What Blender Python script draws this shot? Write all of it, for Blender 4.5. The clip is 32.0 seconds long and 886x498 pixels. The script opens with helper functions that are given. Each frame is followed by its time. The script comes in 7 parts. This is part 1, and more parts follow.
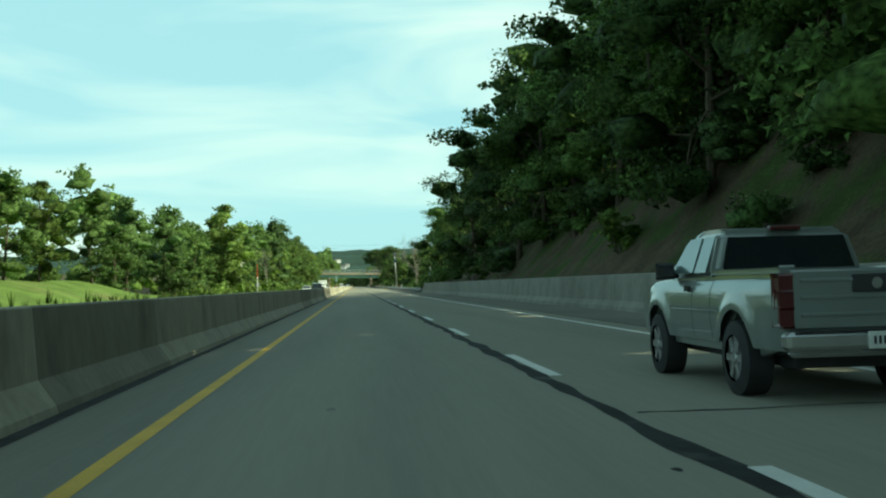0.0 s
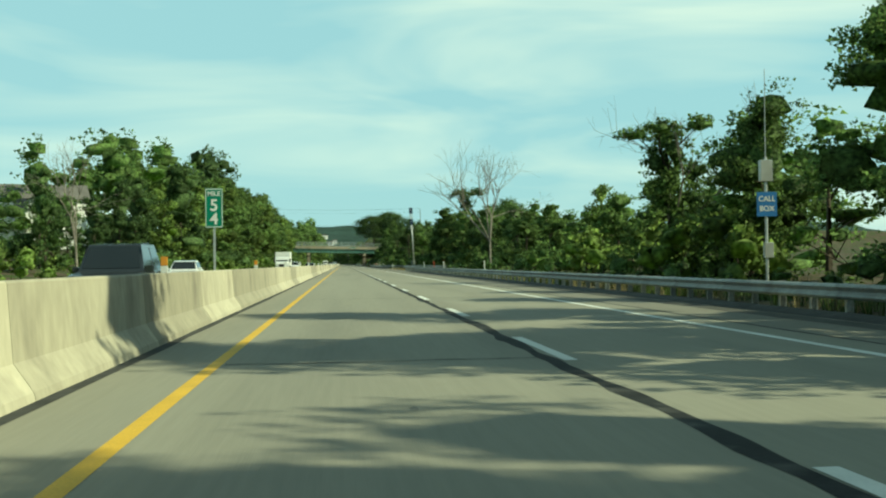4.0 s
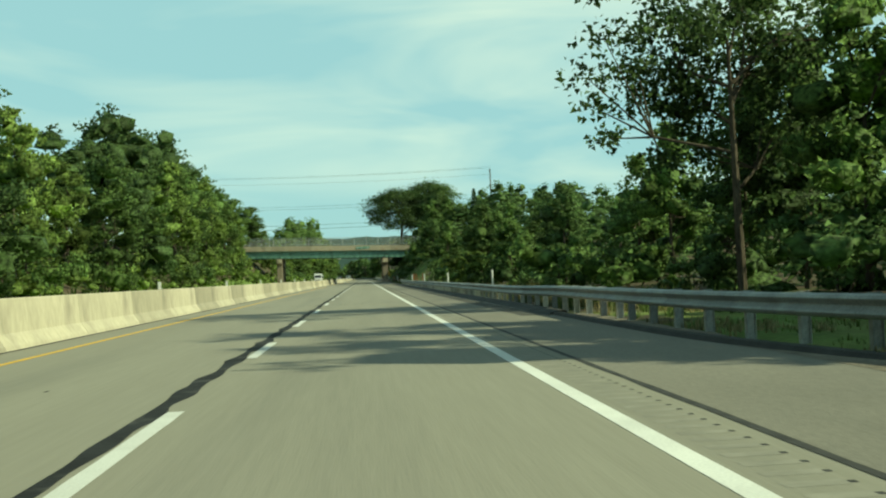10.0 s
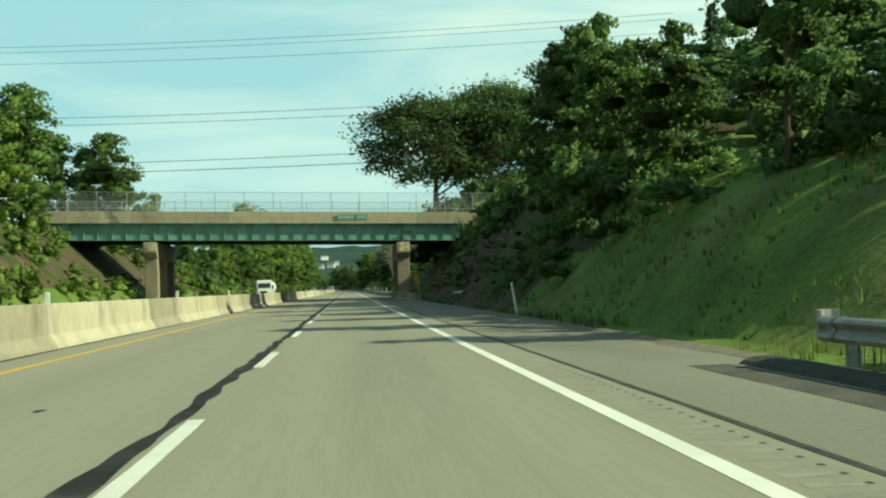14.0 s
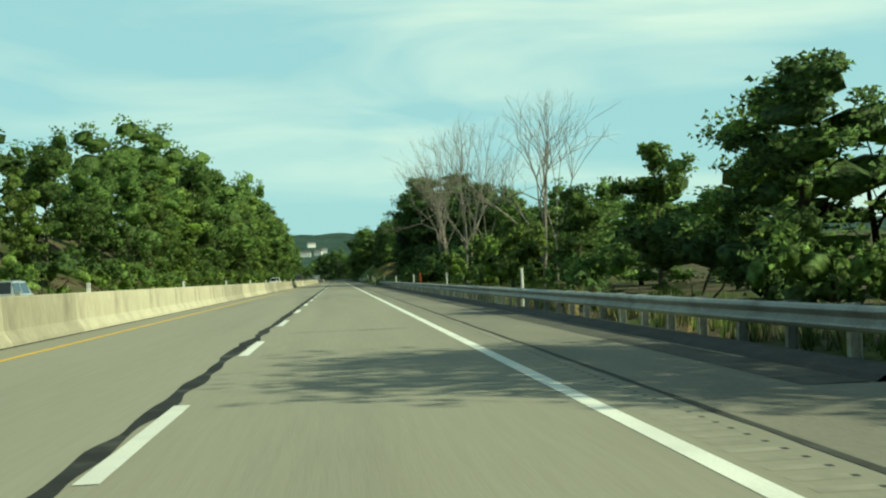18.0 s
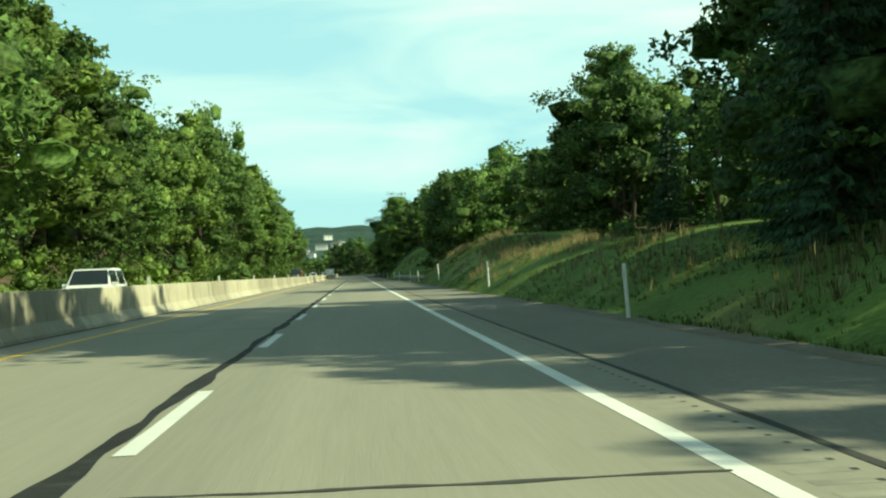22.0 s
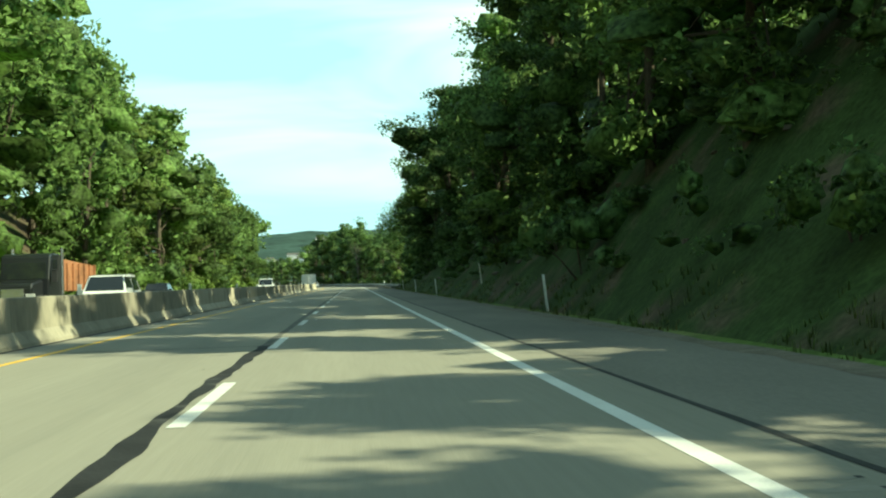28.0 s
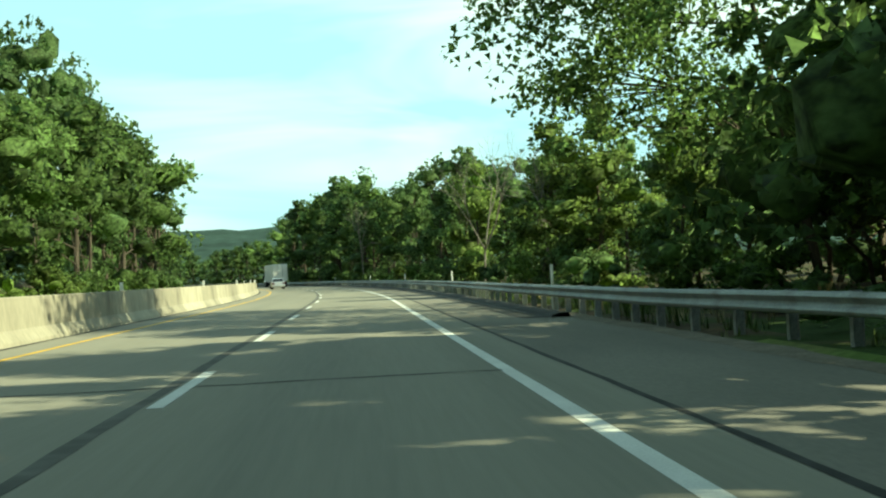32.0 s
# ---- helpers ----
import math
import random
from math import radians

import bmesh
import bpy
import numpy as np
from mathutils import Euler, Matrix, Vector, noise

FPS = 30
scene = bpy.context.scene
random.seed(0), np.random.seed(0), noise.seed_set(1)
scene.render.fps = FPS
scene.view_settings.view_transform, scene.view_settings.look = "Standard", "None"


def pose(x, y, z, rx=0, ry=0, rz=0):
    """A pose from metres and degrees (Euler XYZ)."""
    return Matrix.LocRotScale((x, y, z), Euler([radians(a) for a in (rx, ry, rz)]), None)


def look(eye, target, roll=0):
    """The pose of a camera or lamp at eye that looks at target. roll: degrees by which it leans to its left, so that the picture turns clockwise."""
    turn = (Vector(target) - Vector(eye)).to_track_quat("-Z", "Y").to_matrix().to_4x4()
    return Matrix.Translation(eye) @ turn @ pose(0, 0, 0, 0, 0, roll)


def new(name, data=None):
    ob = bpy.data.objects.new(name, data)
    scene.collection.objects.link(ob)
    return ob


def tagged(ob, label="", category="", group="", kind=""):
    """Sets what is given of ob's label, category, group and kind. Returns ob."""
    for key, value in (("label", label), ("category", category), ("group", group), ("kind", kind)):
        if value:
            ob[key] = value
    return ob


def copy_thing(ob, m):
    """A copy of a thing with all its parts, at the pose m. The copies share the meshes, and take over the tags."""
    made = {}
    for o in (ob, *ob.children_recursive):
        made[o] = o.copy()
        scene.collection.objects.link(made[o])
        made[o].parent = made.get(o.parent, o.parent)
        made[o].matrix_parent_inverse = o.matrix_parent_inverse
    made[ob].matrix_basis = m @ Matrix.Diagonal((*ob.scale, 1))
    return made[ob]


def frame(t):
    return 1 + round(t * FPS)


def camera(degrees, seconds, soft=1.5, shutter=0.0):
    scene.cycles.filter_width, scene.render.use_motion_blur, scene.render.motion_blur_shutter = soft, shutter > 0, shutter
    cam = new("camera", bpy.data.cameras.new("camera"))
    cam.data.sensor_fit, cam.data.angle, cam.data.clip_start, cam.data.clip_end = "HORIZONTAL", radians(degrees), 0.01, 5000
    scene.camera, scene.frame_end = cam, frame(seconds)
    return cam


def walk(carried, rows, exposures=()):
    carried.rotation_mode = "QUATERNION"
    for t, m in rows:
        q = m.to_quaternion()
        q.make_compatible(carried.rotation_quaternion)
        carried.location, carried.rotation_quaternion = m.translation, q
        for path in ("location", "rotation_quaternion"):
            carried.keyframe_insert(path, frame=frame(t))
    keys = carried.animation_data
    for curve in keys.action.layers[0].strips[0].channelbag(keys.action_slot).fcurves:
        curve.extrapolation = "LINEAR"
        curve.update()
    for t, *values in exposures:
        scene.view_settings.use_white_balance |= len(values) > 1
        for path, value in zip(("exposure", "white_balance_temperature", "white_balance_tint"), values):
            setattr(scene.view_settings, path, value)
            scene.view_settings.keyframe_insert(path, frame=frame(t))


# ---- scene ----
# ---- the road's own frame: s along it, x to its right, z up ----
CURVE_S, CURVE_R = 1178.0, 700.0


def rd(s, x, z=0.0):
    """A point of the road's frame in the world: straight, then a bend to the left."""
    if s <= CURVE_S:
        return Vector((x, s, z))
    a = (s - CURVE_S) / CURVE_R
    return Vector((-CURVE_R + (CURVE_R + x) * math.cos(a), CURVE_S + (CURVE_R + x) * math.sin(a), z))


def heading(s):
    """The road's turn to the left at s, in degrees."""
    return math.degrees(max(0.0, s - CURVE_S) / CURVE_R)


def lerp_table(rows, s):
    """Values between the rows (s, a, b, ...) of a table."""
    if s <= rows[0][0]:
        return rows[0][1:]
    for p, q in zip(rows, rows[1:]):
        if s <= q[0]:
            k = (s - p[0]) / (q[0] - p[0])
            k = k * k * (3 - 2 * k)
            return tuple(a + (b - a) * k for a, b in zip(p[1:], q[1:]))
    return rows[-1][1:]


# ---- camera ----
EXPOSURES = [(0, 0.52, 7250, -22), (2, 0.5, 7300, -22), (3.2, 0.32, 7250, -23), (4, 0.25, 7380, -23), (6, 0.2, 7680, -23), (13.5, 0.2, 7680, -23), (15.5, 1.05, 7150, -24), (16.2, 1.02, 7150, -24), (16.8, 0.35, 7350, -24), (17.2, 0.3, 7400, -24), (18.2, 0.25, 7580, -24), (20, 0.35, 7680, -24), (21.5, 0.6, 7680, -24), (24, 0.6, 7580, -24), (26, 0.65, 7380, -25), (28, 0.95, 7450, -22), (30, 1.03, 7680, -20), (32, 0.82, 7600, -21)]
EYE = 1.155
DRIVE = [  # seconds, metres along the road, metres right of the lane line, yaw, pitch, roll
    (0.0, -2.22, -2.39, -4.91, 1.95, 1.60), (1.0, 36.74, -2.81, -5.17, 1.58, 1.25), (2.0, 75.05, -2.70, -5.81, 1.46, 1.51),
    (3.0, 112.28, -2.84, -5.79, 0.98, 0.81), (4.0, 148.84, -2.62, -5.61, 0.77, 0.80), (4.5, 166.2, -2.65, -5.06, 1.02, 0.85),
    (6.5, 240.15, -1.07, -8.14, 2.39, 1.09), (7.0, 258.59, 0.09, -8.99, 2.03, 1.53), (8.0, 294.87, 1.37, -6.95, 0.98, 2.40),
    (9.0, 330.77, 1.71, -5.11, 0.90, 2.20), (10.0, 365.36, 1.76, -4.46, 1.44, 2.43), (11.0, 400.82, 1.79, -4.16, 1.47, 2.57),
    (12.0, 435.28, 1.73, -4.86, 1.68, 2.68), (13.0, 470.96, 1.74, -4.92, 1.74, 2.70), (13.5, 488.34, 1.54, -5.04, 2.00, 2.20),
    (15.5, 558.09, 1.39, -5.87, 1.75, 1.89), (16.0, 575.67, 1.38, -5.60, 1.70, 1.98), (17.0, 610.56, 1.36, -5.59, 1.53, 1.60),
    (18.0, 645.75, 1.52, -5.90, 1.45, 2.20), (19.0, 680.62, 1.59, -5.09, 1.80, 1.83), (20.0, 715.83, 1.75, -4.71, 1.65, 1.78),
    (21.0, 750.56, 1.74, -4.75, 1.36, 2.06), (22.0, 785.42, 1.59, -4.85, 1.21, 2.16), (23.0, 819.68, 1.56, -5.07, 1.47, 2.60),
    (24.0, 854.97, 1.62, -5.00, 1.52, 2.70), (24.5, 872.45, 1.60, -5.14, 1.78, 2.19), (26.5, 941.60, 1.61, -5.44, 1.54, 2.40),
    (27.0, 958.80, 1.55, -5.27, 1.66, 1.66), (28.0, 994.42, 1.49, -5.07, 1.71, 1.75), (29.0, 1028.79, 1.48, -5.18, 1.73, 1.93),
    (30.0, 1063.91, 1.61, -5.40, 1.53, 2.30), (31.0, 1098.46, 1.88, -5.54, 1.57, 1.95), (32.0, 1133.60, 1.94, -4.91, 1.37, 2.50),
]


def drive(t):
    """The camera's row at t, on a smooth curve through DRIVE."""
    ts = [r[0] for r in DRIVE]
    i = min(max(j for j in range(len(ts)) if ts[j] <= t + 1e-6), len(ts) - 2)
    h = ts[i + 1] - ts[i]
    u = (t - ts[i]) / h

    def slope(j, k):
        if j == 0 or j == len(ts) - 1:
            a, b = (0, 1) if j == 0 else (-2, -1)
            return (DRIVE[b][k] - DRIVE[a][k]) / (ts[b] - ts[a])
        h0, h1 = ts[j] - ts[j - 1], ts[j + 1] - ts[j]
        d0, d1 = (DRIVE[j][k] - DRIVE[j - 1][k]) / h0, (DRIVE[j + 1][k] - DRIVE[j][k]) / h1
        return (d0 * h1 + d1 * h0) / (h0 + h1)

    out = []
    for k in range(1, 6):
        p, q, m0, m1 = DRIVE[i][k], DRIVE[i + 1][k], slope(i, k) * h, slope(i + 1, k) * h
        out.append((2 * u**3 - 3 * u**2 + 1) * p + (u**3 - 2 * u**2 + u) * m0 + (3 * u**2 - 2 * u**3) * q + (u**3 - u**2) * m1)
    return out


cam = camera(47.0, 32.0, soft=2.1, shutter=0.0)
rows = []
for step in range(0, 161):
    t = step * 0.2
    s, x, yaw, pitch, roll = drive(t)
    p = rd(s, x, EYE)
    rows.append((t, pose(p.x, p.y, p.z, 90 + pitch, roll, yaw + heading(s))))
walk(cam, rows, exposures=EXPOSURES)

# ---- sky and sun ----
SUN_DIR = Vector((14.0, -4.2, 10.2)).normalized()
world = bpy.data.worlds.new("sky")
scene.world = world
world.use_nodes = True
nt = world.node_tree
nt.nodes.clear()
sky = nt.nodes.new("ShaderNodeTexSky")
sky.sky_type, sky.sun_disc = "NISHITA", False
sky.sun_elevation, sky.sun_rotation = math.asin(SUN_DIR.z), math.atan2(SUN_DIR.x, SUN_DIR.y)
sky.air_density, sky.dust_density, sky.ozone_density = 1.0, 0.7, 2.0
coord = nt.nodes.new("ShaderNodeTexCoord")
# thin high cloud: long streaks that rise a little towards one side
turn = nt.nodes.new("ShaderNodeMapping")
turn.inputs["Rotation"].default_value = (0, radians(9), 0)
turn.inputs["Scale"].default_value = (2.6, 2.6, 13.0)
nt.links.new(coord.outputs["Generated"], turn.inputs["Vector"])
wisps = nt.nodes.new("ShaderNodeTexNoise")
wisps.inputs["Scale"].default_value = 1.0
wisps.inputs["Detail"].default_value = 4.0
wisps.inputs["Roughness"].default_value = 0.5
wisps.inputs["Distortion"].default_value = 0.5
nt.links.new(turn.outputs[0], wisps.inputs["Vector"])
ramp = nt.nodes.new("ShaderNodeMapRange")
ramp.inputs["From Min"].default_value, ramp.inputs["From Max"].default_value = 0.42, 0.70
ramp.inputs["To Min"].default_value, ramp.inputs["To Max"].default_value = 0.0, 1.0
nt.links.new(wisps.outputs["Fac"], ramp.inputs["Value"])
# the sheet is seen edge-on towards the horizon, so it thins overhead
sep = nt.nodes.new("ShaderNodeSeparateXYZ")
nt.links.new(coord.outputs["Generated"], sep.inputs[0])
rise = nt.nodes.new("ShaderNodeMath")
rise.operation = "ADD"
rise.inputs[1].default_value = 0.03
nt.links.new(sep.outputs["Z"], rise.inputs[0])
path = nt.nodes.new("ShaderNodeMath")
path.operation = "DIVIDE"
path.use_clamp = True
path.inputs[0].default_value = 0.30
nt.links.new(rise.outputs[0], path.inputs[1])
veil = nt.nodes.new("ShaderNodeMath")
veil.operation = "MULTIPLY"
veil.inputs[0].default_value = 0.8
nt.links.new(path.outputs[0], veil.inputs[1])
mix = nt.nodes.new("ShaderNodeMix")
mix.data_type = "RGBA"
tone = nt.nodes.new("ShaderNodeMix")
tone.data_type = "RGBA"
tone.inputs["A"].default_value = (5.3, 8.6, 11.4, 1)
tone.inputs["B"].default_value = (10.2, 11.8, 12.8, 1)
nt.links.new(ramp.outputs[0], tone.inputs["Factor"])
nt.links.new(tone.outputs["Result"], mix.inputs["B"])
nt.links.new(veil.outputs[0], mix.inputs["Factor"])
nt.links.new(sky.outputs[0], mix.inputs["A"])
back = nt.nodes.new("ShaderNodeBackground")
back.inputs["Strength"].default_value = 0.073
nt.links.new(mix.outputs["Result"], back.inputs["Color"])
out = nt.nodes.new("ShaderNodeOutputWorld")
nt.links.new(back.outputs[0], out.inputs["Surface"])

lamp = bpy.data.lights.new("sun", "SUN")
lamp.energy, lamp.angle, lamp.color = 5.0, radians(0.6), (1.0, 0.93, 0.8)
sun = new("sun", lamp)
sun.matrix_world = look(SUN_DIR * 50, (0, 0, 0))

# ---- materials ----
def material(name, colour, rough=0.8, metal=0.0, noise_size=None, spread=0.25, fine=None, bump=0.0, bump_size=40.0, random_amount=0.0,
             second=None, second_size=2.0, second_range=(0.5, 0.65), stretch=(1, 1, 1), island=0.0, trans=0.0, coat=0.0, spec=0.5, grain=None, bump_deep=0.02):
    """A surface with variation at two scales, an optional second colour in patches, and fine relief. Sizes are noise scales per metre."""
    m = bpy.data.materials.new(name)
    m.use_nodes = True
    n, l = m.node_tree.nodes, m.node_tree.links
    b = n["Principled BSDF"]
    b.inputs["Roughness"].default_value, b.inputs["Metallic"].default_value = rough, metal
    b.inputs["Specular IOR Level"].default_value = spec
    if coat:
        b.inputs["Coat Weight"].default_value = coat
    base = n.new("ShaderNodeRGB")
    base.outputs[0].default_value = (*colour, 1)
    sock = base.outputs[0]
    tc = n.new("ShaderNodeTexCoord")
    mp = n.new("ShaderNodeMapping")
    mp.inputs["Scale"].default_value = stretch
    l.new(tc.outputs["Object"], mp.inputs["Vector"])

    def noise_tex(size, detail=4.0):
        t = n.new("ShaderNodeTexNoise")
        t.inputs["Scale"].default_value, t.inputs["Detail"].default_value = size, detail
        l.new(mp.outputs[0], t.inputs["Vector"])
        return t.outputs["Fac"]

    def vary(sock, fac, amount):
        r = n.new("ShaderNodeMapRange")
        r.inputs["From Min"].default_value, r.inputs["From Max"].default_value = 0.3, 0.7
        r.inputs["To Min"].default_value, r.inputs["To Max"].default_value = 1 - amount, 1 + amount
        l.new(fac, r.inputs["Value"])
        x = n.new("ShaderNodeVectorMath")
        x.operation = "SCALE"
        l.new(sock, x.inputs[0])
        l.new(r.outputs[0], x.inputs["Scale"])
        return x.outputs[0]

    if second:
        r = n.new("ShaderNodeMapRange")
        r.inputs["From Min"].default_value, r.inputs["From Max"].default_value = second_range
        l.new(noise_tex(second_size, 5.0), r.inputs["Value"])
        x = n.new("ShaderNodeMix")
        x.data_type = "RGBA"
        x.inputs["B"].default_value = (*second, 1)
        l.new(r.outputs[0], x.inputs["Factor"])
        l.new(sock, x.inputs["A"])
        sock = x.outputs["Result"]
    if noise_size:
        sock = vary(sock, noise_tex(noise_size), spread)
    if fine:
        sock = vary(sock, noise_tex(fine, 2.0), grain or spread * 0.8)
    if random_amount:
        o = n.new("ShaderNodeObjectInfo")
        sock = vary(sock, o.outputs["Random"], random_amount)
    if island:
        g = n.new("ShaderNodeNewGeometry")
        sock = vary(sock, g.outputs["Random Per Island"], island)
    l.new(sock, b.inputs["Base Color"])
    if bump:
        t = n.new("ShaderNodeBump")
        t.inputs["Strength"].default_value, t.inputs["Distance"].default_value = bump, bump_deep
        l.new(noise_tex(bump_size, 3.0), t.inputs["Height"])
        l.new(t.outputs[0], b.inputs["Normal"])
    if trans:
        tr = n.new("ShaderNodeBsdfTranslucent")
        l.new(sock, tr.inputs["Color"])
        ms = n.new("ShaderNodeMixShader")
        ms.inputs[0].default_value = trans
        l.new(b.outputs[0], ms.inputs[1])
        l.new(tr.outputs[0], ms.inputs[2])
        l.new(ms.outputs[0], n["Material Output"].inputs["Surface"])
    return m


CONCRETE_ROAD = material("pavement_concrete", (0.255, 0.242, 0.197), 0.9, noise_size=0.8, spread=0.05, fine=16, bump=0.10, bump_size=60, spec=0.12,
                         second=(0.205, 0.197, 0.165), second_size=0.55, second_range=(0.5, 0.75), stretch=(1, 0.04, 1))
SHOULDER = material("shoulder_asphalt", (0.20, 0.188, 0.158), 0.92, noise_size=0.5, spread=0.1, fine=22, bump=0.2, bump_size=50, spec=0.12,
                    second=(0.16, 0.152, 0.13), second_size=0.3, second_range=(0.5, 0.7), stretch=(1, 0.3, 1))
TAR = material("tar_seal", (0.02, 0.021, 0.022), 0.9, noise_size=1.3, spread=0.35, bump=0.3, bump_size=20, spec=0.2, second=(0.075, 0.073, 0.068), second_size=1.6, second_range=(0.56, 0.7))
CRACK = material("crack_sealant", (0.05, 0.05, 0.048), 0.9, noise_size=3, spread=0.3, spec=0.2)
WORN_SEAM = material("worn_seam", (0.115, 0.112, 0.1), 0.9, noise_size=2, spread=0.3, spec=0.2)
WHITE_LINE = material("white_road_paint", (0.62, 0.62, 0.58), 0.75, noise_size=1.2, spread=0.10, fine=45, bump=0.1, random_amount=0.06)
YELLOW_LINE = material("yellow_road_paint", (0.60, 0.36, 0.035), 0.75, noise_size=1.5, spread=0.12, fine=45, bump=0.1)
RUMBLE = material("rumble_groove", (0.226, 0.214, 0.175), 0.95, noise_size=3, spread=0.2)
BARRIER = material("barrier_concrete", (0.34, 0.31, 0.235), 0.9, noise_size=0.8, spread=0.12, fine=9, bump=0.2, bump_size=30, random_amount=0.2, spec=0.2,
                   second=(0.20, 0.18, 0.14), second_size=1.1, second_range=(0.5, 0.72), stretch=(1, 0.8, 0.35))
WALL_CONC = material("wall_concrete", (0.24, 0.232, 0.205), 0.9, noise_size=0.6, spread=0.16, fine=10, bump=0.3, bump_size=25, random_amount=0.08, spec=0.2,
                     second=(0.19, 0.18, 0.155), second_size=0.7, second_range=(0.5, 0.7), stretch=(1, 0.7, 0.3))
GALV = material("galvanised_steel", (0.31, 0.32, 0.31), 0.6, 0.5, noise_size=2.5, spread=0.18, fine=30, random_amount=0.10,
                second=(0.19, 0.18, 0.165), second_size=1.3, second_range=(0.55, 0.75))
POST = material("galvanised_post", (0.33, 0.34, 0.335), 0.6, 0.45, noise_size=6, spread=0.25, fine=40, random_amount=0.2)
APRON = material("dark_strip", (0.085, 0.082, 0.074), 0.92, noise_size=1.5, spread=0.25, fine=18, bump=0.3, spec=0.15)
GUTTER_PALE = material("gutter_pale", (0.24, 0.22, 0.185), 0.95, noise_size=0.8, spread=0.3, fine=14, spec=0.1)
CURB = material("dark_asphalt_curb", (0.035, 0.034, 0.032), 0.9, noise_size=2, spread=0.3, fine=25, bump=0.4)
GRASS = material("mown_grass", (0.112, 0.165, 0.042), 0.9, spec=0.1, noise_size=0.45, spread=0.3, fine=7, bump=0.7, bump_size=14,
                 second=(0.17, 0.16, 0.07), second_size=0.16, second_range=(0.52, 0.72))
EARTH = material("bank_earth", (0.085, 0.066, 0.045), 0.95, spec=0.1, noise_size=0.7, spread=0.3, fine=6, bump=0.8, bump_size=6,
                 second=(0.045, 0.065, 0.02), second_size=0.35, second_range=(0.47, 0.6))
BANK_GREEN = material("overgrown_bank", (0.045, 0.07, 0.022), 0.95, spec=0.1, noise_size=0.8, spread=0.35, fine=7, bump=0.9, bump_size=8,
                      second=(0.08, 0.064, 0.043), second_size=0.4, second_range=(0.52, 0.66))
ROCK = material("layered_rock", (0.115, 0.09, 0.066), 0.92, noise_size=1.6, spread=0.3, fine=9, bump=0.8, bump_size=9, random_amount=0.25,
                second=(0.07, 0.055, 0.04), second_size=0.9, second_range=(0.5, 0.65), stretch=(1, 0.5, 2.5))
LEAF_KIND = dict(rough=0.6, noise_size=0.35, spread=0.25, random_amount=0.22, island=0.25, spec=0.2, fine=5.0, grain=0.7, bump=0.8, bump_size=5.5, bump_deep=0.12)
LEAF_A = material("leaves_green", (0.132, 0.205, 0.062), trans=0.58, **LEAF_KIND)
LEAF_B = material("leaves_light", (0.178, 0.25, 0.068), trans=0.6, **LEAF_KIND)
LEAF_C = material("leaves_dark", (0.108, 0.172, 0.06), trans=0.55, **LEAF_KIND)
# one tree's leaves, with its sunlit brightness put into the colour
LEAF_SUN = material("leaves_yellow_green", (0.19, 0.25, 0.06), trans=0.55, **LEAF_KIND)
NEEDLES = material("spruce_needles", (0.035, 0.07, 0.032), 0.6, noise_size=0.5, spread=0.25, island=0.3, trans=0.12, spec=0.2)
BARK = material("bark", (0.085, 0.07, 0.052), 0.95, spec=0.1, noise_size=3, spread=0.35, fine=20, bump=0.8, bump_size=16, stretch=(1, 1, 0.25))
DEADWOOD = material("dead_bark", (0.20, 0.175, 0.145), 0.9, noise_size=3, spread=0.3, fine=20, bump=0.5, bump_size=16)

# ---- mesh helpers ----
def link(name, me, parent=None, label="", mat=None):
    ob = new(name, me)
    if mat and not me.materials:
        me.materials.append(mat)
    if parent:
        ob.parent = parent
    if label:
        ob["label"] = label
    return ob


def to_mesh(bm, smooth=False):
    bmesh.ops.recalc_face_normals(bm, faces=bm.faces)
    me = bpy.data.meshes.new("m")
    bm.to_mesh(me)
    bm.free()
    if smooth:
        me.shade_smooth()
    return me


def part(name, bm, mat, parent=None, label="", smooth=False):
    """Links a bmesh as one mesh object under a thing or a part."""
    return link(name, to_mesh(bm, smooth), parent, label, mat)


def soften(me, normals):
    """Shades a leafy mesh by the swell of its clumps."""
    me.shade_smooth()
    me.normals_split_custom_set_from_vertices(normals)
    return me


def pydata(verts, faces, smooth=False):
    me = bpy.data.meshes.new("m")
    me.from_pydata(verts, [], faces)
    me.update()
    if smooth:
        me.shade_smooth()
    return me


def thing(name, m=None, label="", category="", group="", kind=""):
    ob = new(name)
    ob.empty_display_size = 0.3
    if m is not None:
        ob.matrix_basis = m
    return tagged(ob, label, category, group, kind)


def box(bm, lo, hi, bevel=0.0, m=None):
    """Adds a box from corner lo to corner hi to bm, with its edges broken."""
    v = bmesh.ops.create_cube(bm, size=1)["verts"]
    for p in v:
        for k in range(3):
            p.co[k] = lo[k] + (p.co[k] + 0.5) * (hi[k] - lo[k])
    if bevel:
        e = list({e for p in v for e in p.link_edges})
        v = list({p for f in bmesh.ops.bevel(bm, geom=e, offset=bevel, segments=1, affect="EDGES")["faces"] for p in f.verts} | {p for p in v if p.is_valid})
    if m is not None:
        bmesh.ops.transform(bm, matrix=m, verts=[p for p in v if p.is_valid])
    return v


def boxes(*specs, bevel=0.0):
    bm = bmesh.new()
    for lo, hi in specs:
        box(bm, lo, hi, bevel)
    return bm


def rod(bm, p, q, r, r2=None, sides=8):
    """Adds a tapered rod from p to q."""
    p, q = Vector(p), Vector(q)
    r2 = r if r2 is None else r2
    d = q - p
    m = Matrix.Translation((p + q) / 2) @ d.to_track_quat("Z", "Y").to_matrix().to_4x4()
    bmesh.ops.create_cone(bm, cap_ends=True, segments=sides, radius1=r, radius2=max(r2, 0.001), depth=d.length, matrix=m)


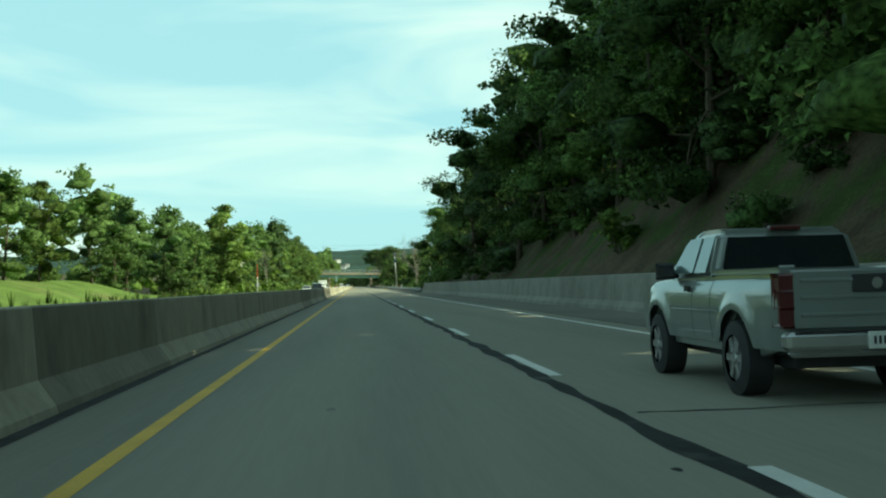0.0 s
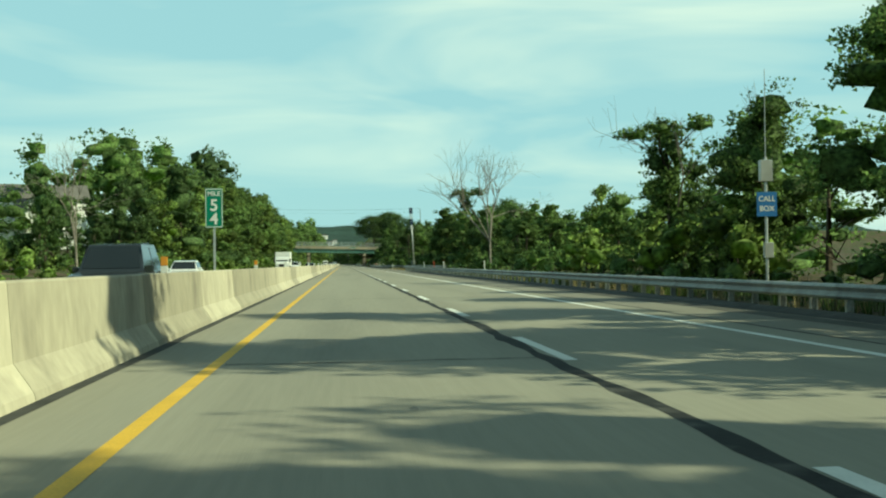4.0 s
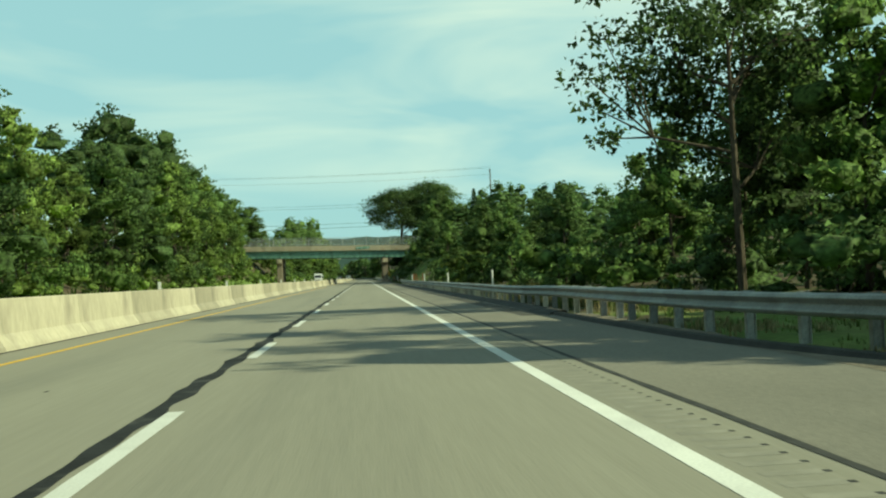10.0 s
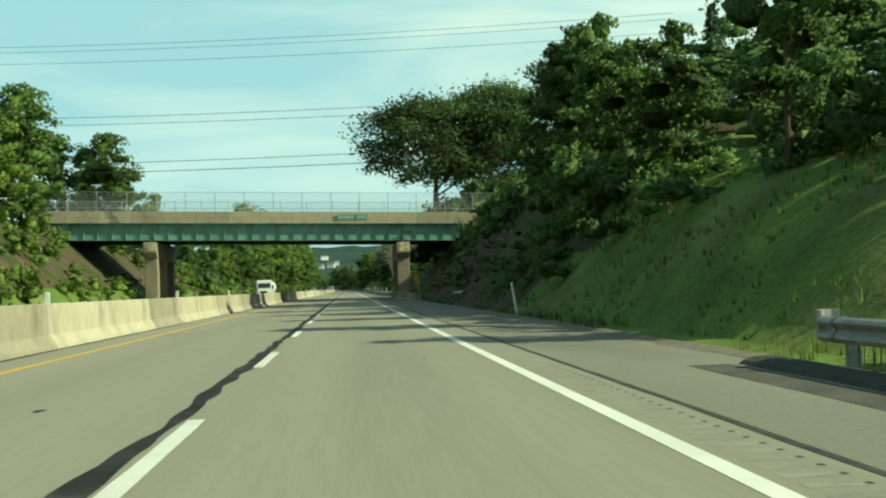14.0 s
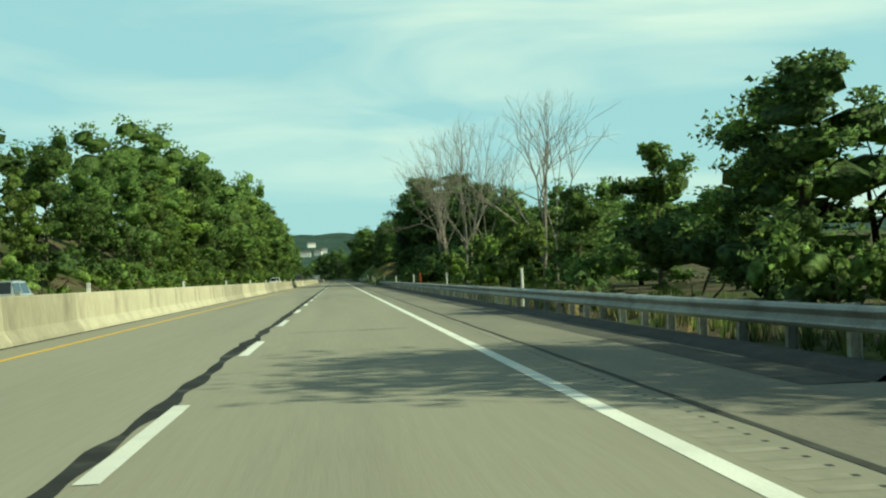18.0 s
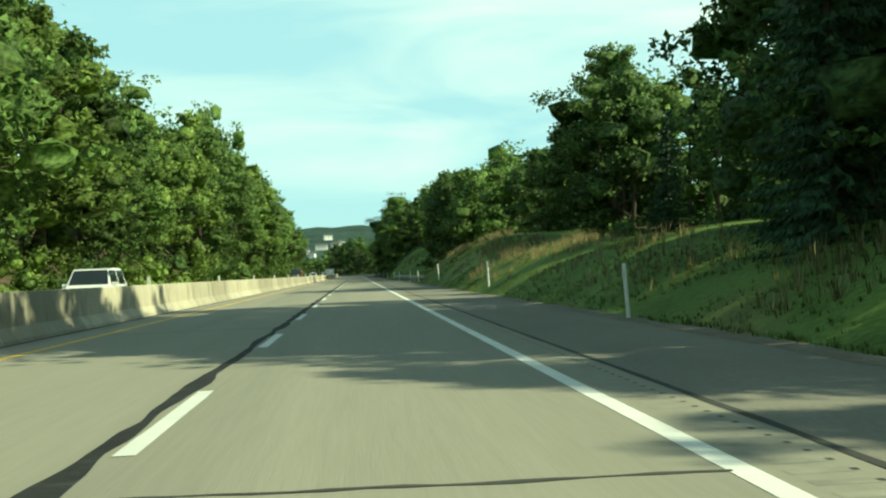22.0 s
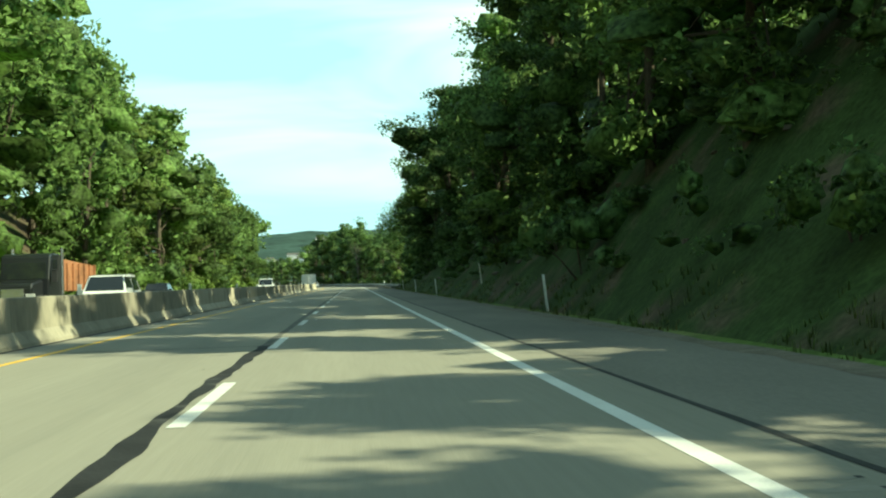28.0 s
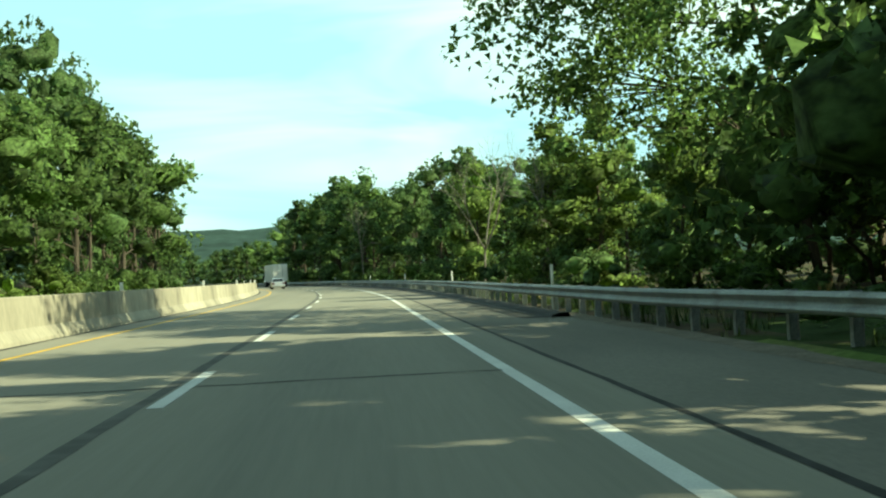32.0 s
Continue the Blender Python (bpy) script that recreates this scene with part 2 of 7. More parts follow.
def sweep(profile, stations, closed=False, offset=None):
    """A mesh of a cross-section (x, z) carried along the road's stations."""
    verts, faces, n = [], [], len(profile)
    for s in stations:
        for x, z in profile:
            ox, oz = offset(s) if offset else (0, 0)
            verts.append(rd(s, x + ox, z + oz)[:])
    for i in range(len(stations) - 1):
        for j in range(n if closed else n - 1):
            a, b = i * n + j, i * n + (j + 1) % n
            faces.append((a, b, b + n, a + n))
    if closed:
        faces.append(tuple(range(n)))
        faces.append(tuple(reversed(range((len(stations) - 1) * n, len(stations) * n))))
    return pydata(verts, faces)


def stations(a, b, step):
    n = max(1, round((b - a) / step))
    return [a + (b - a) * i / n for i in range(n + 1)]


# ---- the lie of the land beside the road: s, toe, top, height ----
BANK_RIGHT = [(-80, 8.3, 21, 13.0), (138, 8.3, 20, 11.5), (162, 9.0, 22, 3.0), (185, 10.0, 26, 0.2), (500, 10.0, 30, 0.2), (512, 9.0, 17, 2.2),
              (535, 8.6, 16, 4.8), (556, 8.2, 17, 9.0), (622, 8.0, 16, 8.8), (634, 8.2, 14, 4.6), (650, 9.5, 22, 0.2), (780, 9.5, 25, 0.2),
              (795, 8.2, 14, 1.6), (825, 7.6, 14.5, 2.3), (845, 7.6, 14.5, 2.6), (868, 7.6, 14.5, 4.0), (884, 7.6, 14.5, 3.9), (896, 8.6, 16, 1.8), (906, 10, 22, 0.4), (950, 10, 22, 0.4), (968, 8.4, 16, 3.8),
              (990, 8.0, 15, 4.4), (1004, 8.0, 15, 6.4), (1020, 8.0, 16, 9.5), (1124, 8.0, 17, 10.5), (1141, 8.6, 17, 5.0), (1155, 10, 24, 0.3), (1700, 10, 30, 0.3)]
BANK_LEFT = [(-80, 18.6, 27, 2.2), (90, 18.6, 27, 2.2), (130, 18.8, 30, 0.6), (330, 18.8, 30, 2.0), (450, 18.8, 32, 5.0), (560, 18.8, 28, 8.8), (640, 18.8, 28, 8.0),
             (700, 18.8, 32, 4.0), (820, 18.8, 32, 9.0), (1010, 18.8, 32, 12.0), (1120, 18.8, 32, 10.0), (1200, 19, 38, 3.0), (1700, 19, 38, 2.0)]


def land(s, x):
    """The height of the ground at s, x."""
    toe, top, high = lerp_table(BANK_RIGHT if x > 0 else BANK_LEFT, s)
    d = abs(x)
    edge = 7.2 if x > 0 else 17.6
    if d <= toe:
        return -0.02 if d > edge + 0.3 else -0.08
    k = min(1.0, (d - toe) / (top - toe))
    z = high * (k * 0.75 + 0.25 * k * k * (3 - 2 * k))
    if x > 0 and high < 7:
        # mown mounds are round: steep at the toe, level on top
        z += (high * (1 - (1 - k) ** 1.9) - z) * min(1.0, (7 - high) / 2)
    rough = noise.noise(Vector((s * 0.08, x * 0.15, 0))) * min(1.0, (d - toe) / 4) * (0.25 + high * 0.07)
    far = max(0.0, d - top)
    return z + rough + min(far, 60) * 0.05

# ---- ground ----
S0, S1 = -70.0, 1560.0
cols_right = [0, 4, 7.2, 7.5, 8, 8.6, 9.2, 10, 11, 12, 13, 14, 15, 16, 17, 18, 20, 22, 25, 29, 34, 42, 55, 75, 110, 200, 500, 1200, 3200]
cols_left = [4, 17.6, 17.9, 18.6, 19.5, 21, 22.5, 24, 25.5, 27, 28.5, 30, 32, 35, 40, 48, 60, 80, 120, 200, 300]
columns = [-c for c in reversed(cols_left)] + cols_right
ground_rows = [-900.0, -300.0, -120.0] + stations(S0, S1, 3.4)
verts, faces, kinds = [], [], []
for s in ground_rows:
    for i, x in enumerate(columns):
        if i == 0 and s <= CURVE_S:
            x = -3200.0
        verts.append(rd(s, x, land(s, x) if abs(x) < 500 else 4.0)[:])
nc = len(columns)
for i in range(len(ground_rows) - 1):
    mid_s = (ground_rows[i] + ground_rows[i + 1]) / 2
    for j in range(nc - 1):
        x = (columns[j] + columns[j + 1]) / 2
        s = mid_s + 7 * noise.noise(Vector((x * 0.45, mid_s * 0.2, 3)))
        faces.append((i * nc + j, i * nc + j + 1, (i + 1) * nc + j + 1, (i + 1) * nc + j))
        toe, top, high = lerp_table(BANK_RIGHT if x > 0 else BANK_LEFT, s)
        bare = x > 0 and toe - 0.5 < x < top and (s < 150 or 548 < s < 606 or 622 < s < 650)
        mound = 498 < s < 546 or 785 < s < 905 or 955 < s < 1002 or 1060 < s < 1150
        # 622-650 has a darker bank colour that stands in for its deep shade
        green = x > 7.9 and (1004 < s < 1150 or 622 < s < 650)
        kinds.append(2 if green else 1 if bare or abs(x) > top + 6 or (x > (7.6 if 150 < s < 317 or 392 < s < 498 or 652 < s < 781 or 1150 < s else 13.5) and not mound) or (x < -20.5 and s > 118) else 0)
me = pydata(verts, faces, smooth=True)
for m in (GRASS, EARTH, BANK_GREEN):
    me.materials.append(m)
me.polygons.foreach_set("material_index", kinds)
ground = tagged(link("ground", me), "grassy ground with bare earth cuts beside the highway", "ground", kind="structure")

# ---- carriageways ----
LONG = stations(S0, S1, 6.0)
road = tagged(link("road", sweep([(-5.35, 0), (4.46, 0)], LONG), mat=CONCRETE_ROAD), "pale worn two-lane highway pavement, dry", "road", kind="structure")
shoulder = tagged(link("shoulder", sweep([(4.46, 0.0), (7.25, -0.03)], LONG), mat=SHOULDER), "grey paved shoulder of the highway", "road", kind="structure")
far_road = tagged(link("opposite_road", sweep([(-17.7, -0.02), (-5.9, 0.0)], LONG), mat=CONCRETE_ROAD), "opposite carriageway beyond the median barrier", "road", kind="structure")


def strip(name, x, width, a, b, z, mat, parent, step=6.0, wobble=0.0, ragged=0.0, size=0.35, label=""):
    """A painted or sealed strip along the road; wobble shifts it, ragged frays its width."""
    verts, faces = [], []
    st = stations(a, b, step)
    for s in st:
        c = x + wobble * noise.noise(Vector((s * size, x * 9, 0))) + wobble * 0.6 * noise.noise(Vector((s * size * 4, x * 9, 5)))
        w = width * (1 + ragged * noise.noise(Vector((s * size * 2.2, x * 7, 3))))
        verts += [rd(s, c - w / 2, z)[:], rd(s, c + w / 2, z)[:]]
    faces = [(2 * i, 2 * i + 1, 2 * i + 3, 2 * i + 2) for i in range(len(st) - 1)]
    return link(name, pydata(verts, faces), parent, label, mat)


CYCLE, DASH = 10.03, 3.77
strip("tar_seam", -0.19, 0.19, S0, 1014, 0.003, TAR, road, 0.25, 0.06, 0.95, label="ragged black tar seam along the lane line")
strip("tar_seam", -0.19, 0.16, 1014, 1300, 0.003, WORN_SEAM, road, 0.8, 0.03, 0.4, label="grey worn seam along the lane line")
strip("edge_line", 3.66, 0.17, S0, S1, 0.003, WHITE_LINE, road, label="solid white edge line")
strip("edge_line", -4.11, 0.15, S0, S1, 0.003, YELLOW_LINE, road, label="solid yellow edge line")
strip("tar_seam", 4.44, 0.085, S0, 1300, 0.004, CRACK, shoulder, 0.8, 0.03, 0.5, label="dark joint between lane and shoulder")
strip("base_joint", -5.2, 0.16, S0, S1, 0.004, CRACK, road, 2.0, 0.03, 0.4, label="dark grit line under the barrier")
strip("edge_line", -7.0, 0.15, S0, S1, 0.006, YELLOW_LINE, far_road)
strip("edge_line", -14.6, 0.17, S0, S1, 0.006, WHITE_LINE, far_road)

dash_mesh = None
rng = random.Random(5)
for k in range(-6, 150):
    a = k * CYCLE
    if a + DASH < CURVE_S:
        if dash_mesh is None:
            v = []
            for i in range(7):
                y = DASH * i / 6
                v += [(-0.075 + 0.012 * noise.noise(Vector((y * 2, 1, 0))), y, 0), (0.085 + 0.012 * noise.noise(Vector((y * 2, 7, 0))), y, 0)]
            dash_mesh = pydata(v, [(2 * i, 2 * i + 1, 2 * i + 3, 2 * i + 2) for i in range(6)])
        ob = link("dash", dash_mesh, road, mat=WHITE_LINE)
        ob.matrix_basis = pose(0, a, 0.0055)
    else:
        link("dash", sweep([(-0.08, 0.0055), (0.08, 0.0055)], stations(a, a + DASH, 1.0)), road, mat=WHITE_LINE)
    if a < CURVE_S:
        ob = link("dash", dash_mesh, far_road, mat=WHITE_LINE)
        ob.matrix_basis = pose(-10.8, a + 4, 0.006)

# sealed cracks across the lanes
cracks = [(118.75, -3.4, -1.0), (353.6, -4.0, 3.9), (353.0, 4.5, 6.8), (369.2, 3.0, 4.4), (368.6, 4.5, 7.0), (271.0, -4.0, -0.4), (306.3, -0.2, 3.6), (306.25, -4.0, -0.6), (302.3, -2.6, -0.3), (411.9, -4.0, -0.2), (411.6, 0.3, 3.6), (478.9, -0.1, 3.6), (763.6, -4.0, -0.3), (763.8, 1.8, 3.6), (833.4, -4.0, -0.3), (880.3, -4.0, -0.2), (880.4, 0.4, 1.6), (880.4, 2.1, 3.6)]
known = [c[0] for c in cracks]
s = -20.0
while s < 1150:
    s += rng.uniform(14, 34)
    if min(abs(s - q) for q in known) > 14:
        cracks.append((s, *rng.choice([(-4.0, 3.6), (-4.0, -0.3), (0.0, 3.6), (-3.9, 0.2), (0.4, 3.0)])))
for s, a, b in cracks:
    skew = rng.uniform(-0.05, 0.05)
    v, n = [], 18
    for i in range(n + 1):
        x = a + (b - a) * i / n
        y = s + skew * (x - a) + 0.1 * noise.noise(Vector((x * 1.1, s, 0))) + 0.04 * noise.noise(Vector((x * 5, s, 3)))
        z = 0.0045 - 0.0108 * max(0.0, x - 4.46)
        w = rng.uniform(0.012, 0.05) * (1.5 if s in known else 1.0)
        v += [rd(y - w, x, z)[:], rd(y + w, x, z)[:]]
    link("sealed_crack", pydata(v, [(2 * i, 2 * i + 1, 2 * i + 3, 2 * i + 2) for i in range(n)]), road if b < 4.5 else shoulder, mat=CRACK)

# milled rumble grooves in the shoulder
for a, b in ((246, 520), (628, 1000)):
    v, f = [], []
    s = a
    while s < b:
        n = len(v)
        v += [(3.86, s, 0.0012), (4.21, s, 0.0012), (4.24, s + 0.06, 0.0012), (4.21, s + 0.13, 0.0012), (3.86, s + 0.13, 0.0012)]
        f.append((n, n + 1, n + 2, n + 3, n + 4))
        s += 0.29
    w, g = [], []
    for i in range(0, len(v), 5):
        s, n = v[i][1], len(w)
        w += [(4.21, s + 0.03, 0.002), (4.255, s + 0.03, 0.002), (4.255, s + 0.09, 0.002), (4.21, s + 0.09, 0.002)]
        g.append((n, n + 1, n + 2, n + 3))
    tagged(link("rumble_notch", pydata(w, g), shoulder, "dark worn ends of the rumble grooves", CRACK), kind="stuff")
    tagged(link("rumble_strip", pydata(v, f), shoulder, "milled rumble grooves beside the edge line", RUMBLE), kind="stuff")

# ---- median barrier ----
barrier = thing("median_barrier", label="pale stained concrete median safety barrier between carriageways", category="barrier", kind="structure")
SHAPE = [(-5.28, 0.0), (-5.30, 0.08), (-5.47, 0.33), (-5.52, 1.03), (-5.54, 1.05), (-5.71, 1.05), (-5.73, 1.03), (-5.78, 0.33), (-5.95, 0.08), (-5.97, 0.0)]
PANEL = 6.0
panel_mesh = None
s = S0
while s < S1 - PANEL:
    if s + PANEL <= CURVE_S:
        if panel_mesh is None:
            panel_mesh = sweep(SHAPE, [0, PANEL * 0.5, PANEL - 0.012], closed=True)
        ob = link("barrier_panel", panel_mesh, barrier, mat=BARRIER)
        ob.matrix_basis = pose(0, s, 0)
    else:
        link("barrier_panel", sweep(SHAPE, stations(s, s + PANEL - 0.012, 2.0), closed=True), barrier, mat=BARRIER)
    s += PANEL

# ---- retaining wall on the right at the start ----
side_wall = thing("side_wall", label="grey stained concrete parapet wall beside the shoulder", category="wall", kind="structure")
SIDE = [(7.42, -0.05), (7.45, 0.1), (7.60, 0.32), (7.66, 1.30), (7.69, 1.33), (7.92, 1.33), (7.95, 1.30), (7.95, -0.05)]
side_mesh = sweep(SIDE, [0, 3, 5.985], closed=True)
for k in range(-12, 25):
    ob = link("wall_panel", side_mesh, side_wall, mat=WALL_CONC)
    ob.matrix_basis = pose(0, k * 6.0 - 0.5, 0)

# ---- guide rails ----
POST_STEP = 1.58
bm = bmesh.new()
box(bm, (0.0, -0.05, -0.35), (0.012, 0.05, 0.71))
box(bm, (0.012, -0.006, -0.35), (0.138, 0.006, 0.71))
box(bm, (0.138, -0.05, -0.35), (0.15, 0.05, 0.71))
post_mesh = to_mesh(bm)
bm = bmesh.new()
box(bm, (-0.15, -0.05, 0.40), (0.0, 0.05, 0.70), 0.006)
block_mesh = to_mesh(bm)
W_FACE = [(-0.005, 0.385), (-0.06, 0.41), (-0.083, 0.45), (-0.075, 0.47), (-0.015, 0.525), (-0.005, 0.545), (-0.015, 0.565), (-0.075, 0.62), (-0.083, 0.64), (-0.06, 0.68), (-0.005, 0.705)]
W_BEAM = W_FACE + [(x + 0.006, z) for x, z in reversed(W_FACE)]


def guide_rail(a, b, at, label, first_end=True, last_end=True, low=lambda s: 0.0):
    """A steel W-beam guide rail from a to b; at(s) is how far right its face stands, low(s) how far it has sunk."""
    g = thing("guide_rail", label=label, category="guide rail", kind="structure")
    s = a
    while s < b - 0.1:
        e = min(b, s + 2 * POST_STEP)
        link("rail_beam", sweep(W_BEAM, stations(s, e + (0.08 if e < b else 0), 1.0), closed=True, offset=lambda q: (at(q), -low(q))), g, mat=GALV)
        s = e
    s = a + 0.12
    while s < b:
        p = rd(s, at(s) + 0.15, -low(s))
        m = Matrix.Translation(p) @ pose(0, 0, 0, 0, 0, heading(s))
        ob = link("post", post_mesh, g, mat=POST)
        ob.matrix_basis = m
        bl = link("blockout", block_mesh, g, mat=POST)
        bl.matrix_basis = m
        s += POST_STEP
    for s, use, way in ((a, first_end, -1), (b, last_end, 1)):
        if use:
            bm = bmesh.new()
            for k in range(5):
                t0, t1 = k / 5 * math.pi * 0.62, (k + 1) / 5 * math.pi * 0.62
                p0 = rd(s + way * 0.28 * math.sin(t0), at(s) + 0.28 - 0.28 * math.cos(t0) - 0.03, 0.545)
                p1 = rd(s + way * 0.28 * math.sin(t1), at(s) + 0.28 - 0.28 * math.cos(t1) - 0.03, 0.545)
                d = p1 - p0
                mm = Matrix.Translation((p0 + p1) / 2) @ d.to_track_quat("Y", "Z").to_matrix().to_4x4()
                box(bm, (-0.02, -d.length / 2 - 0.005, -0.155), (0.02, d.length / 2 + 0.005, 0.155), m=mm)
            part("end_shoe", bm, GALV, g, "curved steel rail end")
    return g


def flare(s):
    return lerp_table([(316, 13.2), (352, 12.6), (384, 7.35), (388, 7.3)], s)[0]


def sunk(s):
    return lerp_table([(149, 0.08), (285, 0.08), (300, 0.0), (392, 0.0), (405, 0.08), (519, 0.08), (640, 0.0), (655, 0.08), (782, 0.09)], s)[0]


guide_rail(149.5, 317.0, lambda s: 7.35, "weathered galvanised guide rail with closely spaced steel posts", False, True, sunk)
guide_rail(308.0, 388.0, flare, "guide rail set back behind the grass strip", True, False)
guide_rail(388.0, 518.0, lambda s: 7.3, "weathered galvanised guide rail above a dark asphalt curb", False, True, sunk)
guide_rail(640.0, 786.5, lambda s: lerp_table([(640, 9.2), (652, 7.6), (664, 7.3)], s)[0], "long galvanised guide rail in front of the woods", True, True, sunk)
guide_rail(894.0, 958.0, lambda s: lerp_table([(894, 9.4), (902, 8.2), (950, 8.0), (958, 9.4)], s)[0], "short guide rail between two grass banks", True, True)
guide_rail(1144.5, 1500.0, lambda s: lerp_table([(1144, 8.2), (1154, 7.4), (1170, 7.2)], s)[0], "guide rail sweeping round the long bend", True, True)
for a, b in ((149, 290), (392, 519), (655, 786), (1158, 1500)):
    tagged(link("asphalt_curb", sweep([(6.56, -0.03), (6.66, 0.035), (6.84, 0.08), (7.05, 0.085), (7.14, -0.08)], stations(a, b, 5.0)), mat=CURB),
           "dark tarred curb under the guide rail", "curb", kind="structure")
    # a dark strip and a thin pale line run in front of the curb
    strip("tar_apron", 6.2, 0.66, a, b, -0.012, APRON, shoulder, 1.2, 0.04, 0.06, label="dark strip along the shoulder in front of the curb")
    strip("dust_line", 6.5, 0.07, a + 3, b, -0.008, GUTTER_PALE, shoulder, 0.5, 0.02, 0.9, label="thin pale line along the curb")
tagged(link("asphalt_curb", sweep([(-0.62, -0.03), (-0.56, 0.05), (-0.42, 0.06), (-0.36, -0.06)], stations(364, 392, 1.0), offset=lambda q: (flare(q), 0.0)), mat=CURB), "low dark curb beside the grass strip", "curb", kind="structure")

# ---- trees ----
def ico(level):
    """The corners and faces of a ball of triangles."""
    bm = bmesh.new()
    bmesh.ops.create_icosphere(bm, subdivisions=level, radius=1)
    bm.verts.ensure_lookup_table()
    got = (np.array([v.co[:] for v in bm.verts]), [tuple(v.index for v in f.verts) for f in bm.faces])
    bm.free()
    return got


ICO = ico(1)


def sprout(rs, lobes, each, mid=None):
    """Breaks lobes (centre, radii) of a crown up into small clumps over their outer sides."""
    mid = np.mean([c for c, r in lobes], axis=0) if mid is None else np.array(mid)
    out = []
    for c, r in lobes:
        c, r = np.array(c), np.array(r)
        away = c - mid
        away = away / (np.linalg.norm(away) + 1e-6) * 0.55
        for k in range(each):
            d = rs.normal(size=3) + away + (0, 0, 0.25)
            d /= np.linalg.norm(d)
            k2 = float(np.mean(r)) * rs.uniform(0.24, 0.44)
            out.append((c + d * r * rs.uniform(0.72, 1.02), (k2 * 1.1, k2 * 1.1, k2 * rs.uniform(0.7, 1.0))))
    return out


def leaf_mass(rs, clumps, per, size, droop=0.25, hearts=(), heart=0.7):
    """Foliage: small clumps (centre, radii) of pointed blades, over the shaded hearts of the crown's lobes."""
    V, F, N, n = [], [], [], 0
    mid = np.mean([c for c, r in clumps], axis=0)
    span = max(np.linalg.norm(np.array(c) - mid) for c, r in clumps)
    iv, jf = ICO
    for c, r in hearts:
        c, r = np.array(c), np.array(r)
        V.append(c + iv * r * heart * (0.6 + 0.65 * rs.rand(len(iv), 1)))
        N.append(iv + (c - mid) / span * 0.35 + rs.normal(size=iv.shape) * 0.6)
        F += [tuple(k + n for k in f) for f in jf]
        n += len(iv)
    for c, r in clumps:
        c, r = np.array(c), np.array(r)
        m = per
        d = rs.normal(size=(m, 3))
        d[:, 2] = d[:, 2] * 0.85 + 0.15
        d /= np.linalg.norm(d, axis=1)[:, None]
        p = c + d * r * (0.2 + 1.2 * rs.rand(m, 1) ** 0.8)
        out = d * 0.4 + rs.normal(size=(m, 3)) * 0.6
        out[:, 2] -= droop
        out /= np.linalg.norm(out, axis=1)[:, None]
        side = np.cross(out, rs.normal(size=(m, 3)))
        side /= np.linalg.norm(side, axis=1)[:, None]
        turn = np.sum(np.cross(-side, out) * d, axis=1) < 0
        side[turn] *= -1
        ln = size * (0.6 + 0.7 * rs.rand(m, 1))
        w = ln * 0.5
        tri = np.stack([p + side * w, p - side * w, p + out * ln], axis=1).reshape(-1, 3)
        nn = d * 0.8 + (p - mid) / span * 0.6 + rs.normal(size=(m, 3)) * 0.25
        V.append(tri)
        N.append(np.repeat(nn, 3, axis=0))
        F += [(n + 3 * i, n + 3 * i + 1, n + 3 * i + 2) for i in range(m)]
        n += 3 * m
    N = np.concatenate(N)
    N /= np.linalg.norm(N, axis=1)[:, None]
    return soften(pydata(np.concatenate(V).tolist(), F), N.tolist())


def limbs(bm, rs, base, tips, r0, sides=6):
    for q in tips:
        q = Vector(q)
        mid = base.lerp(q, 0.5) + Vector((rs.uniform(-0.4, 0.4), rs.uniform(-0.4, 0.4), rs.uniform(0, 0.5)))
        rod(bm, base, mid, r0, r0 * 0.65, sides)
        rod(bm, mid, q, r0 * 0.65, r0 * 0.22, sides)


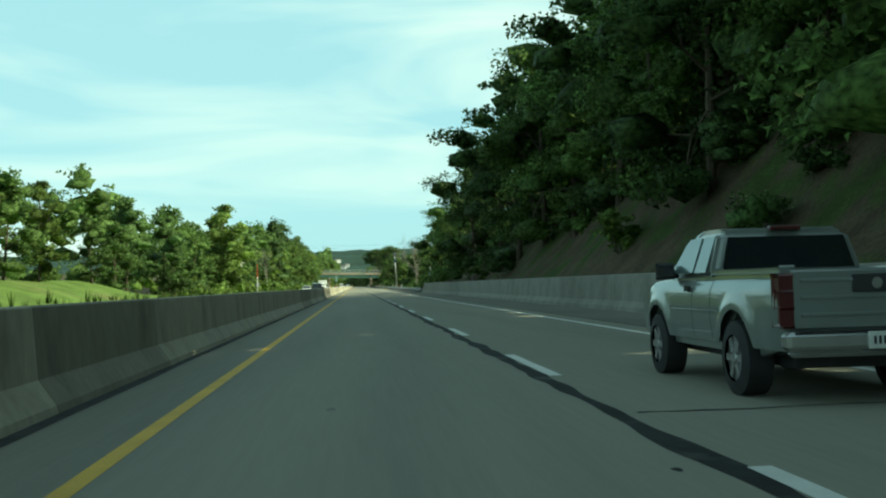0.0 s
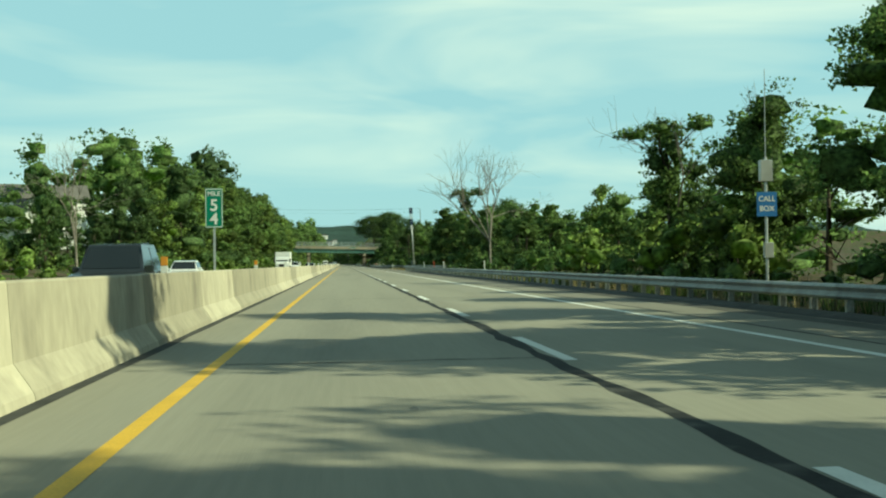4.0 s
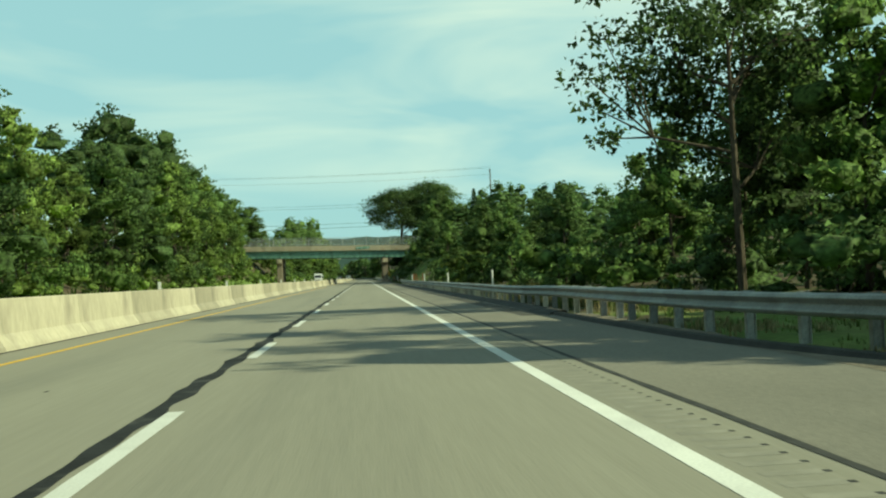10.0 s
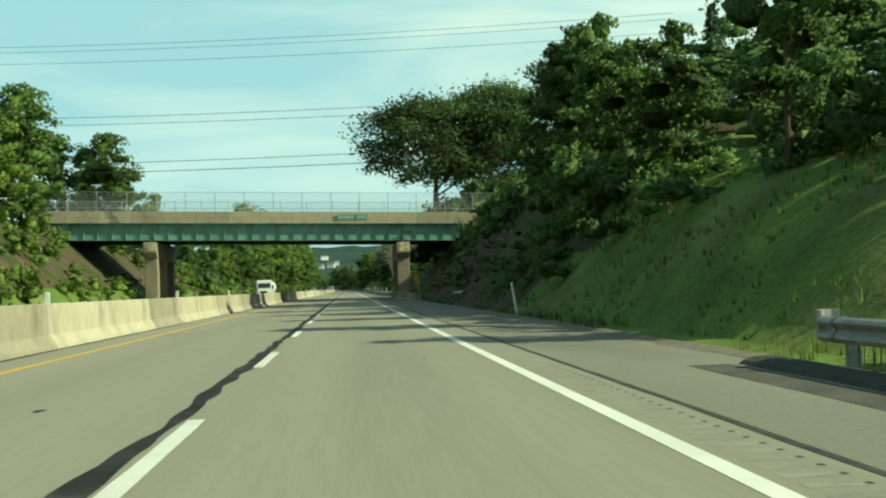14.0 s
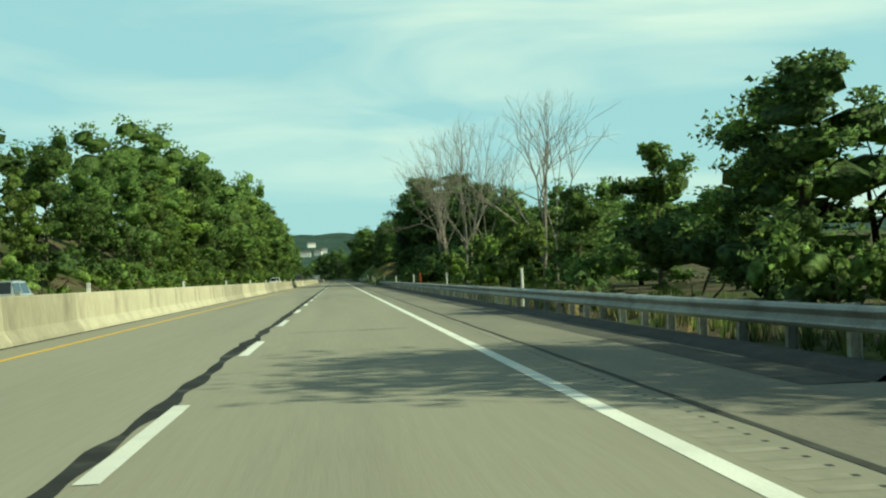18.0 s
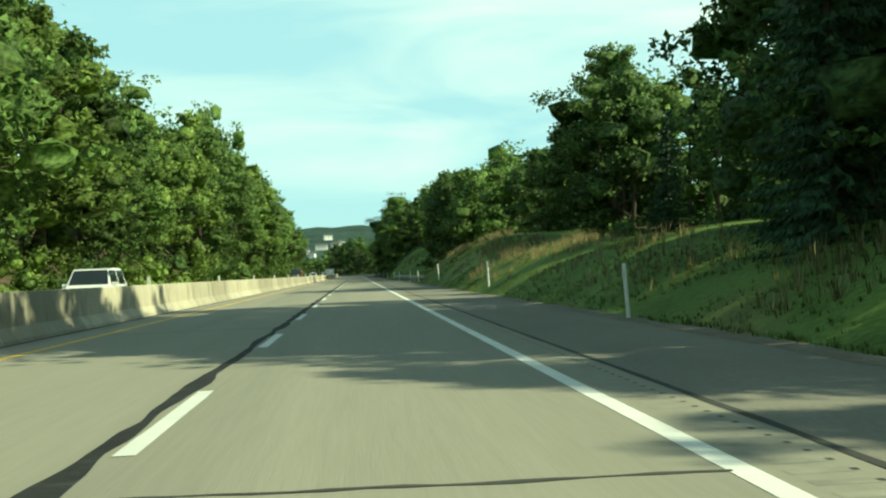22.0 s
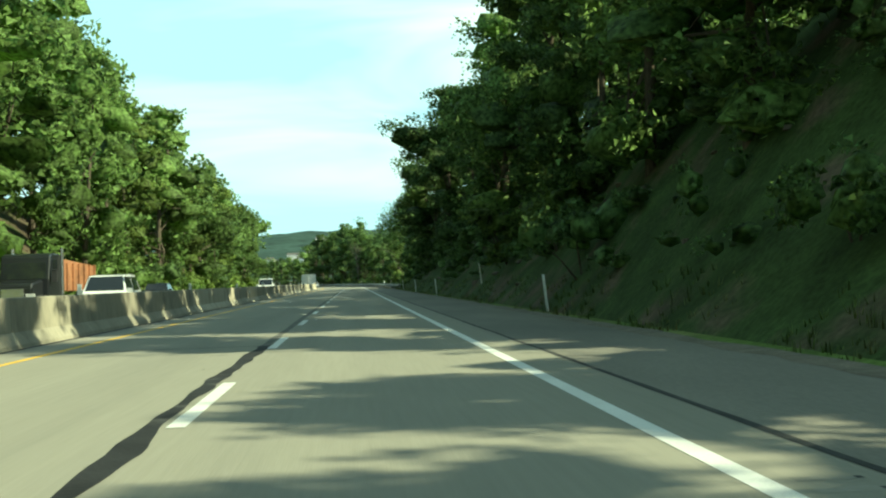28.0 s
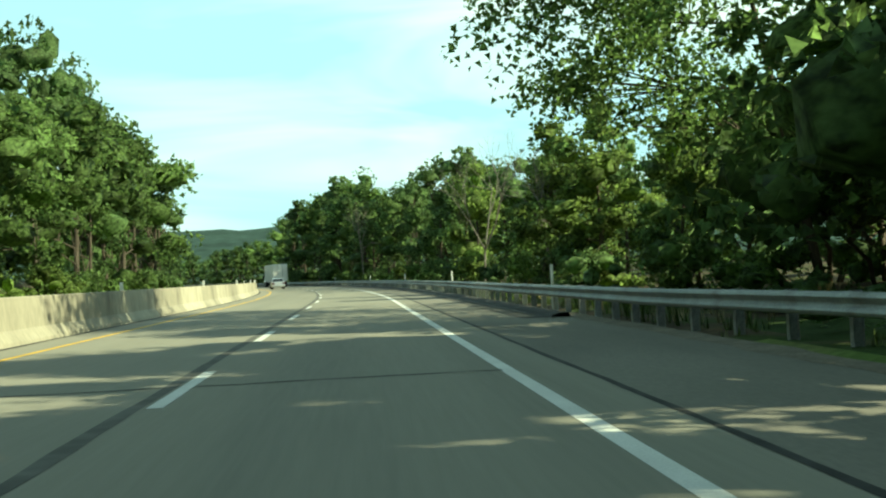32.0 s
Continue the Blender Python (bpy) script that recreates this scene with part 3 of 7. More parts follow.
def broad_tree(seed, leaf, tall=12.0, wide=3.6, low=0.22, count=15, per=30, size=0.283, label="", flat=1.0, girth=1.0, clump=1.0, open_crown=False, twigs=2, each=6, heart=0.7):
    """A tree with a forked trunk: boughs carry clumps of leaves set in an uneven crown with gaps."""
    rs = np.random.RandomState(seed)
    t = thing("tree", label=label, category="tree")
    bm = bmesh.new()
    top = Vector((rs.uniform(-0.4, 0.4), rs.uniform(-0.4, 0.4), tall * 0.66))
    fork = Vector((top.x * 0.4, top.y * 0.4, tall * max(0.26, low * 0.8)))
    rod(bm, (0, 0, -0.8), fork, 0.18 * girth, 0.13 * girth, 8)
    rod(bm, fork, top, 0.13 * girth, 0.05 * girth, 8)
    lobes = [(rs.uniform(0, 6.28), rs.uniform(0.2, 0.9), rs.uniform(0.75, 1.2)) for k in range(7)]
    clumps = []
    for i in range(count):
        a0, k0, reach = lobes[i % 7]
        k = min(1.0, max(0.0, k0 + rs.uniform(-0.22, 0.22))) if i % 2 else (i + 0.5) / count
        z = tall * (low + (0.95 - low) * k)
        env = math.sin(math.pi * min(1, 0.16 + 0.8 * k)) ** 0.7 * wide * flat
        a = a0 + rs.uniform(-0.6, 0.6) if i % 2 or open_crown else i * 2.4
        rr = env * rs.uniform(0.3, 0.95) * reach * (1.0 if open_crown else 0.85)
        r = wide * (rs.uniform(0.17, 0.34) if open_crown else rs.uniform(0.26, 0.46)) * clump
        clumps.append(((math.cos(a) * rr, math.sin(a) * rr, z), (r * 1.15, r * 1.15, r * rs.uniform(0.6, 0.9))))
    clumps.append(((top.x, top.y, tall * 0.88), (wide * 0.32, wide * 0.32, wide * 0.34)))
    if not open_crown:
        clumps.append(((top.x, top.y, tall * 0.66), (wide * 0.5, wide * 0.5, wide * 0.5)))
    for i in range(8):
        c = Vector(clumps[i * count // 8][0])
        root = fork.lerp(top, min(1.0, max(0.0, (c.z * 0.75 - fork.z) / (top.z - fork.z))))
        mid = root.lerp(c, 0.5) + Vector((rs.uniform(-0.3, 0.3), rs.uniform(-0.3, 0.3), rs.uniform(-0.2, 0.4)))
        rod(bm, root, mid, 0.065 * girth, 0.045 * girth, 5)
        rod(bm, mid, c, 0.045 * girth, 0.015 * girth, 5)
        for q in sorted(clumps, key=lambda g: (Vector(g[0]) - c).length)[1:1 + twigs]:
            rod(bm, mid, q[0], 0.04 * girth, 0.015 * girth, 4)
    part("trunk", bm, BARK, t)
    if open_crown:
        link("crown", leaf_mass(rs, clumps, per, size), t, mat=leaf)
    else:
        link("crown", leaf_mass(rs, sprout(rs, clumps, each, (0, 0, tall * 0.5)), per, size, hearts=clumps, heart=heart), t, mat=leaf)
    return t


def vine_tree(seed, leaf, tall=11.0, wide=2.2, label=""):
    """A trunk smothered in climbers: ragged columns of leaves with a small crown."""
    rs = np.random.RandomState(seed)
    t = thing("tree", label=label, category="tree")
    bm = bmesh.new()
    rod(bm, (0, 0, -0.8), (0.2, 0.1, tall * 0.85), 0.22, 0.07, 8)
    clumps = []
    for i in range(13):
        k = i / 12
        a = i * 2.1 + rs.uniform(-0.5, 0.5)
        w = wide * (1.15 - 0.75 * k) * rs.uniform(0.3, 0.7)
        r = wide * (0.62 - 0.28 * k) * rs.uniform(0.8, 1.15)
        clumps.append(((math.cos(a) * w, math.sin(a) * w, tall * (0.06 + 0.82 * k)), (r, r, r * 1.35)))
    for i in range(4):
        a = i * 1.6 + rs.uniform(-0.3, 0.3)
        clumps.append(((math.cos(a) * wide * 0.9, math.sin(a) * wide * 0.9, tall * (0.93 + 0.04 * rs.rand())), (wide * 0.5, wide * 0.5, wide * 0.22)))
    limbs(bm, rs, Vector((0.15, 0.1, tall * 0.7)), [c for c, r in clumps[-4:]], 0.08)
    part("trunk", bm, BARK, t)
    link("crown", leaf_mass(rs, sprout(rs, clumps, 8, (0, 0, tall * 0.5)), 32, 0.22, droop=0.5, hearts=clumps), t, mat=leaf)
    return t


def shrub(seed, leaf, tall=2.4, wide=1.7, count=5, per=26, size=0.16, label="", each=5):
    rs = np.random.RandomState(seed)
    t = thing("shrub", label=label, category="shrub")
    bm = bmesh.new()
    clumps = []
    for i in range(count):
        a = i * 2.4
        rr = wide * rs.uniform(0.2, 0.75)
        r = wide * rs.uniform(0.32, 0.5)
        clumps.append(((math.cos(a) * rr, math.sin(a) * rr, tall * rs.uniform(0.2, 0.8)), (r, r, r * 0.85)))
    limbs(bm, rs, Vector((0, 0, -0.3)), [c for c, r in clumps[::2]], 0.04, 5)
    part("stem", bm, BARK, t)
    link("crown", leaf_mass(rs, sprout(rs, clumps, each, (0, 0, tall * 0.3)), per, size, hearts=clumps), t, mat=leaf)
    return t


def spruce(seed, tall=13.0, label=""):
    rs = np.random.RandomState(seed)
    t = thing("spruce_tree", label=label, category="tree")
    bm = bmesh.new()
    rod(bm, (0, 0, -0.6), (0, 0, tall), 0.2, 0.02, 8)
    part("trunk", bm, BARK, t)
    V, F = [], []
    z = tall * 0.04
    while z < tall * 0.98:
        reach = ((1 - z / tall) ** 0.85 * tall * 0.21 + 0.15) * rs.uniform(0.85, 1.15)
        for k in range(11):
            a = k * 0.571 + rs.uniform(-0.35, 0.35) + z * 3
            ln = reach * rs.uniform(0.6, 1.15)
            steps = 4 + int(ln * 3.5)
            up = rs.uniform(-0.3, 0.3)
            for j in range(steps):
                u = (j + 1) / steps
                c = np.array([math.cos(a) * ln * u, math.sin(a) * ln * u, z + up - 0.45 * ln * u + 0.22 * ln * u * u])
                for side in (-1, 1):
                    b = a + side * rs.uniform(0.3, 1.3)
                    q = c + np.array([math.cos(b), math.sin(b), rs.uniform(-1.0, -0.2)]) * (0.22 + 0.2 * (1 - u)) * rs.uniform(0.7, 1.3)
                    n = len(V)
                    V += [(c + (0.07 * math.sin(b), 0.07 * math.cos(b), 0.09)).tolist(), (c - (0, 0, 0.07)).tolist(), q.tolist()]
                    F.append((n, n + 1, n + 2))
        z += 0.33
    link("crown", pydata(V, F), t, mat=NEEDLES)
    return t


def dead_tree(seed, tall=13.0, spread=0.40, first=0.27, label=""):
    rs = np.random.RandomState(seed)
    t = thing("dead_tree", label=label, category="tree")
    trunk = bmesh.new()

    def grow(p, d, ln, r, depth, bm):
        q = p + d * ln
        rod(bm, p, q, r, r * 0.68, 6 if depth < 2 else 4)
        if depth >= 6 or r < 0.006:
            return
        for k in range(3 if depth in (0, 2) else 2):
            e = (d + Vector(rs.normal(size=3)) * (spread if depth else spread + 0.06) + Vector((0, 0, 0.12))).normalized()
            limb = bm if depth else bmesh.new()
            grow(q, e, ln * rs.uniform(0.62, 0.86), r * 0.62, depth + 1, limb)
            if not depth:
                part("limb", limb, DEADWOOD, t)

    grow(Vector((0, 0, -0.6)), Vector((rs.uniform(-0.05, 0.05), rs.uniform(-0.05, 0.05), 1)).normalized(), tall * first, 0.115, 0, trunk)
    part("trunk", trunk, DEADWOOD, t)
    return t


BROAD = [broad_tree(1, LEAF_A, 12, 3.7, low=0.12, label="leafy green deciduous tree in the roadside woods"),
         broad_tree(2, LEAF_C, 12, 3.3, low=0.1, label="dark green deciduous tree in the roadside woods"),
         broad_tree(3, LEAF_B, 12, 3.9, low=0.06, label="light green broad deciduous tree in the roadside woods"),
         broad_tree(4, LEAF_A, 12, 3.0, low=0.2, label="tall slender green tree in the roadside woods"),
         broad_tree(5, LEAF_C, 12, 4.2, low=0.3, count=15, flat=1.15, label="spreading dark tree with an open crown")]
VINES = [vine_tree(11, LEAF_A, label="tree trunk smothered in green climbing vines"), vine_tree(12, LEAF_C, 11, 2.5, label="vine-draped tree at the edge of the woods")]
VEILED = [broad_tree(71, LEAF_A, 12, 3.5, low=0.02, count=17, per=28, size=0.285, label="green tree hung with vines down to the ground"),
          broad_tree(72, LEAF_B, 12, 3.2, low=0.03, count=17, per=28, size=0.285, label="light green tree overgrown with climbers"),
          broad_tree(73, LEAF_C, 12, 3.8, low=0.04, count=17, per=28, size=0.285, label="dark green tree overgrown with climbers"),
          broad_tree(74, LEAF_A, 12, 4.0, low=0.1, count=17, per=28, size=0.285, label="broad green tree at the edge of the woods")]
DENSE = [broad_tree(76, LEAF_C, 12, 3.6, low=0.02, count=17, per=28, size=0.285, label="dark leafy tree hung with vines to the ground"),
         broad_tree(77, LEAF_A, 12, 3.3, low=0.03, count=17, per=28, size=0.285, label="dense green tree hung with vines to the ground")]
FINE = [broad_tree(86, LEAF_C, 12, 3.7, low=0.02, count=17, per=62, size=0.19, label="dark fine-leaved tree leaning out from the bank"),
        broad_tree(87, LEAF_A, 12, 3.6, low=0.06, count=17, per=62, size=0.19, label="fine-leaved green tree at the edge of the dark woods")]
DISTANT = [broad_tree(78, LEAF_A, 12, 3.7, low=0.03, count=8, each=5, per=22, size=0.34, label="green tree in the woods along the bend"),
           broad_tree(79, LEAF_C, 12, 3.4, low=0.05, count=8, each=5, per=22, size=0.34, label="dark green tree in the woods along the bend")]
SHRUBS = [shrub(21, LEAF_B, label="light green roadside shrub"), shrub(22, LEAF_A, 2.8, 1.9, label="dense green roadside shrub"), shrub(23, LEAF_C, 2.2, 2.1, label="dark low roadside shrub")]
OAK = broad_tree(61, LEAF_C, 16, 7.6, low=0.5, count=190, per=110, size=0.24, girth=1.7, clump=0.55, open_crown=True, twigs=6, label="great dark oak spreading beside the overpass")
LEANER = broad_tree(81, LEAF_A, 17, 8.2, low=0.33, count=280, per=95, size=0.2, girth=0.85, clump=0.44, open_crown=True, twigs=9, label="open-crowned tree leaning over the guide rail")
LIGHTTREE = broad_tree(83, LEAF_SUN, 12, 5.6, low=0.28, count=190, per=100, size=0.2, girth=1.0, clump=0.58, open_crown=True, twigs=6, label="light leafy tree behind the grass bank")
OPENTREE = broad_tree(85, LEAF_C, 12, 4.4, low=0.34, count=120, per=105, size=0.17, girth=0.9, clump=0.5, open_crown=True, twigs=7, label="open-crowned green tree with fine leaves")
SPRUCES = [spruce(31, label="dark spruce above the grass bank")]
DEAD = [dead_tree(41, label="bare grey dead tree among the green woods"), dead_tree(42, 12.0, label="leafless pale dead tree beside the guide rail"),
        dead_tree(43, 13.0, 0.24, 0.42, label="tall slender bare tree behind the guide rail")]
PROTOS = [OAK, LEANER, LIGHTTREE, OPENTREE] + VEILED + DENSE + FINE + DISTANT + BROAD + VINES + SHRUBS + SPRUCES + DEAD
HEIGHT = {p: max((c.matrix_basis @ v.co).z for c in p.children for v in c.data.vertices) for p in PROTOS}


def stand(s, x, k, w, rng, sink):
    p = rd(s, x, land(s, x) - sink)
    return Matrix.Translation(p) @ pose(0, 0, 0, rng.uniform(-3, 3), rng.uniform(-3, 3), rng.uniform(0, 360)) @ Matrix.Diagonal((w, w, k, 1))


def plant(proto, s, x, tall, rng, group="roadside woods", wide=None, sink=0.2, label=""):
    """Stands one tree at s, x with its given height."""
    k = tall / HEIGHT[proto]
    ob = copy_thing(proto, stand(s, x, k, k * (wide or rng.uniform(0.9, 1.2)), rng, sink))
    ob["group"] = group
    if label:
        ob["label"] = label
    return ob


# lighter trees for the depth of the woods, joined block by block
LIGHT = []
for seed in (51, 52, 53, 54, 55):
    t = broad_tree(seed, LEAF_A, 12, 3.9, low=0.1, count=10, each=4, per=14, size=0.295, clump=0.95, heart=0.66) if seed < 54 else shrub(seed, LEAF_A, 2.4, 1.9, count=3, each=3, per=12, size=0.17)
    got = []
    for o in t.children:
        co = np.empty(len(o.data.vertices) * 3)
        o.data.vertices.foreach_get("co", co)
        no = np.empty(len(o.data.vertices) * 3)
        o.data.vertices.foreach_get("normal", no)
        for lp, c in zip(o.data.loops, o.data.corner_normals):
            no[lp.vertex_index * 3:lp.vertex_index * 3 + 3] = c.vector
        if seed > 53 and not o.name.startswith("crown"):
            continue
        got.append((co.reshape(-1, 3), [tuple(f.vertices) for f in o.data.polygons], 1 if o.name.startswith(("trunk", "stem")) else 0, no.reshape(-1, 3)))
    LIGHT.append(got)
    for o in (*t.children, t):
        bpy.data.objects.remove(o)


LIGHT += [[g for g in k if g[2] == 0] for k in LIGHT[:3]]


def join_woods(name, spots, leaf, label):
    """Many trees of the woods' depth as one object; spots: (which, matrix)."""
    V, F, K, N, n = [], [], [], [], 0
    for which, m in spots:
        a = np.array(m)
        for co, fs, kind, no in LIGHT[which]:
            N.append(no @ a[:3, :3].T)
            V.append(co @ a[:3, :3].T + a[:3, 3])
            F += [tuple(i + n for i in f) for f in fs]
            K += [kind] * len(fs)
            n += len(co)
    N = np.concatenate(N)
    me = soften(pydata(np.concatenate(V), F), (N / np.linalg.norm(N, axis=1)[:, None]).tolist())
    me.materials.append(leaf)
    me.materials.append(BARK)
    me.polygons.foreach_set("material_index", K)
    return tagged(link(name, me), label, "woods", kind="stuff")


# height of the tree tops above the road: s, first row's distance, tops of first row, tops behind
TOPS_RIGHT = [(-60, 12.5, 22, 26), (60, 12.5, 21.5, 25), (78, 12.4, 20.5, 23), (92, 12.3, 18.5, 20.5), (105, 12.2, 17, 18), (120, 12, 15, 15.5), (130, 12, 13, 13.5), (140, 12.4, 12.5, 12.5), (147, 11.6, 13.5, 12.5), (156, 11.6, 13.5, 12), (163, 12, 11.5, 11), (172, 12.6, 9.5, 9.5), (186, 13.5, 8.5, 9), (194, 15, 8, 9), (206, 16, 7, 7.5), (240, 17, 6.5, 7), (275, 17, 7, 8), (300, 18, 9, 10.5), (322, 21, 8.5, 10),
              (340, 23, 10.5, 12), (355, 23, 11.5, 13), (372, 20, 12.5, 14), (388, 18, 9.8, 11), (400, 16.5, 9, 10), (412, 15.5, 7.4, 8.4), (424, 15, 6.4, 7.4), (434, 15, 6.4, 7.4), (450, 14.5, 7.2, 8.2), (468, 14, 7.6, 8.6), (485, 14, 6, 7), (502, 16.8, 7.4, 8.4), (512, 17, 8.2, 9.4), (522, 15.6, 9, 10.5), (532, 14, 10, 12), (548, 14, 12, 14), (560, 16, 14, 16.5), (571, 19, 17, 18), (582, 20, 18, 20), (590, 20, 17, 18.5), (597, 20.5, 12.5, 14), (604, 20.5, 11, 12.5),
              (614, 19.5, 19, 22), (628, 19, 13, 17), (642, 18, 6, 8), (670, 14, 6.4, 7.8), (684, 14, 6.2, 7.2), (700, 14, 5.8, 7), (720, 15, 6.2, 8), (738, 20, 8.4, 10), (755, 19.5, 10.6, 11.5), (775, 21, 10.5, 11.5), (792, 20.5, 9, 10), (800, 19, 10, 13), (812, 18.5, 11, 14), (822, 17.5, 11.5, 13), (830, 18, 11.5, 13), (838, 20, 12.2, 13.5), (845, 20, 14, 16), (853, 20, 15.8, 17.5), (858, 20, 13, 14), (864, 20, 11.2, 12.2), (872, 20, 11.4, 13),
              (886, 19, 11.8, 13.5), (900, 18, 12, 13.5), (920, 16, 15, 18.5), (932, 15.8, 17.5, 20.5), (944, 15.6, 17.5, 22), (956, 18.5, 16.5, 22), (970, 18.5, 15, 19.5), (980, 18.5, 14.8, 18.5), (986, 21, 15.8, 17.5), (997, 20, 16.8, 18.5), (1001, 17, 13, 16), (1006, 12.6, 11.5, 14), (1012, 12.2, 16, 20), (1020, 12, 18, 21.5), (1060, 12.2, 20.5, 24.5), (1085, 13, 19.5, 23.5), (1105, 12.6, 18.5, 22), (1126, 12.3, 17.5, 20), (1140, 12.8, 17.5, 20), (1146, 13.4, 15, 16), (1152, 14.5, 12, 13), (1158, 16, 8, 9), (1172, 15, 7.5, 9), (1180, 14, 9, 10.5), (1203, 14, 9.5, 10.5),
              (1220, 14, 12, 12.5), (1241, 14, 13.5, 14.5), (1263, 14, 12.5, 13.5), (1293, 14, 14, 15.5), (1307, 14, 17.5, 19), (1338, 14, 20, 22), (1362, 14, 17, 18.5), (1400, 14, 11, 13), (1560, 14, 9, 11)]
TOPS_LEFT = [(-60, 28, 8, 10), (60, 27, 9.5, 12), (100, 27, 9.5, 12), (123, 26, 11.5, 14), (138, 26, 11, 13), (152, 26, 11, 12.4), (166, 26, 11.4, 13), (185, 27, 11, 13), (204, 27, 10.5, 12.5), (223, 28, 7.5, 8.5), (240, 28, 7, 8.2), (254, 27, 8, 9.5), (271, 26, 12, 14.5), (298, 24, 14, 17.5), (330, 24, 16, 20), (370, 23, 18, 23),
             (394, 23, 17, 21.5), (420, 23, 14, 18), (445, 23, 13, 16.5), (470, 23, 13, 16), (484, 23, 15, 19), (500, 23, 17, 22), (526, 24, 18, 23), (557, 25, 19.5, 24.5), (575, 25.5, 17, 21), (592, 26, 17, 21), (648, 26, 16.5, 20), (668, 26, 11.5, 14), (690, 26, 10, 12.8), (713, 25, 10.5, 13.4), (731, 24.5, 12.5, 15.6), (748, 24, 13.5, 16.6), (761, 23.4, 13.5, 16.4), (775, 23, 15, 18.6), (786, 22.5, 15.5, 19),
             (801, 22, 18, 22.5), (827, 22, 18.5, 23), (847, 22, 21, 26.5), (861, 22, 21.5, 26), (870, 22, 21.5, 26), (885, 22, 21, 26), (897, 22, 19, 24), (910, 22, 19.5, 25), (928, 22, 21, 27.5), (946, 22, 20, 25.5), (960, 22, 19.5, 25), (978, 22, 21.5, 27.5), (1000, 22, 24.5, 33.5), (1040, 22, 25, 34.5), (1067, 22, 24.5, 33.5), (1080, 22, 23, 31.5), (1096, 22, 22.5, 30), (1116, 22, 24, 31.5), (1126, 22, 23, 30), (1140, 22, 19, 25),
             (1152, 22, 19.5, 25), (1172, 22, 18, 23), (1180, 22, 18, 23), (1195, 22, 16.5, 21), (1215, 22, 16, 20), (1230, 22, 17, 21.5), (1252, 21, 20.5, 26), (1272, 21, 23, 28.5), (1290, 20, 23.5, 29), (1320, 19.5, 20, 25), (1350, 19.5, 13, 17), (1400, 19.5, 11, 14), (1560, 20, 9, 11)]
rng = random.Random(77)
for side, table in ((1, TOPS_RIGHT), (-1, TOPS_LEFT)):
    deep, low = [], []
    s = -30.0
    while s < 1540:
        near, tall, behind = lerp_table(table, s)
        bridge = 602 < s < 624
        if not bridge:
            x = side * (near + rng.uniform(-1.2, 2.0))
            plant(rng.choice(DISTANT if s > 1215 else [BROAD[2], VEILED[1], BROAD[0]] if side > 0 and s > 1146 else DENSE[1:] + VEILED[:2] if side < 0 and 795 < s < 1130 else VEILED if side < 0 else FINE if s < 190 or 1004 < s < 1147 else DENSE if 380 < s < 602 or 785 < s < 1140 else BROAD + BROAD[:4]), s, x, max(3.0, (tall * 1.08 - land(s, x)) * rng.uniform(0.8, 1.1)), rng)
            if rng.random() < 0.75 and not (side < 0 and s < 112) and not (side > 0 and (498 < s < 548 or 785 < s < 905 or 950 < s < 1008)):
                q = s + rng.uniform(-2, 2)
                plant(rng.choice(SHRUBS), q, side * (near - rng.uniform(1.2, 3.0)), rng.uniform(1.6, 3.8), rng, "roadside shrubs")
        if side > 0 and (s < 150 or 552 < s < 600 or 1045 < s < 1150):
            for k in range(2):
                q = s + rng.uniform(-4, 4)
                plant(rng.choice(SHRUBS), q, rng.uniform(13.2 if s < 95 else 10.4, near + 2), rng.uniform(0.9, 2.6), rng, "roadside shrubs", sink=0.3)
        if side < 0:
            for k in range(0 if s < 112 else 9 if 540 < s < 602 else 3):
                q, x = s + rng.uniform(-5, 5), -rng.uniform(19.6, near + 1.0)
                low.append((3 + rng.randrange(2), stand(q, x, rng.uniform(0.5, 1.3), rng.uniform(0.7, 1.3), rng, 0.2)))
        elif 955 < s < 1004 or 785 < s < 905:
            for k in range(9):
                q, x = s + rng.uniform(-5, 5), near + rng.uniform(0.5, 7)
                low.append((3 + rng.randrange(2), stand(q, x, rng.uniform(0.8, 1.8), rng.uniform(0.8, 1.5), rng, 0.3)))
        elif 1004 < s < 1150:
            for k in range(26 if s > 1056 else 16):
                q, x = s + rng.uniform(-5, 5), rng.uniform(9.2, 17)
                low.append((3 + rng.randrange(2), stand(q, x, rng.uniform(0.3, 0.8), rng.uniform(0.5, 1.1), rng, 0.35)))
        elif 500 < s < 600 or s < 150:
            for k in range(14 if s > 556 else 0):
                q, x = s + rng.uniform(-5, 5), rng.uniform(9.0, 15)
                low.append((3 + rng.randrange(2), stand(q, x, rng.uniform(0.2, 0.5), rng.uniform(0.4, 0.8), rng, 0.25)))
            for k in range(8):
                q, x = s + rng.uniform(-5, 5), rng.uniform(13.5 if s < 95 else near - 2.5 if 150 < s < 550 else 11.5, near + 4)
                low.append((3 + rng.randrange(2), stand(q, x, rng.uniform(0.5, 1.4), rng.uniform(0.7, 1.3), rng, 0.2)))
        elif 640 < s < 790 or s > 1150 or 385 < s < 525 or 160 < s < 300:
            for k in range(3):
                q, x = s + rng.uniform(-5, 5), rng.uniform(10.2, near)
                low.append((3 + rng.randrange(2), stand(q, x, rng.uniform(0.3, 0.8), rng.uniform(0.4, 0.8), rng, 0.2)))
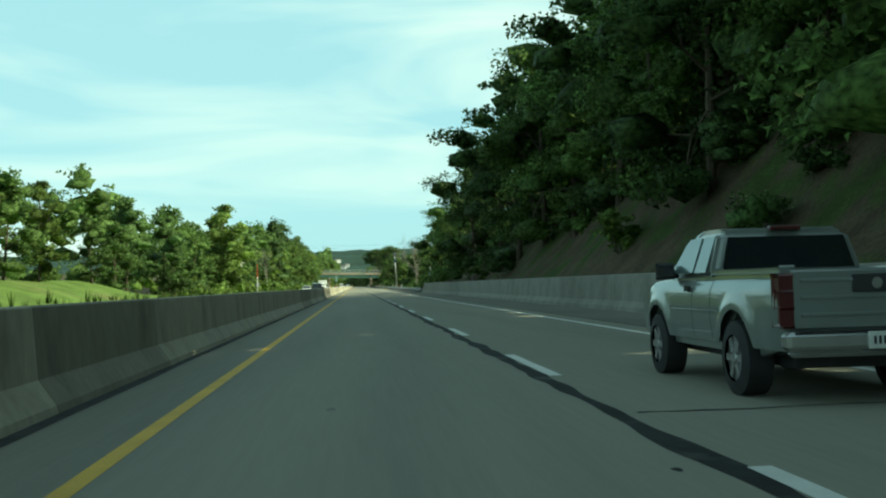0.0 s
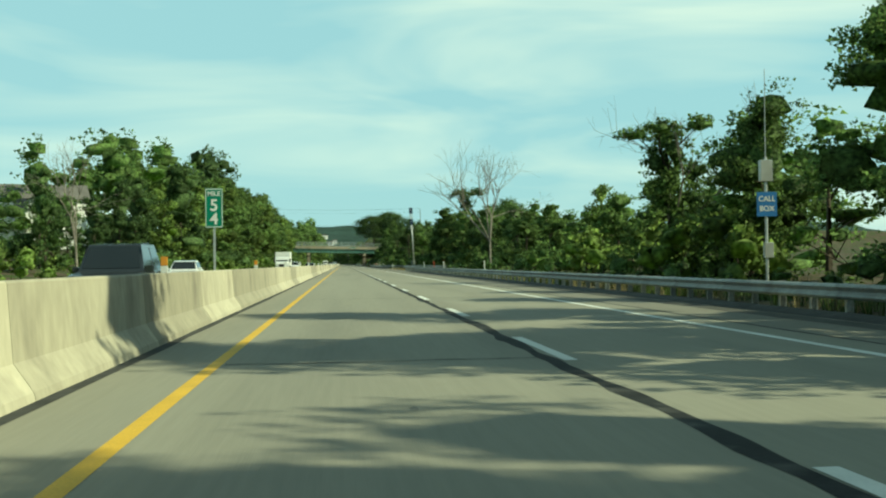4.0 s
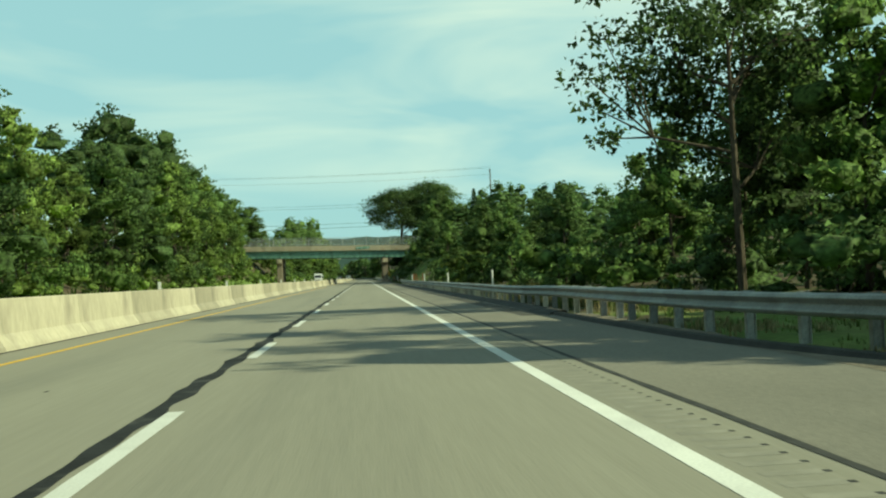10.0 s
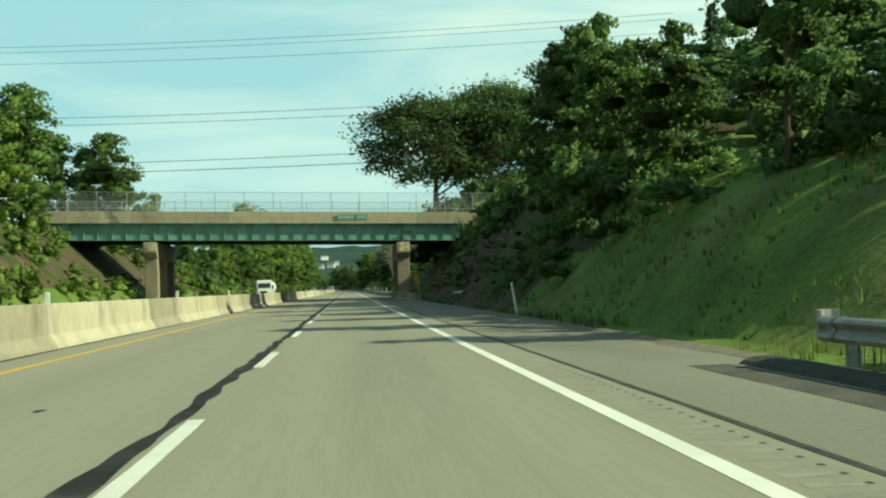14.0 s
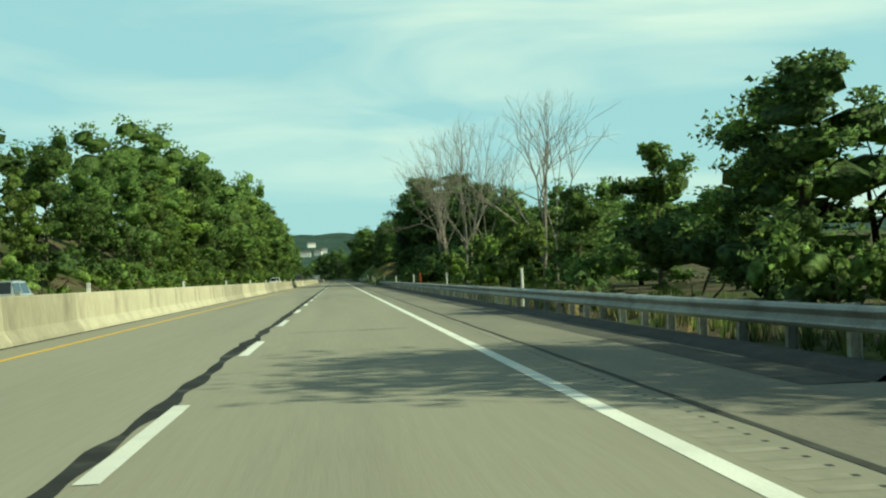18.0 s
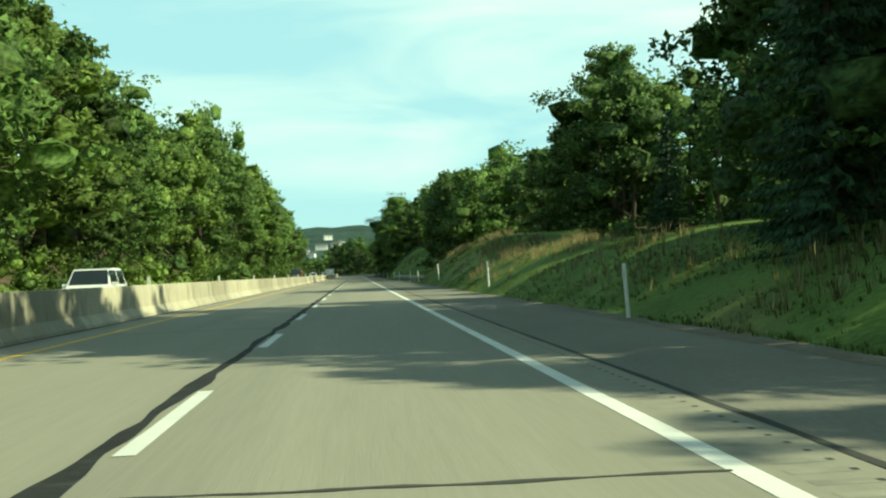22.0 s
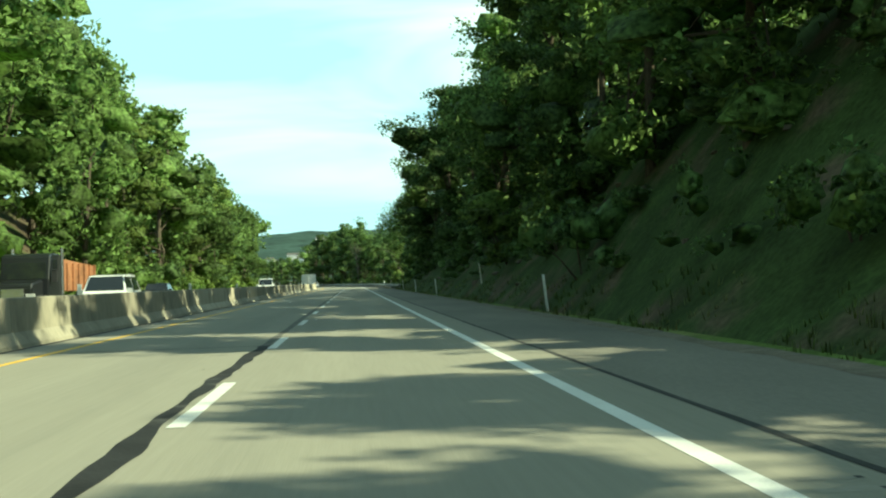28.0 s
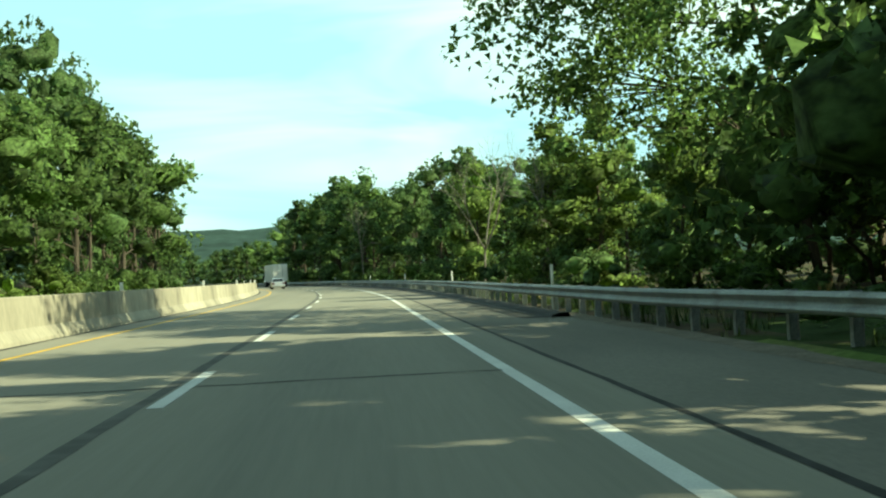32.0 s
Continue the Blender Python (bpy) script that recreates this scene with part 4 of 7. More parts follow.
        for row in range(3 if side > 0 and (s < 92 or 500 < s < 602 or 1004 < s < 1090) else 2):
            if side < 0 and row == 0:
                continue
            q = s + rng.uniform(-4, 4)
            if 603 < q < 623:
                continue
            x = side * (near + (3.4, 8.5, 14.0)[row] + rng.uniform(-1.2, 1.2))
            k = max(3.0, ((tall * 0.95, behind * 1.17)[row] if side < 0 else (tall * 0.97, behind * 1.0, behind * 1.08)[row]) * rng.uniform(0.86, 1.08) - land(q, x)) / 12.0
            deep.append((rng.randrange(3) + (5 if row else 0), stand(q, x, k, min(1.7, max(k, 0.8)) * rng.uniform(1.0, 1.3), rng, 0.3)))
        s += rng.uniform(8.0, 10.0)
    if side > 0:
        # extra rows hidden behind the first trees, added to keep sun off the road
        for k in range(56):
            q, x = -34 + k * 2.2, rng.uniform(15.5, 19) if k % 2 else rng.uniform(19, 25)
            deep.append((rng.randrange(3) if k % 2 else 5 + rng.randrange(3), stand(q, x, ((22 if k % 2 else 29) - land(q, x)) / 12, 1.8, rng, 0.3)))
        for a, b, c, d, n in ((330, 490, 30, 46, 46), (1150, 1290, 24, 42, 40)):
            for k in range(n):
                q, x = rng.uniform(a, b), rng.uniform(c, d)
                m = stand(q, x, rng.uniform(0.5, 0.75), rng.uniform(0.8, 1.1), rng, 0.3)
                deep.append((5 + rng.randrange(3), m))
        for k in range(46):
            q, x = rng.uniform(505, 600), rng.uniform(24, 46)
            deep.append((5 + rng.randrange(3), stand(q, x, rng.uniform(0.45, 0.8), rng.uniform(0.7, 1.0), rng, 0.3)))
        for k in range(22):
            q, x = 960 + k * 2.1, rng.uniform(25, 31)
            deep.append((rng.randrange(3), stand(q, x, (15.5 - land(q, x)) / 12, rng.uniform(1.2, 1.5), rng, 0.3)))
        deep.sort(key=lambda d: d[1].translation.y)
    # darker leaves on the right put that side's shade into the colour
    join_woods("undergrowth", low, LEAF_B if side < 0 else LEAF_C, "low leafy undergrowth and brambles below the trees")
    for k in range(4):
        block = deep[k * len(deep) // 4:(k + 1) * len(deep) // 4]
        join_woods("woods", block, (LEAF_A, LEAF_C)[k % 2], "dense green summer woods behind the first trees")

# ---- more materials ----
GREEN_STEEL = material("green_girder_paint", (0.15, 0.285, 0.225), 0.6, noise_size=0.9, spread=0.2, fine=12, second=(0.10, 0.15, 0.11), second_size=1.1, second_range=(0.55, 0.72), stretch=(1, 1, 0.4))
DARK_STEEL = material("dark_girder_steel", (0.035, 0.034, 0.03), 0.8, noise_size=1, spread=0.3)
BRIDGE_CONC = material("bridge_concrete", (0.36, 0.315, 0.23), 0.9, noise_size=0.7, spread=0.15, fine=9, bump=0.3, bump_size=20, random_amount=0.1, second=(0.24, 0.155, 0.09), second_size=0.8,
                       second_range=(0.54, 0.72), stretch=(0.8, 1, 0.22))
PIER_CONC = material("pier_concrete", (0.25, 0.205, 0.15), 0.9, noise_size=0.6, spread=0.2, fine=8, bump=0.35, bump_size=15, second=(0.15, 0.115, 0.08), second_size=0.5, second_range=(0.5, 0.7), stretch=(1, 1, 0.3))
SPALL = material("spalled_concrete", (0.52, 0.46, 0.33), 0.95, noise_size=3, spread=0.2, second=(0.28, 0.21, 0.13), second_size=2.5, second_range=(0.5, 0.62), bump=0.8, bump_size=8)
SIGN_GREEN = material("sign_green", (0.0, 0.19, 0.11), 0.5, noise_size=1.5, spread=0.08)
SIGN_BLUE = material("sign_blue", (0.015, 0.13, 0.36), 0.5, noise_size=1.5, spread=0.1)
SIGN_WHITE = material("sign_white", (0.72, 0.73, 0.70), 0.5, noise_size=2, spread=0.08)
SIGN_YELLOW = material("sign_yellow", (0.62, 0.36, 0.03), 0.55, noise_size=2, spread=0.12)
SIGN_BACK = material("sign_back", (0.30, 0.31, 0.31), 0.5, 0.5, noise_size=2, spread=0.15)
BLACK = material("black_paint", (0.02, 0.02, 0.02), 0.6, noise_size=3, spread=0.2)
PLASTIC_WHITE = material("white_plastic_post", (0.68, 0.68, 0.64), 0.6, noise_size=4, spread=0.12, random_amount=0.1)
ORANGE = material("red_orange_marker", (0.50, 0.07, 0.03), 0.6, noise_size=3, spread=0.15)
AMBER = material("amber_reflector", (0.62, 0.25, 0.03), 0.4, noise_size=3, spread=0.1)
SOLAR = material("solar_cells", (0.018, 0.028, 0.05), 0.25, noise_size=4, spread=0.2, coat=0.3)
ALU = material("aluminium_pole", (0.52, 0.53, 0.52), 0.4, 0.6, noise_size=2, spread=0.12)
WIRE = material("black_cable", (0.03, 0.03, 0.03), 0.7, noise_size=1, spread=0.1)
POLE_WOOD = material("utility_pole_wood", (0.13, 0.10, 0.075), 0.9, noise_size=2, spread=0.25, stretch=(1, 1, 0.2))
mesh_mat = bpy.data.materials.new("chain_link")
mesh_mat.use_nodes = True
_n, _l = mesh_mat.node_tree.nodes, mesh_mat.node_tree.links
_t, _m = _n.new("ShaderNodeBsdfTransparent"), _n.new("ShaderNodeMixShader")
_n["Principled BSDF"].inputs["Base Color"].default_value = (0.4, 0.42, 0.42, 1)
_m.inputs[0].default_value = 0.16
_l.new(_t.outputs[0], _m.inputs[1])
_l.new(_n["Principled BSDF"].outputs[0], _m.inputs[2])
_l.new(_m.outputs[0], _n["Material Output"].inputs["Surface"])


def letters(name, words, size, mat, parent, m, label="", bold=0.0):
    """Flat letters as a mesh, centred on m, in its x-z plane."""
    cu = bpy.data.curves.new("letters", "FONT")
    cu.body, cu.size, cu.align_x, cu.align_y, cu.extrude, cu.offset = words, size, "CENTER", "CENTER", 0.002, bold
    tmp = bpy.data.objects.new("letters", cu)
    scene.collection.objects.link(tmp)
    me = bpy.data.meshes.new_from_object(tmp.evaluated_get(bpy.context.evaluated_depsgraph_get()))
    bpy.data.objects.remove(tmp)
    me.materials.clear()
    ob = link(name, me, parent, label, mat)
    ob.matrix_basis = m @ pose(0, 0, 0, 90, 0, 0)
    return ob


# ---- overpass ----
BS = 608.0
GRADE = -0.028


def deck_z(x):
    return 8.9 + GRADE * (x - 1.5)


bridge = thing("overpass", label="green steel girder overpass with rust-streaked concrete parapets", category="bridge", kind="structure")
X0, X1 = -29.0, 17.6
slope = math.degrees(math.atan(GRADE))


def deck_frame(x, y, z):
    """A place on the deck: x across the highway, y from the near face, z from the parapet's top."""
    return Matrix.Translation((x, BS + y, deck_z(x) + z)) @ pose(0, 0, 0, 0, -slope, 0)


ob = part("deck_slab", boxes(((X0 - 1.5, 0, -0.16), (X1 - 1.5, 11.0, 0.14)), bevel=0.02), BRIDGE_CONC, bridge)
ob.matrix_basis = deck_frame(1.5, 0.1, -1.02)
xs = [X0]
while xs[-1] < X1 - 0.5:
    xs.append(min(X1, xs[-1] + 3.12))
for face, y0 in (("near", -0.12), ("far", 10.95)):
    for a, b in zip(xs, xs[1:]):
        ob = part("parapet_panel", boxes(((-(b - a) / 2 + 0.012, 0, -1.18), ((b - a) / 2 - 0.012, 0.28, -0.62)), ((-(b - a) / 2 + 0.012, 0.02, -0.6), ((b - a) / 2 - 0.012, 0.26, 0)), bevel=0.012), BRIDGE_CONC, bridge)
        ob.matrix_basis = deck_frame((a + b) / 2, y0, 0)
# the two outer girders are green, the inner ones near-black
for i in range(5):
    y = 0.35 + i * 2.55
    for a, b in ((X0, 6.95), (7.0, X1)):
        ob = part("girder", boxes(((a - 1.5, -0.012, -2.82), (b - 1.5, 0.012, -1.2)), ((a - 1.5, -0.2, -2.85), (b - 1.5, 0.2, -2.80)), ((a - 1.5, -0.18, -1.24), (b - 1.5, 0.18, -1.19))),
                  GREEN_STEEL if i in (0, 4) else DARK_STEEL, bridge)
        ob.matrix_basis = deck_frame(1.5, y, 0)
stiff = to_mesh(boxes(((-0.012, -0.18, -2.80), (0.012, -0.012, -1.24))))
x = X0 + 0.7
while x < X1:
    ob = link("stiffener", stiff, bridge, mat=GREEN_STEEL)
    ob.matrix_basis = deck_frame(x, 0.35, 0)
    x += 1.36
for x in (-22, -14.5, -7, 0.5, 14):
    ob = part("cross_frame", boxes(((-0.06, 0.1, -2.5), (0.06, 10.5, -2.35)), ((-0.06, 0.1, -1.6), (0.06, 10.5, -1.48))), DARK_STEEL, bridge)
    ob.matrix_basis = deck_frame(x, 0.35, 0)
# joint bracket over the right pier
ob = part("joint_bracket", boxes(((-0.32, -0.06, -2.65), (-0.26, 0.0, -1.95)), ((0.3, -0.06, -2.65), (0.36, 0.0, -1.95)), ((-0.4, -0.07, -2.02), (0.75, -0.01, -1.95)), ((-0.05, -0.05, -2.65), (0.0, 0.0, -1.95))), DARK_STEEL, bridge, "dark steel frame at the deck joint")
ob.matrix_basis = deck_frame(7.3, 0.1, 0)
# fence
posts = to_mesh(boxes(((-0.03, -0.03, 0.0), (0.03, 0.03, 1.95))))
low_posts = to_mesh(boxes(((-0.02, -0.02, 0.0), (0.02, 0.02, 0.33))))
for y0 in (0.02, 11.1):
    x = X0 + 0.4
    while x < X1 - 1.5:
        ob = link("fence_post", posts, bridge, mat=ALU)
        ob.matrix_basis = Matrix.Translation((x, BS + y0, deck_z(x) - 0.02))
        x += 2.85
    x = X0 + 0.4 + 0.95
    while x < X1 - 1.5:
        for e in (0.0, 0.95):
            ob = link("rail_post", low_posts, bridge, mat=ALU)
            ob.matrix_basis = Matrix.Translation((x + e, BS + y0, deck_z(x + e) - 0.02))
        x += 2.85
    for z in (0.32, 1.92):
        bm = bmesh.new()
        rod(bm, (X0, BS + y0, deck_z(X0) + z), (X1 - 1, BS + y0, deck_z(X1 - 1) + z), 0.022, sides=6)
        part("fence_rail", bm, ALU, bridge)
    a, b = X0, X1 - 1
    link("fence_mesh", pydata([(a, BS + y0 + 0.03, deck_z(a) + 0.05), (b, BS + y0 + 0.03, deck_z(b) + 0.05), (b, BS + y0 + 0.03, deck_z(b) + 1.9), (a, BS + y0 + 0.03, deck_z(a) + 1.9)], [(0, 1, 2, 3)]), bridge,
         "thin chain-link mesh", mesh_mat)


def pier(name_x, top):
    """Three columns under a cap beam with cut-away ends."""
    bm = bmesh.new()
    ends = [(-0.35, top - 1.05), (0.75, top - 1.75), (10.2, top - 1.75), (11.3, top - 1.05), (11.3, top), (-0.35, top)]
    lo = [bm.verts.new((name_x - 0.65, BS + y, z)) for y, z in ends]
    hi = [bm.verts.new((name_x + 0.65, BS + y, z)) for y, z in ends]
    bm.faces.new(lo)
    bm.faces.new(list(reversed(hi)))
    for k in range(6):
        bm.faces.new((lo[k], lo[(k + 1) % 6], hi[(k + 1) % 6], hi[k]))
    bmesh.ops.bevel(bm, geom=list(bm.edges), offset=0.03, segments=1, affect="EDGES")
    part("pier_cap", bm, PIER_CONC, bridge)
    part("cap_end", boxes(((name_x - 0.45, BS - 0.37, top - 0.9), (name_x + 0.6, BS - 0.34, top - 0.04)), bevel=0.01), SPALL, bridge, "pale spalled cap end")
    for y in (0.9, 5.45, 10.0):
        part("pier_column", boxes(((name_x - 0.62, BS + y - 0.5, -0.3), (name_x + 0.62, BS + y + 0.5, top - 1.6)), bevel=0.05), PIER_CONC, bridge)
    for i in range(5):
        bm = bmesh.new()
        y = BS + 0.35 + i * 2.55
        bmesh.ops.create_cone(bm, cap_ends=True, segments=4, radius1=0.32, radius2=0.14, depth=0.3, matrix=Matrix.Translation((name_x, y, top + 0.12)))
        part("bearing", bm, DARK_STEEL, bridge)


pier(6.98, deck_z(6.98) - 3.05)
pier(-17.9, deck_z(-17.9) - 3.05)
for x, side in ((16.2, 1), (-27.4, -1)):
    part("abutment", boxes(((x, BS - 0.3, 2.0), (x + side * 2.2, BS + 11.6, deck_z(x) - 1.1)), bevel=0.04), PIER_CONC, bridge)
sign = thing("road_name_sign", Matrix.Translation((1.84, BS - 0.16, 8.34)), "green road name sign on the overpass parapet", "sign")
part("panel", boxes(((-1.64, -0.012, -0.26), (1.64, 0.012, 0.26)), bevel=0.004), SIGN_GREEN, sign)
part("border", boxes(((-1.62, -0.016, 0.225), (1.62, -0.012, 0.245)), ((-1.62, -0.016, -0.245), (1.62, -0.012, -0.225)), ((-1.62, -0.016, -0.245), (-1.6, -0.012, 0.245)), ((1.6, -0.016, -0.245), (1.62, -0.012, 0.245))), SIGN_WHITE, sign)
letters("lettering", "SALTSBURG", 0.31, SIGN_WHITE, sign, pose(-0.5, -0.016, 0.0), "white capital letters", 0.006)
letters("lettering", "ROAD", 0.31, SIGN_WHITE, sign, pose(1.05, -0.016, 0.0), "white capital letters", 0.006)

# low wall in front of the right pier
pier_wall = thing("pier_wall", label="low concrete protection wall before the bridge pier", category="wall", kind="structure")
for k in range(4):
    v, st = [], stations(597.6 + k * 4.8, 602.38 + k * 4.8, 1.2)
    for s in st:
        bow, k2 = max(0.0, 605.0 - s) ** 2 * 0.027, 1.0 - max(0.0, 604.0 - s) * 0.05
        v += [(x + bow, s, z * k2) for x, z in ((5.94, -0.05), (5.96, 0.08), (6.08, 0.26), (6.12, 0.78), (6.15, 0.80), (6.3, 0.80), (6.32, -0.05))]
    f = [(i * 7 + j, i * 7 + (j + 1) % 7, i * 7 + 7 + (j + 1) % 7, i * 7 + 7 + j) for i in range(len(st) - 1) for j in range(7)]
    link("wall_panel", pydata(v, f + [tuple(range(7)), tuple(reversed(range(len(v) - 7, len(v))))]), pier_wall, mat=PIER_CONC)

# ---- signs and markers ----
mile = thing("mile_marker", Matrix.Translation((-5.62, 173.2, 1.05)), "green mile marker sign on the median barrier", "sign")
part("post", boxes(((-0.025, 0.0, 0), (0.025, 0.03, 1.9))), ALU, mile)
part("panel", boxes(((-0.2, -0.012, 1.0), (0.2, 0.0, 1.93)), bevel=0.003), SIGN_GREEN, mile)
part("border", boxes(((-0.195, -0.016, 1.90), (0.195, -0.012, 1.92)), ((-0.195, -0.016, 1.01), (0.195, -0.012, 1.03)), ((-0.195, -0.016, 1.01), (-0.18, -0.012, 1.92)), ((0.18, -0.016, 1.01), (0.195, -0.012, 1.92))), SIGN_WHITE, mile)
letters("word", "MILE", 0.15, SIGN_WHITE, mile, pose(0, -0.016, 1.80), bold=0.003)
letters("digit", "5", 0.38, SIGN_WHITE, mile, pose(0, -0.016, 1.52), bold=0.008)
letters("digit", "4", 0.38, SIGN_WHITE, mile, pose(0, -0.016, 1.20), bold=0.008)

box_sign = thing("call_box", Matrix.Translation((11.2, 181.0, land(181, 11.2))), "blue call box sign with a tall whip aerial", "call box")
bm = bmesh.new()
rod(bm, (0, 0, -0.3), (0, 0, 4.4), 0.05)
part("post", bm, ALU, box_sign)
bm = bmesh.new()
rod(bm, (0, 0, 4.4), (0.02, 0, 7.3), 0.02, 0.012, 6)
part("aerial", bm, ALU, box_sign)
part("panel", boxes(((-0.34, -0.07, 2.45), (0.34, -0.05, 3.25)), bevel=0.004), SIGN_BLUE, box_sign)
letters("word", "CALL", 0.24, SIGN_WHITE, box_sign, pose(0, -0.075, 3.02), bold=0.004)
letters("word", "BOX", 0.24, SIGN_WHITE, box_sign, pose(0, -0.075, 2.7), bold=0.004)
part("housing", boxes(((-0.15, -0.2, 1.1), (0.15, -0.05, 1.6)), bevel=0.01), ALU, box_sign)
part("relay_box", boxes(((-0.2, -0.1, 3.6), (0.2, 0.1, 4.3)), bevel=0.01), ALU, box_sign)

mast = thing("sensor_mast", Matrix.Translation((12.6, 366.5, land(366.5, 12.6))) @ pose(0, 0, 0, 0, -3.0, 0), "leaning aluminium traffic sensor mast with two solar panels", "mast")
bm = bmesh.new()
rod(bm, (0, 0, -0.4), (0, 0, 13.0), 0.19, 0.09, 20)
part("pole", bm, ALU, mast, smooth=True)
part("base_box", boxes(((-0.5, 0.2, 0.35), (0.26, 0.55, 1.75)), bevel=0.02), SIGN_BACK, mast, "grey equipment cabinet behind the pole")
part("access_plate", boxes(((-0.05, -0.2, 1.2), (0.07, -0.17, 1.5)), bevel=0.02), PLASTIC_WHITE, mast, "small pale cover plate")
part("access_plate", boxes(((0.0, -0.21, 0.45), (0.12, -0.18, 0.7)), bevel=0.02), PLASTIC_WHITE, mast)
for z in (12.3, 9.9):
    ob = part("solar_panel", boxes(((-0.36, -0.03, -0.66), (0.36, 0.03, 0.66)), bevel=0.008), SOLAR, mast)
    ob.matrix_basis = pose(0, -0.28, z, -18, 0, 0)
    part("bracket", boxes(((-0.36, -0.14, z - 1.55), (-0.3, 0.1, z - 0.75)), ((0.3, -0.14, z - 1.55), (0.36, 0.1, z - 0.75)), ((-0.36, -0.14, z - 1.6), (0.36, 0.1, z - 1.5)), ((-0.36, -0.14, z - 1.1), (0.36, -0.08, z - 1.04)),
                           ((-0.06, -0.28, z - 0.3), (0.06, 0.0, z + 0.3))), ALU, mast)
bm = bmesh.new()
rod(bm, (0, 0, 8.4), (-0.55, 0, 8.55), 0.02, sides=6)
box(bm, (-0.7, -0.06, 8.48), (-0.5, 0.06, 8.62))
part("sensor_arm", bm, ALU, mast)


def delineator(s, x, lean=0.0, tall=1.25, z=None):
    d = thing("delineator_post", Matrix.Translation(rd(s, x, land(s, x) if z is None else z)) @ pose(0, 0, 0, 0, lean, heading(s)), "slim white plastic delineator post by the shoulder", "marker post", "delineators")
    bm = bmesh.new()
    rim = [bm.verts.new((r * math.cos(a), r * math.sin(a) * 0.8, -0.25)) for r, n in ((0.048, 1), (0.04, -1)) for a in [math.pi * (1 + n * (i / 7 - 0.5) + 0.5) for i in range(8)]]
    slab = bmesh.ops.extrude_face_region(bm, geom=[bm.faces.new(rim)])["geom"]
    bmesh.ops.translate(bm, vec=(0, 0, tall + 0.25), verts=[v for v in slab if isinstance(v, bmesh.types.BMVert)])
    bmesh.ops.recalc_face_normals(bm, faces=bm.faces)
    part("stake", bm, PLASTIC_WHITE, d)
    part("reflector", boxes(((-0.03, -0.05, tall - 0.22), (0.03, -0.042, tall - 0.05)), bevel=0.003), SIGN_WHITE, d, "reflective strip")


for s, x, lean in ((357.6, 7.5, 0), (807, 7.4, -3), (835.2, 8.05, -2), (865, 8.0, -3), (894.2, 8.2, -4), (969, 8.4, -4), (994.5, 7.95, -5), (1028, 7.95, -6), (1052, 8.8, -6), (1073, 7.95, -5), (1099, 7.95, -4), (1124.5, 7.95, -4), (545, 7.9, -8), (625.7, 8.2, -4)):
    delineator(s, x, lean)
for s in (224, 254.7, 280.5, 413.4, 439, 467.7, 493.2, 652, 680.5, 704.9, 731, 757, 785.6, 905, 935, 1164, 1194, 1224, 1254, 1290):
    delineator(s, 7.85, 0, 1.3)
for s, x in ((489.3, 9.0), (504.4, 9.0), (513, 9.1), (737.9, 9.0), (590.6, 8.5), (271, 9.5), (284, 9.5)):
    d = thing("marker_stake", Matrix.Translation(rd(s, x, land(s, x))) @ pose(0, 0, 0, 0, -2, 0), "red-orange plastic utility marker stake", "marker post", "marker stakes")
    high = 0.85 if 590 < s < 591 else 1.4
    part("stake", boxes(((-0.04, -0.025, -0.3), (0.04, 0.025, high)), bevel=0.01), ORANGE, d)
    part("cap", boxes(((-0.047, -0.032, high), (0.047, 0.032, high + 0.04)), bevel=0.008), ORANGE, d)
s = 130.0
k = 0
while s < 1300:
    p = rd(s, -5.62, 1.05)
    d = thing("barrier_reflector", Matrix.Translation(p) @ pose(0, 0, 0, 0, 0, heading(s)), "small white and amber reflector tab on the barrier", "reflector", "barrier reflectors")
    part("tab", boxes(((-0.06, -0.012, 0), (0.06, 0.012, 0.12)), bevel=0.004), PLASTIC_WHITE, d)
    part("lens", boxes(((-0.055, -0.016, 0.12), (0.055, 0.012, 0.27)), bevel=0.004), AMBER if s < 200 else PLASTIC_WHITE, d)
    s += 18.2
haz = thing("object_marker", Matrix.Translation((7.95, 599.0, land(599.0, 7.95))) @ pose(0, 0, 0, 0, -9, 0), "yellow and black striped object marker on a bent post", "sign")
part("post", boxes(((-0.03, 0, -0.2), (0.03, 0.03, 2.3))), ALU, haz)
part("panel", boxes(((-0.22, -0.015, 1.35), (0.22, 0.0, 2.4)), bevel=0.004), SIGN_YELLOW, haz)
for k in range(4):
    bm = bmesh.new()
    z = 1.42 + k * 0.26
    vs = [bm.verts.new(p) for p in ((-0.21, -0.018, z + 0.12), (0.21, -0.018, z - 0.10), (0.21, -0.018, z + 0.02), (-0.21, -0.018, z + 0.24))]
    bm.faces.new(vs)
    part("stripe", bm, BLACK, haz)
for x, s in ((-18.4, 396.0), (-18.7, 397.5)):
    d = thing("sign_back", Matrix.Translation((x, s, land(s, x))), "back of a roadside sign facing oncoming traffic", "sign")
    part("post", boxes(((-0.03, 0, -0.3), (0.03, 0.05, 2.4))), ALU, d)
    part("panel", boxes(((-0.3, -0.02, 1.5), (0.3, 0.0, 3.2)), bevel=0.004), SIGN_BACK, d)

